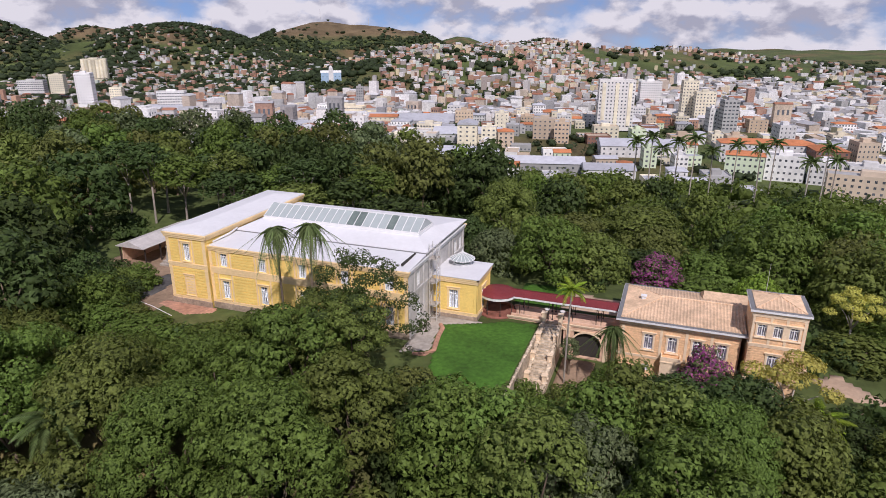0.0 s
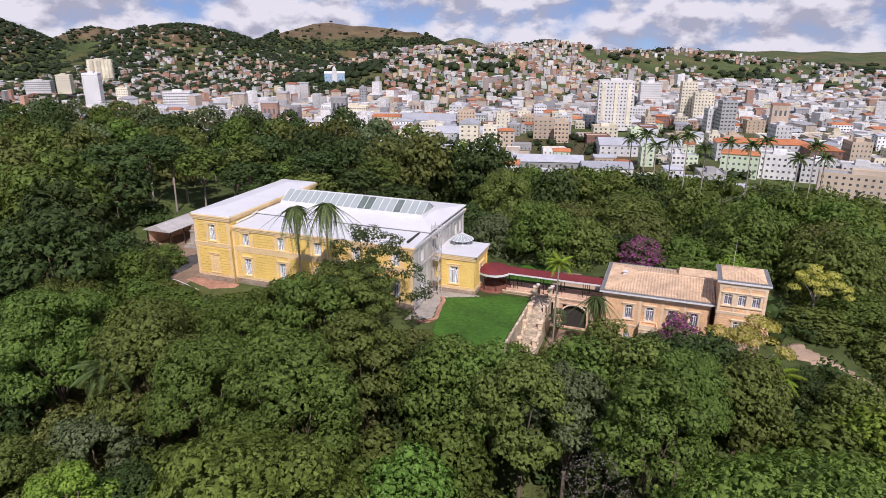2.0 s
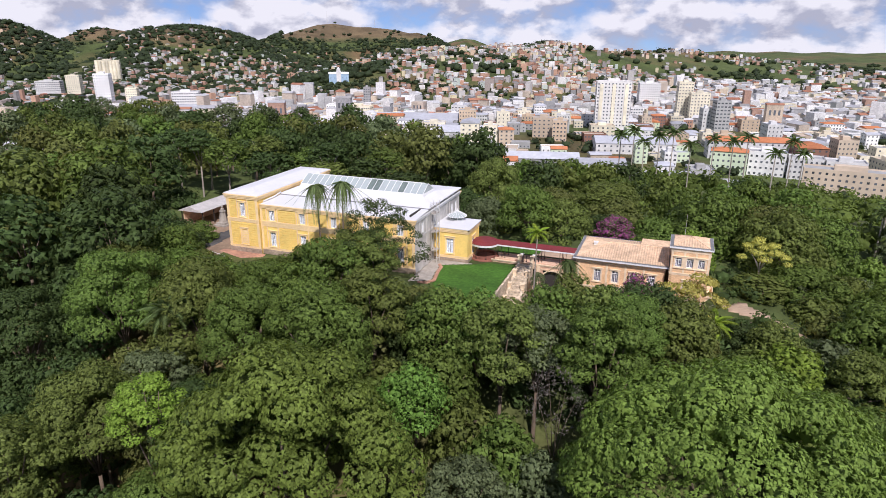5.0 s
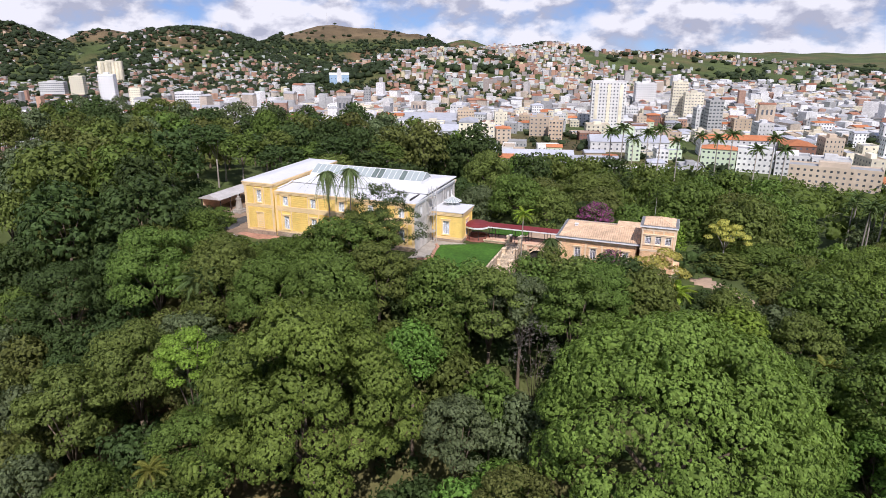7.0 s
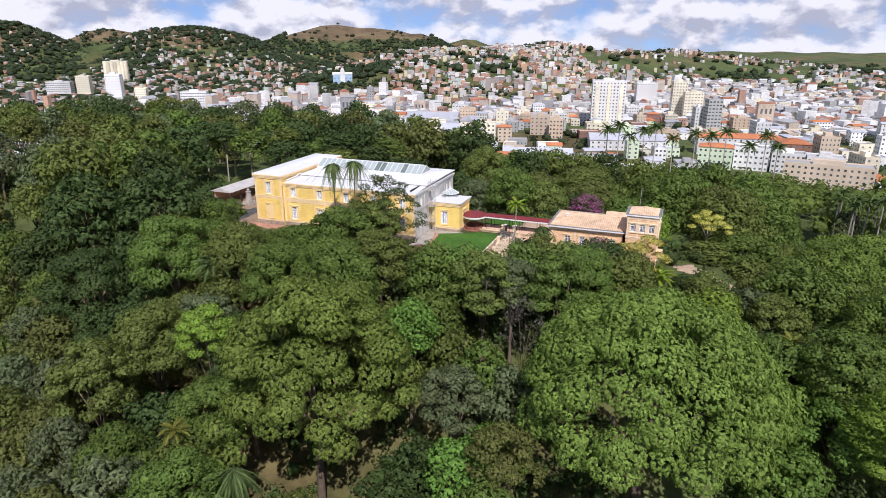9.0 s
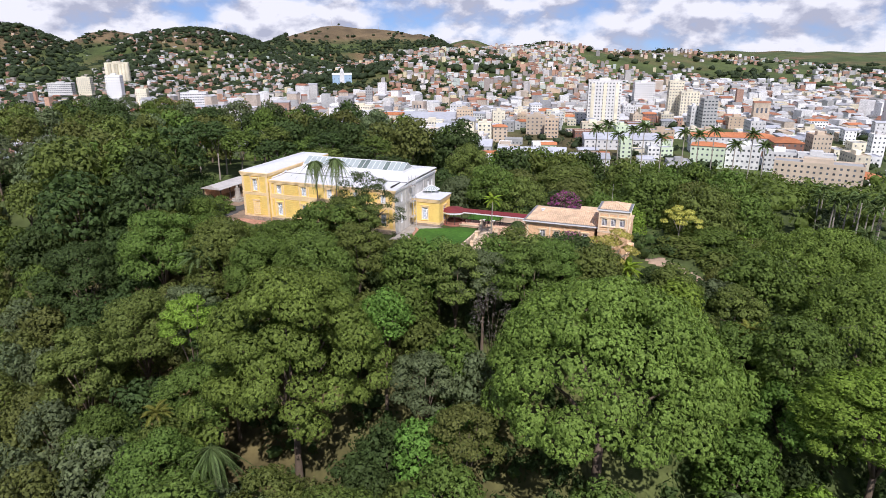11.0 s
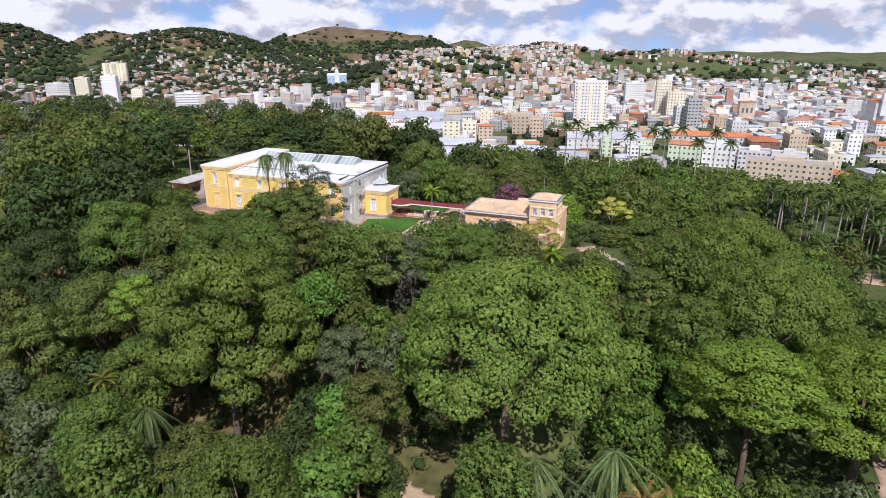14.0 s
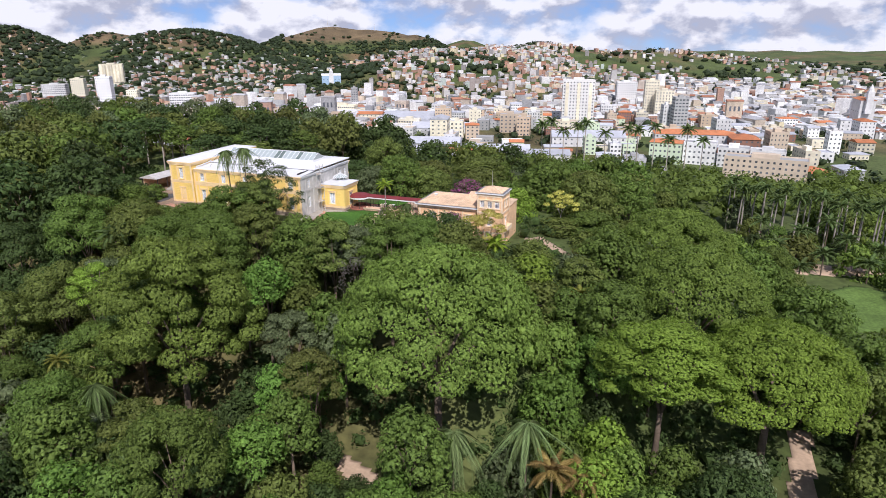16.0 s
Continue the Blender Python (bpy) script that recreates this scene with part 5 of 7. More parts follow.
OPEN = Kind("open_tree", "tree", "tall open-crowned tree with feathery foliage", [crown("crown", 97, 7, 10, 84, 8600, 0.25, LEAF["olive"], 0.125, 0.32, False, 0.0, tuft=0.32, ragged=0.22)], 7, 10, M_BARK, 0.36, 13)

# foreground slope before the museum
for row in (
    (UMBRELLA, 84.4, -38.0, 10.3, 17.8, "fresh", "", 1.08), (SPREAD, 38.5, -50.0, 10.8, 13.8, "fresh", "", 1.1),
    (DENSE, 31.5, -30.5, 9.8, 8.5, "green"), (DENSE, 9.0, -28.5, 9.5, 9.0, "olive"), (DENSE, 20.5, -31.0, 8.3, 7.0, "green"),
    (FINE, 35.5, -21.5, 9.0, 6.5, "olive"), (DENSE, -4.0, -31.0, 11.0, 8.5, "green"), (FINE, 26.5, -17.5, 11.8, 7.0, "green"),
    (DENSE, 16.5, -19.5, 7.6, 6.5, "green"), (DENSE, 5.0, -19.0, 5.5, 6.5, "green"), (DENSE, -12.0, -22.0, 8.0, 7.0, "olive"),
):
    plant(*row)
for row in (
    (BUSHY, 47.6, -35.4, 3.0, 4.6, "bright"), (FINE, 56.0, -24.0, 8.8, 6.2, "olive"), (BUSHY, 51.5, -20.5, 7.6, 5.6, "green"),
    (FINE, 60.5, -21.5, 7.2, 5.5, "grey"), (BUSHY, 67.5, -14.5, 8.6, 5.8, "olive"), (FINE, 69.5, -25.0, 10.0, 6.2, "green"),
    (BUSHY, 75.2, -9.2, 8.0, 4.6, "dark"), (BUSHY, 80.5, -6.5, 1.6, 4.8, "brown"), (SPARSE, 65.0, -31.0, 3.6, 3.8, "twig"),
    (FINE, 57.5, -42.5, -3.4, 5.5, "grey"), (BUSHY, 61.5, -52.0, -8.2, 5.0, "bright"), (FINE, 68.0, -53.0, -4.5, 5.0, "brown"),
    (BUSHY, 54.0, -56.0, -14.5, 5.0, "dark"), (BUSHY, 43.0, -19.0, 5.0, 5.5, "dark"),
):
    plant(*row)
for row in (
    (BUSHY, 63.3, -11.0, 8.2, 5.0, "olive"), (DENSE, 72.5, -17.0, 9.0, 5.6, "green"), (BUSHY, 61.0, -15.5, 8.2, 5.0, "green"),
    (BUSHY, 46.5, -22.0, 8.0, 5.4, "green"), (BUSHY, 78.0, -15.0, 8.0, 5.0, "olive"), (BUSHY, 67.8, -7.8, 6.2, 4.6, "dark"), (BUSHY, 71.5, -11.5, 8.3, 4.6, "dark"), (BUSHY, 79.5, -11.0, 7.4, 4.8, "olive"),
):
    plant(*row)
# close below the facades and the lawn
for row in (
    (BUSHY, -3.7, -9.6, 2.4, 4.8, "green"), (BUSHY, -8.6, -7.2, 2.2, 3.2, "olive"), (BUSHY, -12.6, -5.6, 4.0, 3.2, "green"), (BUSHY, -16.6, 3.0, 4.2, 3.2, "green"), (BUSHY, 3.4, -11.0, 2.1, 5.0, "green"), (BUSHY, 9.5, -11.0, 4.0, 5.2, "green"),
    (BROAD, 14.3, -10.8, 5.2, 5.4, "green"), (FINE, 20.0, -13.0, 8.6, 5.6, "green"), (FINE, 27.0, -11.0, 11.6, 5.6, "olive"), (FINE, 31.5, -13.0, 12.6, 4.6, "olive"),
    (BUSHY, 38.8, -12.5, 3.2, 4.6, "brown"), (BUSHY, 44.1, -15.0, 5.0, 5.0, "green"), (BUSHY, 49.5, -15.5, 4.8, 4.8, "green"),
    (BUSHY, 55.0, -10.5, 1.8, 4.6, "green"), (BUSHY, 50.8, -5.0, 0.2, 3.0, "green"), (BUSHY, 55.8, -2.5, -0.4, 3.0, "olive"), (FINE, 61.4, -0.5, 1.9, 4.8, "green"), (BUSHY, 66.0, -3.0, 3.0, 4.6, "dark"),
    (BUSHY, 74.6, 0.8, 2.4, 3.4, "dark"), (BUSHY, 57.5, -4.0, -0.8, 4.0, "olive"), (BUSHY, 54.3, 7.0, 1.2, 1.5, "grey"), (BUSHY, 70.5, -5.5, 1.8, 4.5, "green"),
):
    plant(*row)
for row in (
    (FINE, 19.0, -49.5, 3.0, 4.6, "lime"), (DENSE, 24.0, -54.5, -5.5, 7.0, "green"), (DENSE, 6.0, -47.5, 1.0, 7.5, "olive"), (DENSE, -21.0, -36.0, 4.0, 9.0, "dark"),
    (FINE, 3.5, -58.0, -2.0, 7.0, "olive"), (DENSE, 15.0, -66.0, -9.5, 7.0, "green"), (BUSHY, 40.0, -76.5, -6.5, 6.0, "green"),
    (DENSE, 60.5, -75.5, -3.5, 7.0, "green"), (DENSE, 29.0, -69.0, -8.0, 7.0, "green"), (FINE, 48.0, -70.0, -8.5, 6.0, "olive"),
    (BUSHY, 68.0, -59.0, -8.8, 4.6, "green"), (BUSHY, 66.0, -65.5, -9.5, 4.6, "bright"), (DENSE, 22.0, -44.0, 0.5, 7.0, "dark"), (FINE, 10.0, -38.5, 0.0, 6.5, "grey"),
):
    plant(*row)
# lower park on the right
for row in (
    (SPREAD, 121.5, -31.5, -0.5, 11.0, "lime", "", 0.62), (BUSHY, 104.0, -35.0, -10.5, 6.0, "bright"),
    (FINE, 110.5, -26.0, -6.5, 6.5, "bright"), (BROAD, 111.5, -20.0, 1.6, 7.0, "green"),
    (UMBRELLA, 126.0, -5.0, 4.4, 14.5, "fresh"), (UMBRELLA, 138.5, -24.0, -1.4, 13.5, "lime", "", 0.9), (UMBRELLA, 121.0, 20.5, 5.0, 14.5, "fresh"),
    (BROAD, 108.0, 6.5, 3.4, 8.5, "green"), (BROAD, 100.5, 28.5, 1.0, 8.5, "green"), (BUSHY, 93.0, 25.5, -0.8, 6.0, "olive"),
    (FINE, 103.5, -6.0, 0.0, 6.0, "olive"), (BROAD, 104.0, -15.5, -2.5, 6.0, "green"),
):
    plant(*row)
for row in (
    (BUSHY, 145.0, 119.0, -20.5, 4.2, "olive"), (BUSHY, 154.0, 114.5, -21.0, 4.0, "green"), (BUSHY, 163.0, 111.0, -20.5, 4.2, "olive"), (BUSHY, 172.0, 107.0, -21.0, 4.0, "dark"), (BUSHY, 181.0, 104.0, -21.0, 4.2, "green"),
    (BUSHY, 92.0, -2.2, 1.6, 4.4, "olive"), (BUSHY, 88.5, 0.0, -0.6, 3.8, "dark"), (BUSHY, 94.5, -0.5, -2.0, 4.2, "olive"), (BUSHY, 88.2, 6.6, -2.4, 2.8, "dark"), (BUSHY, 93.2, 5.2, -2.8, 3.0, "green"), (BUSHY, 98.0, 4.5, -3.2, 3.2, "dark"), (BUSHY, 78.0, -58.0, -22.0, 3.0, "dark"), (BUSHY, 72.0, -57.5, -21.5, 3.0, "green"), (BUSHY, 81.5, -57.5, -22.5, 2.8, "dark"), (BUSHY, 86.5, -51.5, -19.5, 3.8, "dark"), (BUSHY, 96.8, -58.0, -20.0, 3.6, "green"), (BUSHY, 90.0, -59.0, -21.0, 3.4, "dark"), (BUSHY, 99.0, -53.5, -20.5, 3.2, "dark"), (BUSHY, 95.5, -63.0, -15.5, 5.0, "green"), (BUSHY, 88.0, -57.5, -8.0, 5.5, "green"), (BUSHY, 114.0, -49.0, -15.0, 5.0, "lime"),
    (BUSHY, 86.0, -60.0, -17.5, 3.6, "bright"), (BUSHY, 122.0, -55.0, -14.0, 6.0, "green"), (BROAD, 132.0, -50.0, -12.0, 7.0, "dark"),
    (BROAD, 148.5, 44.0, -14.0, 6.0, "olive"), (BROAD, 145.5, 57.0, -12.0, 6.5, "green"), (BROAD, 143.0, 31.0, -9.0, 7.0, "green"), (BUSHY, 83.5, -64.5, -18.0, 4.2, "green"), (BUSHY, 75.5, -63.5, -20.0, 3.4, "dark"), (BUSHY, 69.5, -53.0, -19.0, 3.4, "dark"),
    (BROAD, 155.0, -36.0, -13.0, 8.0, "olive"), (BROAD, 157.0, -4.0, -9.0, 9.0, "green"), (BUSHY, 98.0, -68.0, -15.0, 6.0, "bright"),
    (BROAD, 150.0, 16.0, -8.0, 9.0, "green"), (BROAD, 138.0, 32.0, -6.0, 9.0, "green"), (BROAD, 181.0, 22.0, -13.0, 8.0, "dark"),
):
    plant(*row)
# behind and beside the buildings
for row in (
    (BROAD, 46.5, 29.5, 12.0, 6.5, "green"), (BROAD, 41.5, 37.0, 6.5, 7.0, "olive"), (BROAD, 53.5, 33.5, 8.6, 6.5, "olive"),
    (BROAD, 61.5, 41.0, 3.5, 8.5, "dark"), (BROAD, 60.0, 61.0, 7.0, 9.0, "olive"), (BROAD, 47.0, 49.0, 7.0, 8.0, "brown"),
    (BROAD, 73.0, 49.0, 2.5, 8.0, "green"), (BROAD, 84.0, 51.0, 9.4, 10.0, "green"), (BROAD, 97.0, 40.0, 8.6, 9.0, "olive"),
    (BROAD, 105.0, 55.0, 6.0, 9.0, "green"), (BUSHY, 80.0, 33.0, 4.6, 5.0, "lime"), (BROAD, 37.0, 33.0, 7.5, 6.0, "grey"),
    (BROAD, 29.0, 37.0, 8.5, 7.0, "dark"), (BUSHY, 71.0, 36.0, 1.6, 6.5, "green"),
):
    plant(*row)
for row in (
    (FOREST, -27.0, -9.0, 18.0, 8.5, "dark"), (FOREST, -17.5, -19.0, 16.5, 8.0, "dark"), (FOREST, -38.0, 0.0, 21.0, 9.0, "green"),
    (FOREST, -33.0, -24.0, 15.0, 9.0, "dark"), (BUSHY, -17.5, -9.5, 7.2, 5.0, "green"), (BUSHY, -22.0, -3.0, 6.5, 4.5, "grey"), (BUSHY, -13.6, -7.2, 7.0, 4.4, "green"), (BUSHY, -19.5, -5.0, 8.4, 5.0, "dark"), (BUSHY, -10.0, -10.0, 3.4, 4.0, "green"), (BUSHY, -14.5, -3.5, 4.6, 3.6, "dark"), (BUSHY, -18.0, 0.5, 4.4, 3.4, "olive"), (BUSHY, -22.5, 3.5, 4.2, 3.4, "dark"),
    (FOREST, -46.0, 20.0, 19.0, 9.0, "dark"), (FOREST, -52.0, -10.0, 20.0, 10.0, "olive"), (BUSHY, -12.5, -15.5, 4.5, 5.0, "green"),
):
    plant(*row)

for i in range(13):
    x, y = -52.0 + 5.6 * i + 1.6 * math.sin(i * 2.7), 36.5 + 5.0 * math.sin(i * 1.9)
    plant(TALL, x, y, 17.2 - 0.33 * i + 1.6 * math.sin(i * 4.1), 6.2 + 0.8 * math.sin(i * 2.2), ("dark", "olive", "dark", "green")[i % 4], "", 0.62, "bare-trunked trees behind the museum")

# flowering shrubs and the pale-blossomed tree by the villa, the open tree before the museum
plant(BUSHY, 71.6, 4.8, 3.8, 3.6, "magenta", "purple-pink bougainvillea in bloom against the villa", 1.0)
plant(BUSHY, 64.3, 36.0, 4.9, 4.2, "magenta", "purple-pink bougainvillea among the trees behind the villa", 0.7)
plant(BLOOM, 80.6, 1.2, 6.2, 6.0, "gold")
plant(BLOOM, 92.2, 28.5, 5.4, 4.6, "gold", "pale yellow blossoming tree in the wooded park")
plant(OPEN, 31.6, -9.6, 17.2, 7.2, "dark", "tall open-crowned tree with dark feathery foliage")


# ---------------------------------------------------------------- palms
def frond_mesh(name, length, arch, leaflets, width, hang, mat, blade=0.016):
    """One feather leaf: an arching rib with two ranks of leaflets."""
    s = Shape()
    n = 8
    rib = []
    for i in range(n + 1):
        u = i / n
        rib.append(Vector((length * (u - 0.12 * arch * u * u), 0, length * arch * (0.55 * u - 1.05 * u * u))))
    s.tube(rib, [0.045 * (1 - 0.8 * i / n) + 0.008 for i in range(n + 1)], 4)
    for i in range(leaflets):
        u = 0.14 + 0.86 * i / (leaflets - 1)
        k = min(int(u * n), n - 1)
        p = rib[k].lerp(rib[k + 1], u * n - k)
        d = (rib[k + 1] - rib[k]).normalized()
        ll = length * width * math.sin(math.pi * (0.12 + 0.80 * u)) ** 0.7
        for sg in (-1, 1):
            o = (Vector((0, sg, 0)) + d * 0.55).normalized() * ll
            tip = p + o - Vector((0, 0, ll * hang))
            w = d * (length * blade)
            s.add([p - w, p + w, p + o * 0.6 + w - Vector((0, 0, ll * hang * 0.25)), tip], [(0, 1, 2), (0, 2, 3)])
    return s.mesh(name, mat)


class Palm:
    def __init__(self, name, label, fronds, count, tilt, mat_trunk, girth, tilts=None):
        self.name, self.label, self.fronds, self.count, self.tilt, self.girth = name, label, fronds, count, tilt, girth
        self.bark = mat_trunk
        self.reach = 0.95 if name == "queen_palm" else 1.0


def palm(kind, x, y, crown_z, scale=1.0, group="", label="", mat=None):
    g = ground_at(x, y)
    tall = crown_z - g
    ob = thing(kind.name, (x, y, g), label or kind.label, "palm tree", group, turn=tree_rng.uniform(0, 360))
    lv = [(0.0, 1.35), (0.06, 1.05), (0.5, 1.0), (0.9, 0.8), (1.0, 0.75)]
    bend = tree_rng.uniform(-0.25, 0.25)
    pts = [(bend * u * u * 2, 0, -0.6 if u == 0 else tall * u) for u, r in lv]
    part("trunk", Shape().tube(pts, [kind.girth * r for u, r in lv], 8), kind.bark, ob, smooth=True)
    if kind.name == "royal_palm":
        part("crownshaft", Shape().tube([(bend * 2, 0, tall - 0.1), (bend * 2, 0, tall + 1.3 * scale)], [kind.girth * 0.95, kind.girth * 0.45], 8), M_FROND, ob, "smooth green crownshaft", smooth=True)
    top = tall + (1.2 * scale if kind.name == "royal_palm" else 0.0)
    for i in range(kind.count):
        a = i * 137.5 + tree_rng.uniform(-12, 12)
        t = kind.tilt[0] + (kind.tilt[1] - kind.tilt[0]) * ((i + 0.5) / kind.count) + tree_rng.uniform(-6, 6)
        f = part("frond", kind.fronds[i % len(kind.fronds)], None, ob)
        f.matrix_basis = pose(bend * 2, 0, top, 0, 0, a) @ pose(0, 0, 0, 0, -t, 0) @ Matrix.Diagonal((scale * kind.reach, scale, scale, 1))
        if mat is not None:
            f.material_slots[0].link = "OBJECT"
            f.material_slots[0].material = mat
    return ob


QUEEN = Palm("queen_palm", "slender palm with long drooping plumes", [frond_mesh("frond", 4.6, 2.9, 34, 0.13, 2.2, M_FROND, 0.008), frond_mesh("frond", 4.3, 3.4, 32, 0.13, 2.4, M_FROND, 0.010)], 24, (58, -30), M_BARK, 0.15)
ROYAL = Palm("royal_palm", "tall royal palm with a smooth pale trunk", [frond_mesh("frond", 3.9, 0.8, 28, 0.24, 0.5, M_FROND, 0.022)], 15, (66, -26), M_PALE_BARK, 0.27)
FEATHER = Palm("feather_palm", "broad feather palm with arching fronds", [frond_mesh("frond", 4.6, 0.75, 32, 0.24, 0.35, M_FROND), frond_mesh("frond", 4.1, 0.95, 30, 0.24, 0.5, M_FROND)], 18, (72, -8), M_BARK, 0.22)

palm(QUEEN, 18.6, -7.4, 16.2, 0.74, "", "slender palm with long drooping plumes before the museum", M_FROND_G)
palm(QUEEN, 22.9, -7.2, 16.8, 0.76, "", "slender palm with long drooping plumes before the museum", M_FROND_G)
YOUNG = Palm("young_palm", "bright green young palm", FEATHER.fronds, 16, (66, -15), M_PALE_BARK, 0.13)
palm(YOUNG, 54.1, 4.6, 9.0, 0.52, "", "bright green young palm beside the walkway", M_FROND_B)
palm(QUEEN, 60.1, 3.6, 4.2, 0.66)
palm(FEATHER, 83.4, -0.6, -1.4, 0.8, "", "low yellow-green palm below the blossoming tree", M_FROND_B)
palm(FEATHER, 105.0, -15.0, -4.6, 0.62, "", "yellowing feather palm in the woods", M_FROND_Y)
palm(FEATHER, 23.5, -63.0, -10.0, 0.55, "", "yellowing feather palm in the woods", M_FROND_Y)
palm(QUEEN, 93.0, -53.2, -15.0, 1.15, "", "plumed palm in the lower park", M_FROND_G)
palm(QUEEN, 103.2, -48.6, -14.0, 1.2, "", "plumed palm in the lower park", M_FROND_G)
palm(FEATHER, 107.6, -50.5, -18.6, 0.95, "", "rusty orange palm thicket", M_FROND_O)
palm(FEATHER, 112.0, -50.0, -19.0, 0.9, "", "rusty orange palm thicket", M_FROND_O)
palm(QUEEN, 47.9, -70.0, -13.0, 0.9, "", "plumed palm in the lower park", M_FROND_G)
palm(FEATHER, 65.1, -65.1, -20.0, 0.6)
palm(QUEEN, 37.0, -66.5, -11.0, 0.9)
palm(QUEEN, 45.0, -72.0, -14.0, 0.9)
palm(FEATHER, 9.0, -34.0, 3.0, 0.9)
for i, (px_, py_) in enumerate(((50, 196), (56, 188), (60, 203), (66, 210), (72, 196), (80, 214), (97, 205), (104, 222), (112, 190), (90, 228), (120, 205), (128, 226))):
    palm(ROYAL, px_, py_, ground_at(px_, py_) + 28.0 + 3.0 * math.sin(i * 2.1), 1.2, "royal palms beyond the woods")
for i in range(30):
    px_ = 138 + 1.75 * i + 0.8 * math.sin(i * 3.3)
    py_ = 131 - 0.40 * (px_ - 138) + 4.5 * math.sin(i * 1.9)
    palm(ROYAL, px_, py_, -13.0 + 1.8 * math.sin(i * 1.3), 0.9, "row of royal palms")
for i, (px_, py_, h) in enumerate(((151, 88, 8), (158, 96, 11), (164, 86, 7), (156, 74, 6), (172, 98, 9), (180, 92, 8), (168, 108, 12), (176, 84, 6), (147, 100, 12))):
    palm(FEATHER, px_, py_, ground_at(px_, py_) + h, 0.95, "palms round the lower lawn")

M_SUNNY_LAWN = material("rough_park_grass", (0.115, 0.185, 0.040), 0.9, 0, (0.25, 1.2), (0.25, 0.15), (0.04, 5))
draped("sandy_walk", [(147, 84), (165, 87), (182, 92), (188, 99), (178, 101), (160, 96), (146, 91)], M_PATH, "pale sandy walk round the lower lawn", "path", 0.08, 1.5)
draped("lower_lawn", [(152, 47), (160, 43), (172, 46), (184, 62), (186, 78), (172, 80), (158, 68)], M_SUNNY_LAWN, "sunny lawn in the lower park", "lawn", 0.10, 1.5)
M_WATER = material("dark_pond_water", (0.015, 0.025, 0.035), 0.06, 0, bump=(0.02, 1.2), spec=0.5)
draped("pond", [(157, 14), (163, 9), (171, 13), (174, 24), (171, 36), (164, 42), (158, 38), (156, 26)], M_WATER, "dark still pond in the lower park", "pond", 0.12, 1.5)
draped("park_path", [(69, -45.5), (74, -47), (79, -49.5), (83, -53.5), (80, -55), (74, -52), (69, -49)], M_PATH, "sandy park path between trees", "path", 0.08, 0.8)
draped("park_path_east", [(142, -34), (146.5, -35), (148, -20), (149, -8), (145, -8), (144, -20)], M_PATH, "sandy park path between trees", "path", 0.08, 0.8)
draped("villa_path", [(86, 17.5), (89.5, 19.5), (92, 16), (96, 13), (101, 11), (101, 8.6), (95, 10), (90.5, 13), (87, 15)], M_PATH, "sandy path beside the villa", "path", 0.08, 0.8)

# the woods that fill the park
KEEP_OUT = [(-9, 50, -17, 31), (-34, -6, -6, 30), (-15, -6, -12, 0), (48, 88, -12, 27), (70, 84, -62, -46), (157, 174, 8, 42), (87, 113, -64, -47), (137, 151, -62, -8), (150, 186, 32, 82), (85, 101, 3, 20), (57, 71, 24, 40), (138, 190, 96, 126)]
planted = []
for o in scene.objects:
    if o.type == "EMPTY" and o.get("category", "") == "tree":
        c = [k for k in o.children if k.name.startswith("crown")][0]
        planted.append((o.location.x, o.location.y, o.location.z + c.location.z, c.scale.x * c.data["radius"]))


def canopy(x, y):
    """The height of the treetops round about."""
    a = np.array(planted)
    w = 1 / ((a[:, 0] - x) ** 2 + (a[:, 1] - y) ** 2 + 4) ** 1.5
    return float((a[:, 2] * w).sum() / w.sum())


wood = random.Random(77)
sorts = ["dark", "green", "green", "olive", "dark", "grey", "green", "brown", "olive", "green", "bright"]
sorts_west = ["dark", "dark", "olive", "green", "dark", "brown", "grey"]
sorts_east = ["green", "olive", "green", "fresh", "grey", "lime", "brown", "green", "dark", "fresh"]
count = {"slope": 0, "wood": 0}
for trial in range(24000):
    x, y = wood.uniform(-170, 235), wood.uniform(-92, 135)
    if any(a < x < b and c < y < d for a, b, c, d in KEEP_OUT):
        continue
    if x < 84 - 1.80 * (y + 118) or x > 128 + 0.42 * (y + 130):
        continue
    slope = (y < 22 and x > -14) or (y < -20 and x > -70)
    key = "slope" if slope else "wood"
    if count[key] >= (225 if slope else 250):
        continue
    if any((x - p) ** 2 + (y - q) ** 2 < ((0.62 if r < 12 else 0.85) * r + (2.6 if slope else 3.6)) ** 2 for p, q, t, r in planted):
        continue
    g = ground_at(x, y)
    if slope:
        top = canopy(x, y) - wood.uniform(1.0, 5.5)
        top = min(max(top, g + 6), g + 20)
        rad = wood.uniform(4.2, 6.2)
        kind_ = NEAR_FILL if y < -36 and x < 82 else FILL
    else:
        top = g + (wood.uniform(13, 20) if x < 30 else wood.uniform(10, 15))
        if 30 < y < 100 and x < 105:
            top = max(top, 17.0 - 11.0 * float(step(-25, 45, x)) - 3.0 * float(step(50, 90, x)) + wood.uniform(-2.5, 2.0))
        rad = wood.uniform(5.8, 8.6)
        kind_ = BROAD if y < 62 and 25 < x < 118 else FOREST
    planted.append((x, y, top, rad))
    plant(kind_, x, y, top, rad, wood.choice(sorts_west if x < 20 or (86 < x < 118 and 0 < y < 70) else (sorts_east if x > 84 else sorts)), "", 1.15, "trees of the wooded park")
    count[key] += 1

# shrubs between the trunks, and the woods' far edge
rng = np.random.default_rng(8)


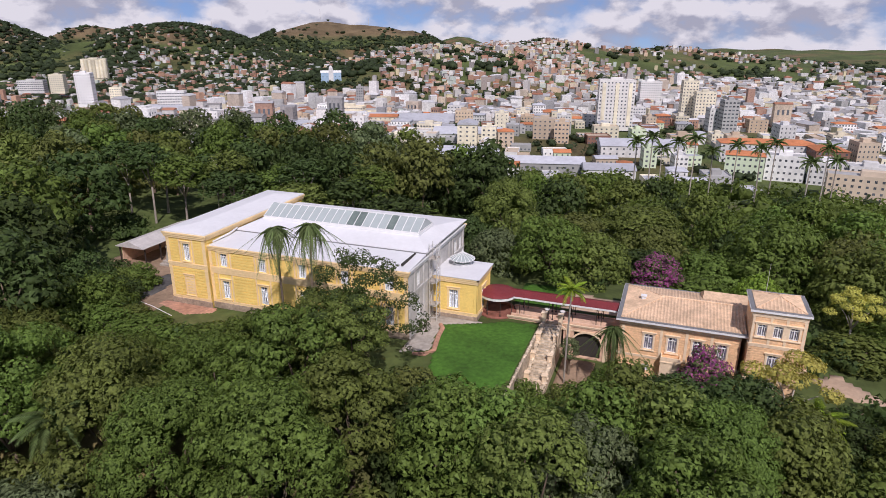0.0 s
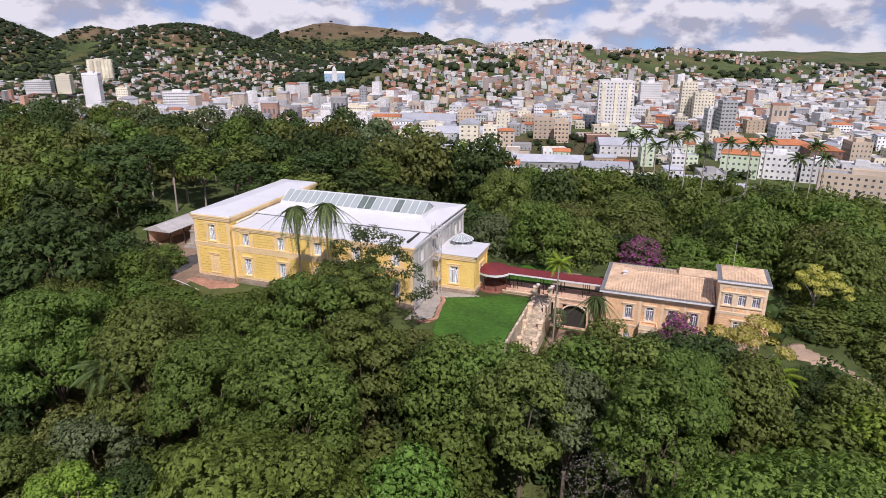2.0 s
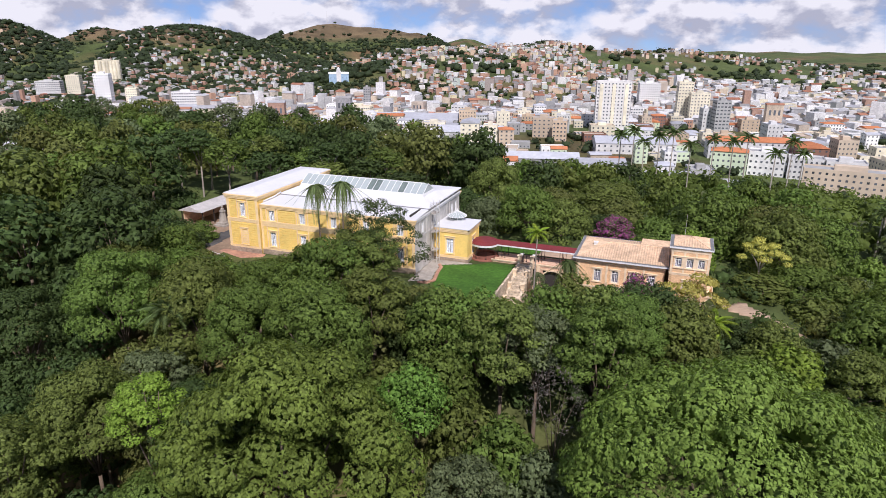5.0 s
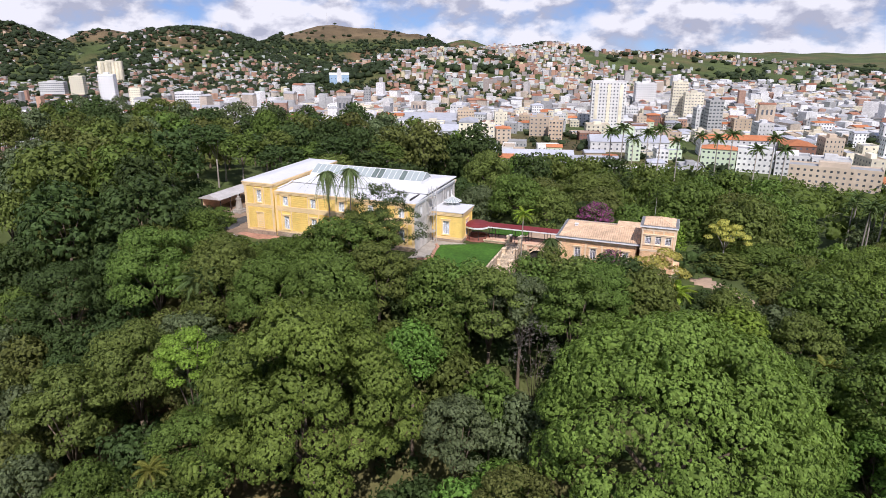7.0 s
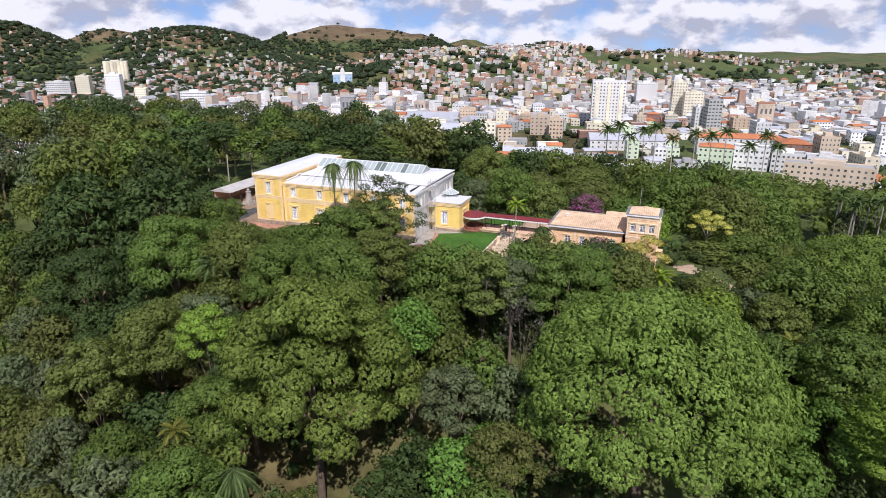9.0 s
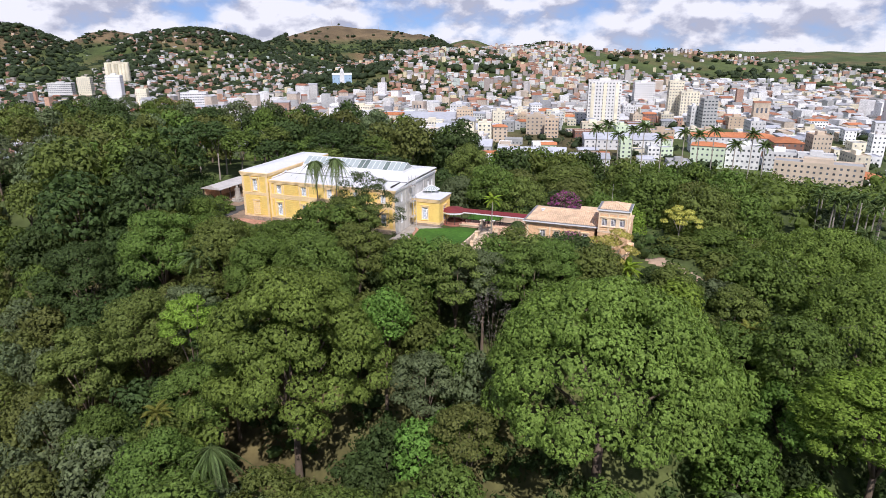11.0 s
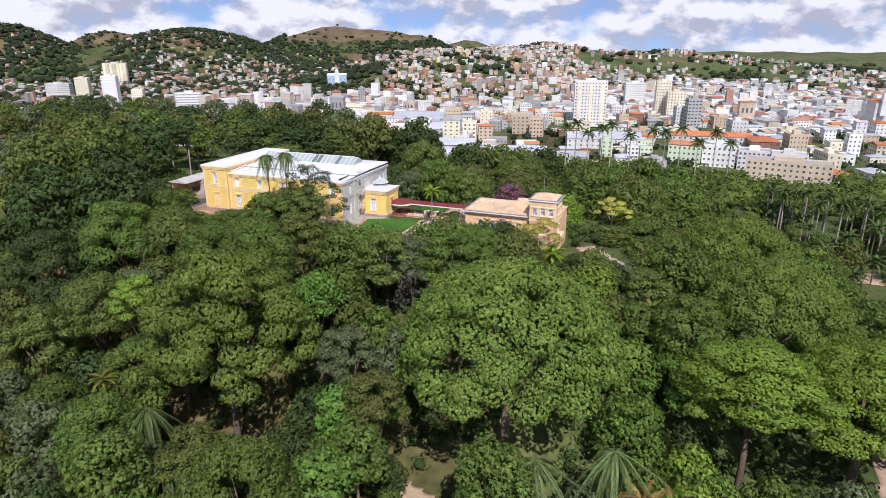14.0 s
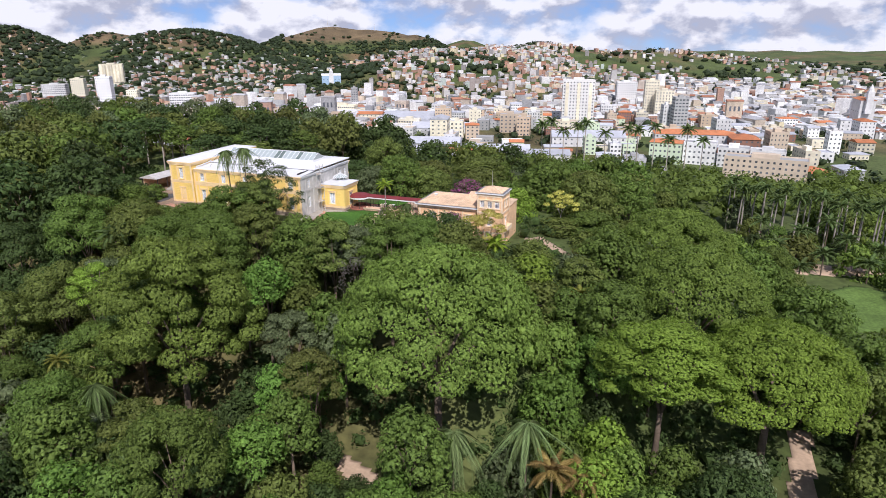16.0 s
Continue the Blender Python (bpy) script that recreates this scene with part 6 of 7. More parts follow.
def clumps(name, label, X, Y, S, leaves, leaf, mat, rise=0.6):
    """Leafy clumps of size S over the ground, joined."""
    n_ = len(X)
    Z = height(X, Y)
    iv, jf = ICO2 if leaves > 50 else ICO
    c = np.stack([X, Y, Z + S * rise], 1)
    bv = iv[None] * rng.uniform(0.65, 1.15, (n_, len(iv), 1)) * S[:, None, None] * np.array([0.62, 0.62, 0.55]) + c[:, None]
    d = rng.normal(size=(n_, leaves, 3))
    d /= np.linalg.norm(d, axis=2, keepdims=True)
    d[:, :, 2] = np.abs(d[:, :, 2]) - 0.1
    pos_ = d * S[:, None, None] * rng.uniform(0.85, 1.15, (n_, leaves, 1)) + c[:, None]
    v, f = leaf_quads(rng, pos_.reshape(-1, 3), (d + rng.normal(0, 0.35, d.shape)).reshape(-1, 3), leaf, 0.05, 0.7)
    me = fill_mesh(name, np.concatenate([bv.reshape(-1, 3), v]), [np.concatenate([(jf[None] + len(iv) * np.arange(n_)[:, None, None]).reshape(-1, 3), f + n_ * len(iv)])], mat)
    return tagged(new(name, me), label, "shrubs", kind="stuff")


X, Y = rng.uniform(-60, 175, 4200), rng.uniform(-95, 30, 4200)
ok = np.ones(len(X), bool)
for a, b, c, d in ((-9, 50, -9, 31), (-34, -6, -6, 30), (50.5, 84, 6, 27), (69, 82, -55, -46), (141, 150, -38, -8), (150, 186, 32, 82), (86, 101, 9, 20), (36, 50.5, -10, 12), (47.5, 60, -9, 14)):
    ok &= ~((X > a) & (X < b) & (Y > c) & (Y < d))
X, Y = X[ok][:1800], Y[ok][:1800]
clumps("undergrowth", "dark green shrubs and undergrowth on the wooded slope", X, Y, rng.uniform(1.2, 2.6, len(X)), 34, 0.62, LEAF["dark"])
X, Y = rng.uniform(-260, 300, 3300), rng.uniform(128, 315, 3300)
ok = (X > 66 - 1.62 * (Y + 80)) & ((Y < 250) | (X > 192)) & ~((np.abs(X + 45) < 40) & (Y > 205)) & ~((X > 118) & (X < 192) & (Y > 245))
X, Y = X[ok][:900], Y[ok][:900]
clumps("far_wood", "dark green treetops at the far edge of the park", X, Y, rng.uniform(3.6, 6.4, len(X)), 51, 1.5, LEAF["green"], 1.5)


# ---------------------------------------------------------------- far woods and town
M_PAINT = palette("town_walls", [(0.70, 0.70, 0.68), (0.52, 0.51, 0.49), (0.74, 0.73, 0.71), (0.60, 0.50, 0.38), (0.76, 0.76, 0.74), (0.38, 0.24, 0.18), (0.66, 0.60, 0.44), (0.42, 0.42, 0.41), (0.68, 0.67, 0.65), (0.52, 0.44, 0.36), (0.77, 0.77, 0.76), (0.30, 0.30, 0.30), (0.58, 0.57, 0.55)], grain=0.22)
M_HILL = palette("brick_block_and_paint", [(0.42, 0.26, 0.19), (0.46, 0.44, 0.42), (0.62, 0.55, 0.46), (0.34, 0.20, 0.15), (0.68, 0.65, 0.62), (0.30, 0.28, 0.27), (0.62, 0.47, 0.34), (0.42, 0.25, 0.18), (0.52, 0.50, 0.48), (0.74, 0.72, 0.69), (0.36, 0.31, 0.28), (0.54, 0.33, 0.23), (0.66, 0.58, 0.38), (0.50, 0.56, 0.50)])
M_ROOFS = palette("town_roofs", [(0.32, 0.14, 0.085), (0.36, 0.35, 0.34), (0.38, 0.18, 0.11), (0.52, 0.52, 0.52), (0.26, 0.25, 0.24), (0.60, 0.60, 0.60), (0.42, 0.42, 0.43)])
M_TOWN_WHITE = material("town_white", (0.74, 0.735, 0.715), 0.8, 0, (0.12, 0.3), (0.14, 0.05), vary=0.2)
M_TOWN_CREAM = material("town_cream", (0.76, 0.70, 0.54), 0.8, 0, (0.12, 0.3), (0.14, 0.05), vary=0.2)
M_TOWN_GREY = material("town_grey", (0.40, 0.40, 0.39), 0.85, 0, (0.08, 0.3), (0.1, 0.05), vary=0.2)
M_TOWN_BEIGE = material("town_beige", (0.56, 0.46, 0.35), 0.85, 0, (0.08, 0.3), (0.1, 0.05), vary=0.15)
M_TOWN_MINT = material("town_mint", (0.62, 0.72, 0.52), 0.8, 0, (0.05, 0.3), (0.08, 0.05))
M_TOWN_BRICK = material("town_brick", (0.28, 0.15, 0.11), 0.9, 0, (0.08, 0.3), (0.1, 0.05), vary=0.15)
M_TOWN_TAN = material("town_tan", (0.55, 0.43, 0.31), 0.85, 0, (0.08, 0.3), (0.1, 0.05), vary=0.15)
M_TOWN_BLUE = material("town_blue", (0.36, 0.50, 0.64), 0.8, 0, (0.05, 0.3), (0.08, 0.05))
M_ORANGE_TILE = material("orange_tile", (0.50, 0.19, 0.085), 0.9, 0, (0.15, 0.5), (0.15, 0.06), vary=0.2)
M_METAL_ROOF = material("grey_sheet_roof", (0.50, 0.51, 0.54), 0.55, 0.1, (0.1, 0.3), (0.1, 0.06), vary=0.2)


def facade_windows(s, w, d, h, storey=3.1, gap=3.0, ww=1.3, wh=1.3):
    """Window panes floor by floor on all four sides of a block."""
    floors = max(1, int(h / storey))
    for k in range(floors):
        z = k * (h / floors) + 0.9
        for side_, length in ((0, w), (1, d), (2, w), (3, d)):
            n = max(1, int(length / gap))
            for i in range(n):
                u = -length / 2 + (i + 0.5) * length / n
                a, b = u - ww / 2, u + ww / 2
                o, c = 0.04, [(a, z), (b, z), (b, z + wh), (a, z + wh)]
                if side_ == 0:
                    s.add([(p, -d / 2 - o, q) for p, q in c], [(0, 1, 2, 3)])
                elif side_ == 1:
                    s.add([(w / 2 + o, p, q) for p, q in c], [(0, 1, 2, 3)])
                elif side_ == 2:
                    s.add([(p, d / 2 + o, q) for p, q in c], [(3, 2, 1, 0)])
                else:
                    s.add([(-w / 2 - o, p, q) for p, q in c], [(3, 2, 1, 0)])
    return s


def block(name, x, y, w, d, h, turn, mat, label, category, roof="flat", roof_mat=None, gap=3.0, group="", storey=3.1, sink=3.0, base=None, ww=1.3):
    """A town building: walls with parapet, windows floor by floor, roof and roof house."""
    z = ground_at(x, y) if base is None else base
    ob = thing(name, (x, y, z), label, category, group, turn=turn)
    p = 0.25
    s = Shape().box(-w / 2, -d / 2, -sink, w / 2, d / 2, h)
    if roof == "flat":
        s.box(-w / 2, -d / 2, h, w / 2, -d / 2 + p, h + 0.9).box(-w / 2, d / 2 - p, h, w / 2, d / 2, h + 0.9).box(-w / 2, -d / 2 + p, h, -w / 2 + p, d / 2 - p, h + 0.9).box(w / 2 - p, -d / 2 + p, h, w / 2, d / 2 - p, h + 0.9)
    part("wall", s, mat, ob)
    part("glazing", facade_windows(Shape(), w, d, h, storey, gap, ww), M_DARKGLASS, ob, kind="stuff")
    if roof == "flat":
        part("roof_deck", Shape().box(-w / 2 + p, -d / 2 + p, h, w / 2 - p, d / 2 - p, h + 0.12), roof_mat or M_TOWN_GREY, ob)
        if h > 9:
            part("stair_house", Shape().chamfer(-w * 0.18, -d * 0.18, h, w * 0.16, d * 0.2, h + 3.0, 0.2), mat, ob)
    else:
        rise = min(w, d) * 0.16
        part("roof", Shape().hip(-w / 2 - 0.5, -d / 2 - 0.5, w / 2 + 0.5, d / 2 + 0.5, h, h + rise, min(w, d) / 2 if roof == "hip" else 0.01, 0.2), roof_mat or M_ORANGE_TILE, ob)
    return ob


# landmarks
M_TOWER = material("bright_tower_white", (0.76, 0.74, 0.71), 0.8, 0, (0.05, 0.3), (0.08, 0.05))
wt_ = block("apartment_tower", 6, 566, 33, 16, 43, 12, M_TOWER, "tall white apartment tower over the town", "apartment tower", gap=3.2, base=-46)
for u in (-12, 0, 12):
    part("balcony_bay", Shape().box(u - 1.6, -8.8, 2, u + 1.6, -8.0, 41), M_TOWN_CREAM, wt_)
block("apartment_tower", 20, 925, 30, 18, 40, 15, M_TOWN_WHITE, "white apartment tower in the town", "apartment tower", base=-68)
block("apartment_tower", 72, 690, 16, 16, 40, 10, M_TOWN_CREAM, "cream apartment tower in the town", "apartment tower", base=-50)
block("apartment_tower", 88, 672, 20, 14, 30, 10, M_TOWN_CREAM, "cream apartment block in the town", "apartment tower", base=-50)
block("apartment_tower", 108, 590, 14, 12, 27, 18, M_TOWN_GREY, "grey apartment tower with dark window bands", "apartment tower", base=-47, ww=2.2)
block("apartment_tower", 94, 600, 8, 12, 18, 18, M_TOWN_WHITE, "white narrow block in the town", "apartment block", base=-47)
block("apartment_tower", -613, 522, 18, 14, 36, 30, M_TOWN_WHITE, "white apartment tower beyond the woods", "apartment tower", base=-44)
silo = block("grain_silo", -1080, 962, 47, 22, 37, 40, M_TOWN_CREAM, "cream concrete silo block below the hills", "silo", gap=30, storey=30, base=-52, sink=20)
for i in range(7):
    part("silo_cell", Shape().ring(-19.8 + 6.6 * i, -10.5, [(3.15, 0), (3.15, 35.5)], 10), M_TOWN_CREAM, silo)
block("apartment_tower", -690, 640, 16, 14, 20, 30, M_TOWN_CREAM, "cream apartment block beyond the woods", "apartment block", base=-56)
block("office_block", -960, 723, 40, 18, 17, 30, M_TOWN_WHITE, "white office block below the hills", "office block", base=-56, ww=2.0)
block("apartment_tower", -915, 735, 22, 16, 27, 30, M_TOWN_CREAM, "cream apartment tower below the hills", "apartment tower", base=-56)
block("long_hall", -528, 552, 78, 20, 9, 34, M_TOWN_WHITE, "long low white hall beyond the woods", "hall", "gable", M_METAL_ROOF, base=-57, gap=6)
block("office_block", -548, 592, 34, 16, 24, 30, M_TOWN_WHITE, "white office block with blue window bands", "office block", base=-57, ww=2.0)
block("apartment_tower", -330, 690, 9, 10, 30, 22, M_TOWN_GREY, "slim grey tower in the town", "apartment tower", base=-58)
block("apartment_block", -40, 274, 27, 12, 10.5, 8, M_TOWN_WHITE, "white flat-roofed block at the edge of the woods", "apartment block", base=-45, gap=3.2)
block("apartment_block", -26, 266, 10, 14, 12, 8, M_TOWN_WHITE, "white stair block at the edge of the woods", "apartment block", base=-45, gap=4)
for i, (x, y, w, h, mm, cat) in enumerate(((106, 360, 22, 15, M_TOWN_MINT, "pale green"), (129, 364, 22, 15, M_TOWN_WHITE, "white"), (151, 360, 20, 13, M_TOWN_WHITE, "white"), (172, 354, 22, 13, M_TOWN_WHITE, "white"))):
    block("apartment_block", x, y, w, 14, h, -4, mm, cat + " four-storey apartment block beyond the palms", "apartment block", base=-46, gap=2.8, roof="hip" if i == 0 else "flat", group="apartment row")
block("apartment_block", 168, 318, 48, 14, 13, -8, M_TOWN_BEIGE, "long beige apartment block beyond the palms", "apartment block", base=-45, gap=3.4)
block("long_hall", 124, 425, 62, 18, 13, 8, M_TOWN_WHITE, "long hall under an orange tiled roof", "hall", "hip", M_ORANGE_TILE, base=-46, gap=4)
block("long_hall", 160, 412, 20, 22, 13, 8, M_TOWN_BRICK, "brick hall with an orange tiled roof", "hall", "hip", M_ORANGE_TILE, base=-46, gap=4)
for i, (x, y, w, d, h) in enumerate(((-12, 326, 48, 20, 8), (28, 318, 30, 18, 8), (-70, 340, 46, 24, 8), (-36, 300, 26, 14, 9), (-66, 300, 30, 14, 9), (40, 420, 60, 26, 7), (-190, 530, 90, 34, 9), (-110, 470, 60, 30, 8))):
    block("workshop", x, y, w, d, h, 14, M_TOWN_WHITE if i % 2 else M_TOWN_GREY, "low workshop with a grey sheet roof", "workshop", "gable", M_METAL_ROOF if i != 3 else M_ORANGE_TILE, gap=4.5, group="workshops", base=-45 if y < 450 else -52)
church = block("church", -500, 915, 34, 20, 16, 30, M_TOWN_BLUE, "pale blue church on the hillside", "church", "gable", M_TOWN_WHITE, base=-42, gap=6, storey=8)
part("bell_tower", Shape().chamfer(-4, -12, 0, 4, -6, 21, 0.8).ring(0, -9, [(3.6, 21), (3.2, 24), (1.8, 26.5), (0.2, 28)], 8), M_TOWN_WHITE, church, "white domed bell tower")
spire = block("church", 285, 653, 14, 26, 13, 6, M_TOWN_WHITE, "white church with a slim spire", "church", "gable", M_ORANGE_TILE, base=-35, gap=6, storey=8, sink=12)
part("bell_tower", Shape().chamfer(-3, -17, 0, 3, -11, 22, 0.5).ring(0, -14, [(2.9, 22), (2.4, 24.5), (0.2, 29)], 8), M_TOWN_WHITE, spire, "white spire")

# the nearer town, house by house
town = random.Random(5)
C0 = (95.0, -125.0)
taken = [(o.location.x, o.location.y, 18) for o in scene.objects if o.type == "EMPTY" and o.location.y > 230 and "tree" not in o.get("category", "")]
made = 0
for trial in range(6000):
    if made >= 270:
        break
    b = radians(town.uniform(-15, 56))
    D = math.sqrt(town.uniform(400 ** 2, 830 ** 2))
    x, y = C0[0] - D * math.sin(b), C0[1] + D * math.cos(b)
    if y < 250 or (100 < x < 192 and y < 380) or (x >= 192 and y < 325):
        continue
    if math.degrees(b) > 18 and D < 560:
        continue
    w, d = town.uniform(9, 22), town.uniform(8, 15)
    if math.degrees(b) > 18:
        w, d = w * 1.5, d * 1.25
    if any((x - p) ** 2 + (y - q) ** 2 < (r + 5) ** 2 for p, q, r in taken):
        continue
    h = town.choice([4, 4, 6.5, 6.5, 6.5, 9.5, 12.5]) if town.random() < 0.93 else 17
    kind_ = town.choice(["flat", "flat", "flat", "flat", "hip", "gable"])
    mm = town.choice([M_TOWN_WHITE] * 4 + [M_TOWN_CREAM, M_TOWN_CREAM, M_TOWN_GREY, M_TOWN_GREY, M_TOWN_MINT, M_TOWN_TAN] + ([M_TOWN_BEIGE, M_TOWN_BRICK] if math.degrees(b) < 18 else [M_TOWN_CREAM]))
    word = {"town_white": "white", "town_cream": "cream", "town_grey": "grey", "town_beige": "beige", "town_mint": "pale green", "town_tan": "tan", "town_brick": "brick-red"}[mm.name]
    rm = town.choice([M_ORANGE_TILE, M_METAL_ROOF, M_METAL_ROOF]) if kind_ != "flat" else town.choice([M_TOWN_GREY, M_METAL_ROOF, M_TOWN_BEIGE])
    block("town_house", x, y, w, d, h, town.choice([12, 102, 20]) + town.uniform(-4, 4), mm, word + " town house under a %s roof" % ("flat" if kind_ == "flat" else "pitched"), "house", kind_, rm, gap=town.choice([2.6, 3.2, 4.0]), group="town houses", ww=town.choice([0.9, 1.1, 1.5]))
    taken.append((x, y, max(w, d) * 0.5))
    made += 1

# the dense far town and the houses climbing the hills
rng = np.random.default_rng(12)
UNIT = np.array([(-1, -1, 0), (1, -1, 0), (1, 1, 0), (-1, 1, 0), (-1, -1, 1), (1, -1, 1), (1, 1, 1), (-1, 1, 1)], float)
WALLF = np.array([(0, 1, 5, 4), (1, 2, 6, 5), (2, 3, 7, 6), (3, 0, 4, 7), (4, 5, 6, 7)])
ROOFU = np.array([(-1.08, -1.08, 0), (1.08, -1.08, 0), (1.08, 1.08, 0), (-1.08, 1.08, 0), (-1.08, 0, 1), (1.08, 0, 1)], float)
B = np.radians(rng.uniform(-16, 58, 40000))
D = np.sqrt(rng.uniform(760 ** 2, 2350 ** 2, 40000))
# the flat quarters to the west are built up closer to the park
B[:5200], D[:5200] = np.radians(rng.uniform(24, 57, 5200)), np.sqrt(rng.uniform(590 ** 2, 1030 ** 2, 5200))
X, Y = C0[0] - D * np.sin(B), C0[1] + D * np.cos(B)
Z = height(X, Y)
bare = np.sin(X * 0.0061 + 1.1) * np.sin(Y * 0.0049 + 0.4) + 0.5 * np.sin(X * 0.017 + Y * 0.011)
climb = (Z + 68) / 100.0
bd = np.degrees(B)
chance = rng.uniform(0, 1, len(X))
keep = bare + rng.normal(0, 0.35, len(X)) < 0.85 - 0.45 * np.clip(climb, 0, 1.4)
keep &= Z < 46
keep &= np.exp(-((X + 565) / 130) ** 2 - ((Y - 1000) / 75) ** 2) < 0.5
keep &= ~((bd < 9) & (D > 1500) & (chance < 0.8))
keep &= ~((bd > 46) & (Z > -48) & (chance < 0.82))
keep &= ~((bd > 25) & (bd <= 46) & (Z > 5) & (chance < 0.6))
# western houses thinned in place of the cloud shade over them
keep &= ~((bd > 30) & (D > 1000) & (chance < 0.42))
keep &= ~((bd > 18) & (D > 1900) & (chance < 0.8))
keep &= rng.uniform(0, 1, len(X)) < 0.78
west = (np.arange(len(X)) < 5200) & (Z < -44)
keep |= west & (chance < 0.30)
X, Y, Z, D, B = X[keep][:10500], Y[keep][:10500], Z[keep][:10500], D[keep][:10500], B[keep][:10500]
n = len(X)
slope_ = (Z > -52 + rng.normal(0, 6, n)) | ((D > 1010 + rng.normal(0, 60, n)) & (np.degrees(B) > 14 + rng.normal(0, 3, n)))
W2 = rng.uniform(2.8, 5.6, n) * (1 + 0.6 * ~slope_)
D2 = rng.uniform(2.6, 4.6, n) * (1 + 0.5 * ~slope_)
HH = rng.choice([3.2, 3.5, 6.2, 6.2, 9], n) * rng.uniform(0.9, 1.1, n) * (1 + 0.25 * ~slope_)
tall_ = rng.uniform(0, 1, n) < 0.03
HH = np.where(tall_ & (D < 1300), HH * 2.4, HH)
A = np.where(rng.uniform(0, 1, n) < 0.5, 0.25, 1.8) + rng.normal(0, 0.25, n)


def placed(unit, sx, sy, sz, z0):
    ca, sa = np.cos(A)[:, None], np.sin(A)[:, None]
    px_, py_ = unit[None, :, 0] * sx[:, None], unit[None, :, 1] * sy[:, None]
    return np.stack([X[:, None] + px_ * ca - py_ * sa, Y[:, None] + px_ * sa + py_ * ca, z0[:, None] + unit[None, :, 2] * sz[:, None]], 2)


wv = placed(UNIT, W2, D2, HH + 6, Z - 6)
wf = (WALLF[None] + 8 * np.arange(n)[:, None, None]).reshape(-1, 4)
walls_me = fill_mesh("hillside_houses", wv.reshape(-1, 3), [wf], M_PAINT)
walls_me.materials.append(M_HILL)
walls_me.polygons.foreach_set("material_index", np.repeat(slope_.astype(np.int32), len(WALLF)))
hills_ob = thing("hillside_houses", (0, 0, 0), "dense small houses of many colours climbing the hills", "houses", kind="stuff")
part("walls", walls_me, None, hills_ob, kind="stuff")
pitched = rng.uniform(0, 1, n) < 0.45
rv = placed(ROOFU, W2, D2, np.minimum(W2, D2) * 0.42, Z + HH + 0.05)[pitched]
m_ = len(rv)
quad = np.array([(0, 1, 5, 4), (2, 3, 4, 5), (0, 3, 2, 1)])
tri_ = np.array([(3, 0, 4), (1, 2, 5)])
roof_me = fill_mesh("roofs", rv.reshape(-1, 3), [(quad[None] + 6 * np.arange(m_)[:, None, None]).reshape(-1, 4), (tri_[None] + 6 * np.arange(m_)[:, None, None]).reshape(-1, 3)], M_ROOFS)
part("roofs", roof_me, None, hills_ob, kind="stuff")
WINU = []
for fx in (-0.55, 0.0, 0.55):
    for fz in (0.15, 0.6):
        WINU += [(fx - 0.13, -1.012, fz), (fx + 0.13, -1.012, fz), (fx + 0.13, -1.012, fz + 0.2), (fx - 0.13, -1.012, fz + 0.2)]
WINU = np.array(WINU)
show = D < 860
win_v = placed(WINU, W2, D2, HH, Z)[show]
WINE = np.stack([-WINU[:, 1], WINU[:, 0], WINU[:, 2]], 1)
win_e = placed(WINE, W2, D2, HH, Z)[show]
allv = np.concatenate([win_v.reshape(-1, 3), win_e.reshape(-1, 3)])
part("glazing", fill_mesh("glazing", allv, [np.arange(len(allv)).reshape(-1, 4)], M_DARKGLASS), None, hills_ob, kind="stuff")

# clumps of trees in the town and on the hills
rng = np.random.default_rng(3)
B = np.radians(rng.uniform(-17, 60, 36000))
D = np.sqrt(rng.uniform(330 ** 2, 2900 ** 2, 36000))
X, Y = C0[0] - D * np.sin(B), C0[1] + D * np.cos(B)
Z = height(X, Y)
bare = np.sin(X * 0.0061 + 1.1) * np.sin(Y * 0.0049 + 0.4) + 0.5 * np.sin(X * 0.017 + Y * 0.011)
green = bare + rng.normal(0, 0.3, len(X))
bd = np.degrees(B)
park = np.exp(-((X + 460) / 140) ** 2 - ((Y - 865) / 55) ** 2)
park = np.maximum(park, np.exp(-((X + 225) / 120) ** 2 - ((Y - 865) / 34) ** 2))
park = np.maximum(park, np.exp(-((X + 8) / 34) ** 2 - ((Y - 412) / 26) ** 2))
chance = rng.uniform(0, 1, len(X))
park = np.maximum(park, np.exp(-((X + 565) / 130) ** 2 - ((Y - 1000) / 75) ** 2))
keep = (green > 0.78) & (chance < 0.4) | (park + rng.normal(0, 0.08, len(X)) > 0.45) | (chance < 0.055) | ((D < 900) & (chance < 0.19))
# extra dark trees stand in for cloud shade on the western hills
keep |= (bd > 30) & (D > 1000) & (chance < 0.34)
keep |= (bd > 44) & (Z > -48) & (D < 2600) & (chance < 0.75)
keep |= (bd > 16) & (bd <= 60) & (D > 900) & (chance < 0.15)
keep |= (bd > 22) & (bd <= 44) & (Z > -50) & (chance < 0.24)
keep |= (bd > 22) & (bd <= 44) & (Z > 4) & (D < 2000) & (chance < 0.6)
keep |= (bd > 19) & (bd < 40) & (D > 1850) & (Z > -40) & (Z < 34) & (chance < 0.7)
keep &= ~((bd < 34) & (bd > 20) & (D > 1950) & (Z > 14 + rng.normal(0, 9, len(X))) & (chance > 0.02))
keep &= ~((bd < 10) & (D > 1350) & (Z > -45) & (chance > 0.03))
keep &= Y > 230
X, Y, Z, D = X[keep][:8400], Y[keep][:8400], Z[keep][:8400], D[keep][:8400]
iv, jf = ICO
n = len(X)
S = rng.uniform(2.5, 5.0, n) * (1 + 0.9 * (D > 1200))
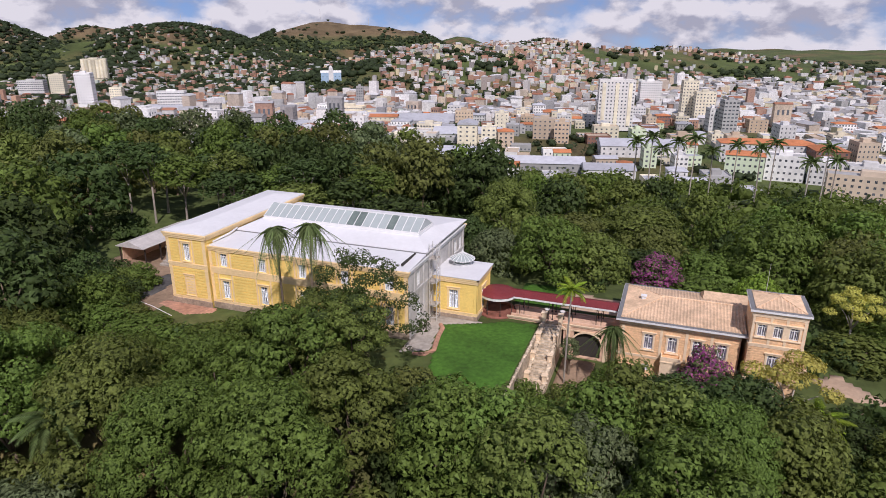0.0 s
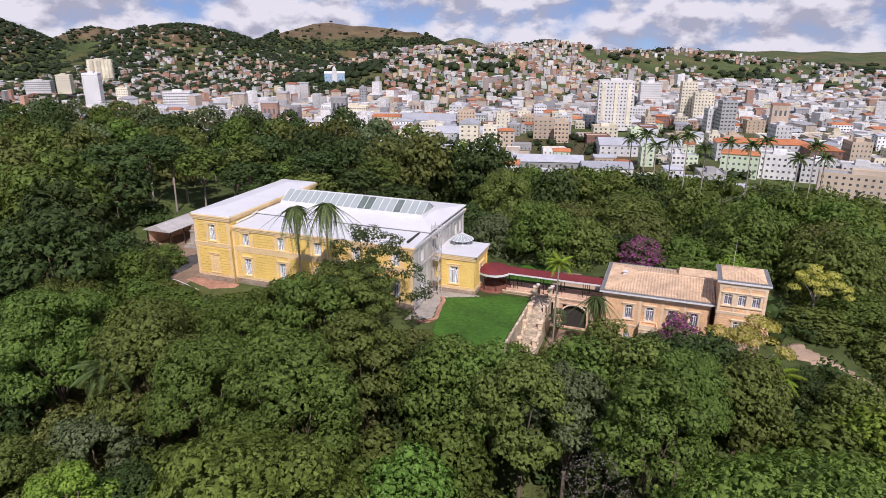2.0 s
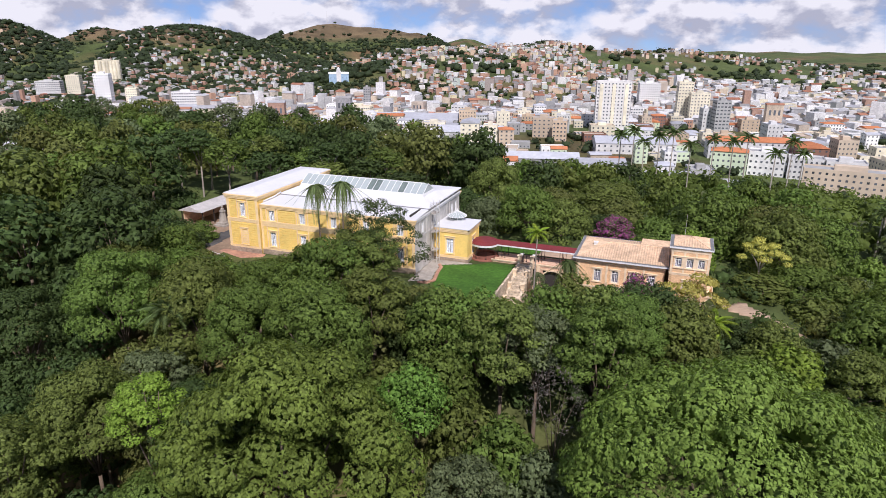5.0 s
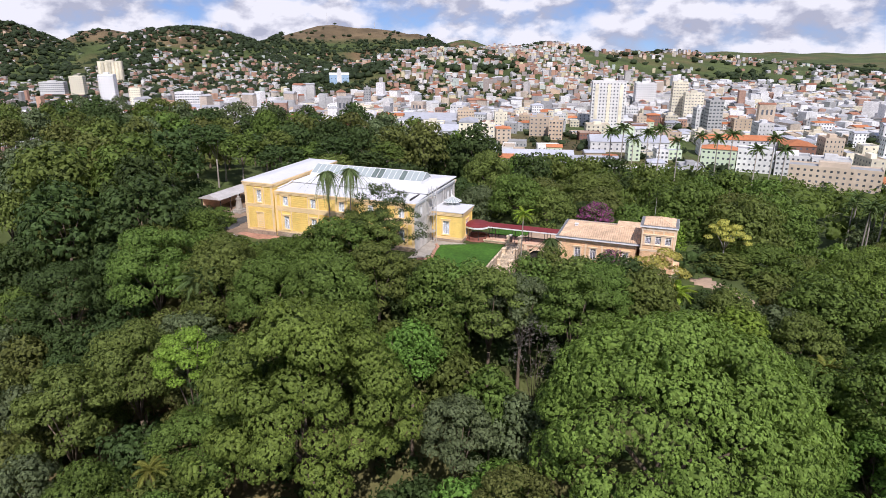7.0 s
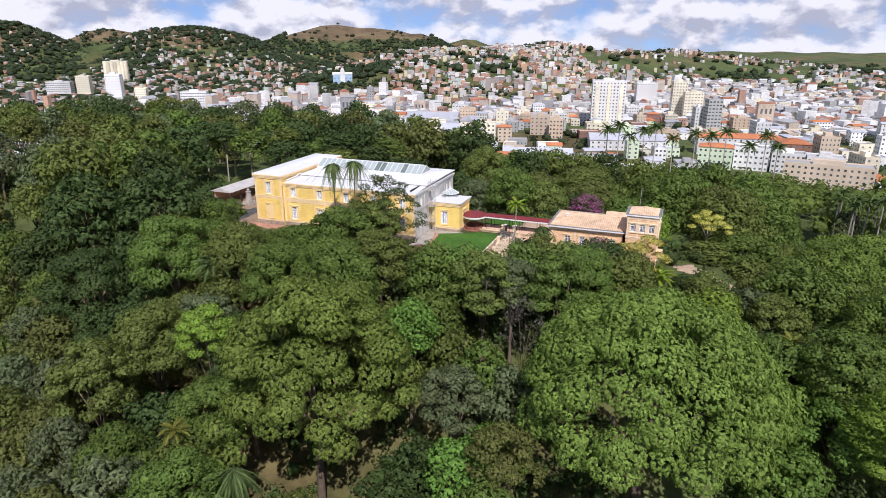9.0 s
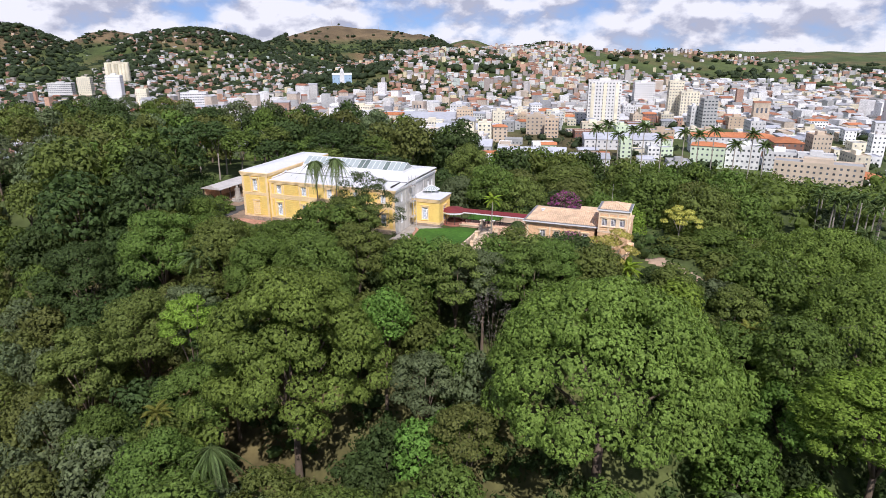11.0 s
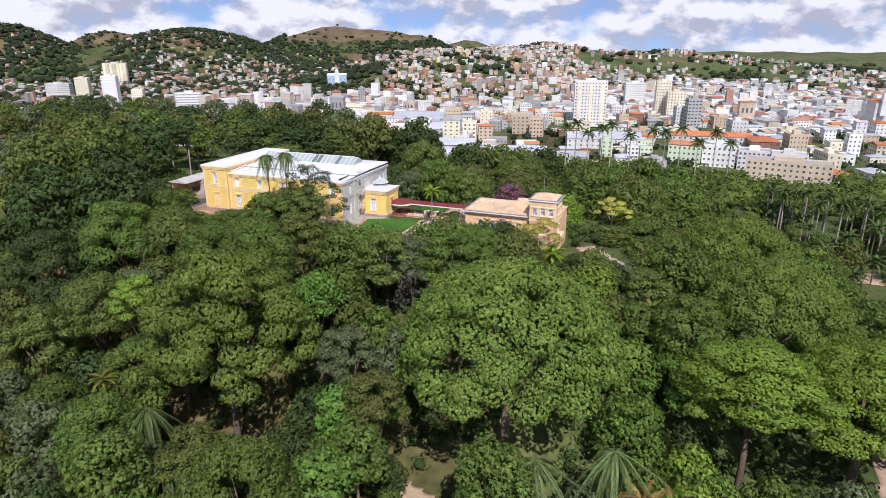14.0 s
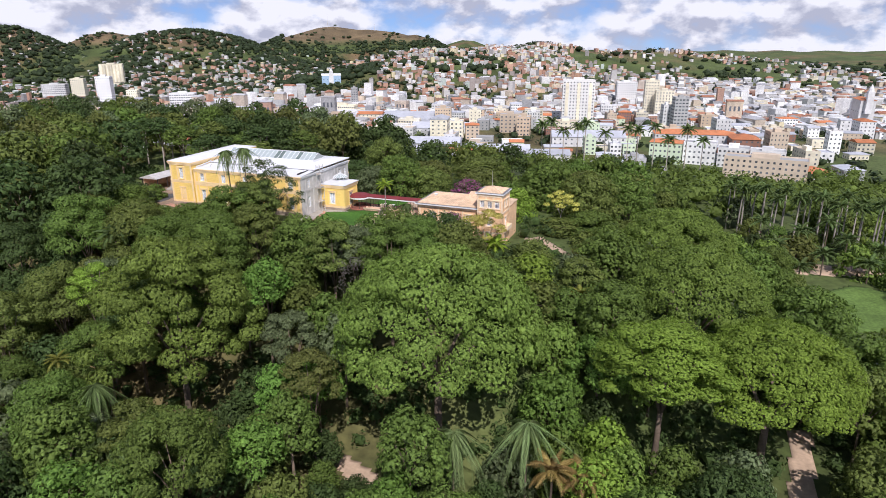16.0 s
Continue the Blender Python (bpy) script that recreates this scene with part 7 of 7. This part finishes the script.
bv = iv[None] * rng.uniform(0.5, 1.1, (n, len(iv), 1)) * S[:, None, None] * np.array([1.3, 1.3, 0.8]) + np.stack([X, Y, Z + S * 0.55], 1)[:, None]
V = [bv.reshape(-1, 3)]
F = [(jf[None] + len(iv) * np.arange(n)[:, None, None]).reshape(-1, 3)]
base = n * len(iv)
dirs = rng.normal(size=(n, 9, 3))
dirs /= np.linalg.norm(dirs, axis=2, keepdims=True)
dirs[:, :, 2] = np.abs(dirs[:, :, 2]) * 1.0 - 0.1
pos = dirs * S[:, None, None] * np.array([1.35, 1.35, 0.85]) + np.stack([X, Y, Z + S * 0.55], 1)[:, None]
v, f = leaf_quads(rng, pos.reshape(-1, 3), dirs.reshape(-1, 3) + rng.normal(0, 0.3, (n * 9, 3)), 2.8, 0.0, 0.8)
V.append(v)
F.append(f + base)
# leaf green set deeper, with the western hills' cloud shade in its colour
far_leaf = fill_mesh("far_trees", np.concatenate(V), [np.concatenate(F)], foliage("far_leaf_shaded_green", (0.046, 0.068, 0.030)), True)
tagged(new("far_trees", far_leaf), "dark green tree clumps in the town and on the hills", "trees", kind="stuff")

# masts on the hills
for x, y, h in ((-1372, 2376, 42), (-1198, 2470, 26), (-1381, 1573, 30), (-1300, 1610, 24)):
    mast = thing("radio_mast", (x, y, ground_at(x, y)), "thin radio mast on a hilltop", "mast", "radio masts")
    part("mast_tube", Shape().tube([(0, 0, -2), (0, 0, h)], [0.9, 0.35], 5), M_POLE, mast)

# ---------------------------------------------------------------- by the forecourt
shed = thing("shed", (-29.0, 11.0, 0), "long low open shed with a pale sheet roof", "shed")
part("roof", Shape().add([(-0.4, -0.6, 3.5), (6.2, -0.6, 3.5), (6.2, 15.4, 3.5), (-0.4, 15.4, 3.5), (2.9, -0.6, 4.5), (2.9, 15.4, 4.5), (-0.4, -0.6, 3.38), (6.2, -0.6, 3.38), (6.2, 15.4, 3.38), (-0.4, 15.4, 3.38)],
     [(0, 4, 5, 3), (1, 2, 5, 4), (6, 9, 8, 7), (0, 6, 7, 1), (2, 8, 9, 3), (0, 1, 4), (2, 3, 5), (1, 7, 8, 2), (3, 9, 6, 0)]), material("pale_cement_sheet", (0.56, 0.53, 0.50), 0.85, 0, (0.08, 2), (0.15, 0.4)), shed, "pale weathered sheet roof")
for y in (0, 3.7, 7.4, 11.1, 14.8):
    for x in (0, 5.8):
        part("post", Shape().box(x - 0.1, y - 0.1, -0.2, x + 0.1, y + 0.1, 3.4), M_IRON, shed)
part("back_wall", Shape().box(0.2, 0.2, 0, 0.4, 14.6, 3.3), M_TERRACE, shed, "dark reddish back wall")
part("end_wall", Shape().box(4.4, 14.8, 0, 11.5, 15.0, 3.0), M_WHITE, shed, "white plastered end wall")
monument = solid("monument", Shape().chamfer(-1.5, -1.5, 0, 1.5, 1.5, 0.45, 0.05).chamfer(-1.1, -1.1, 0.45, 1.1, 1.1, 0.9, 0.05).ring(0, 0, [(0.95, 0.9), (0.6, 3.2), (0.75, 3.25), (0.75, 3.45), (0.35, 3.5), (0.42, 3.9), (0.2, 4.1), (0.26, 4.35), (0.05, 4.55)], 8), M_CONCRETE, "grey stone monument on a stepped pedestal", "monument")
monument.matrix_basis = pose(-19.8, 13.6, 0)
kerb = solid("forecourt_kerb", Shape().tube([(-12.5, -2.0, 0.15), (-9.0, -2.8, 0.15), (-3.5, -4.6, 0.1)], [0.06, 0.06, 0.06], 6), M_WHITE, "pale kerb rail along the forecourt", "kerb")
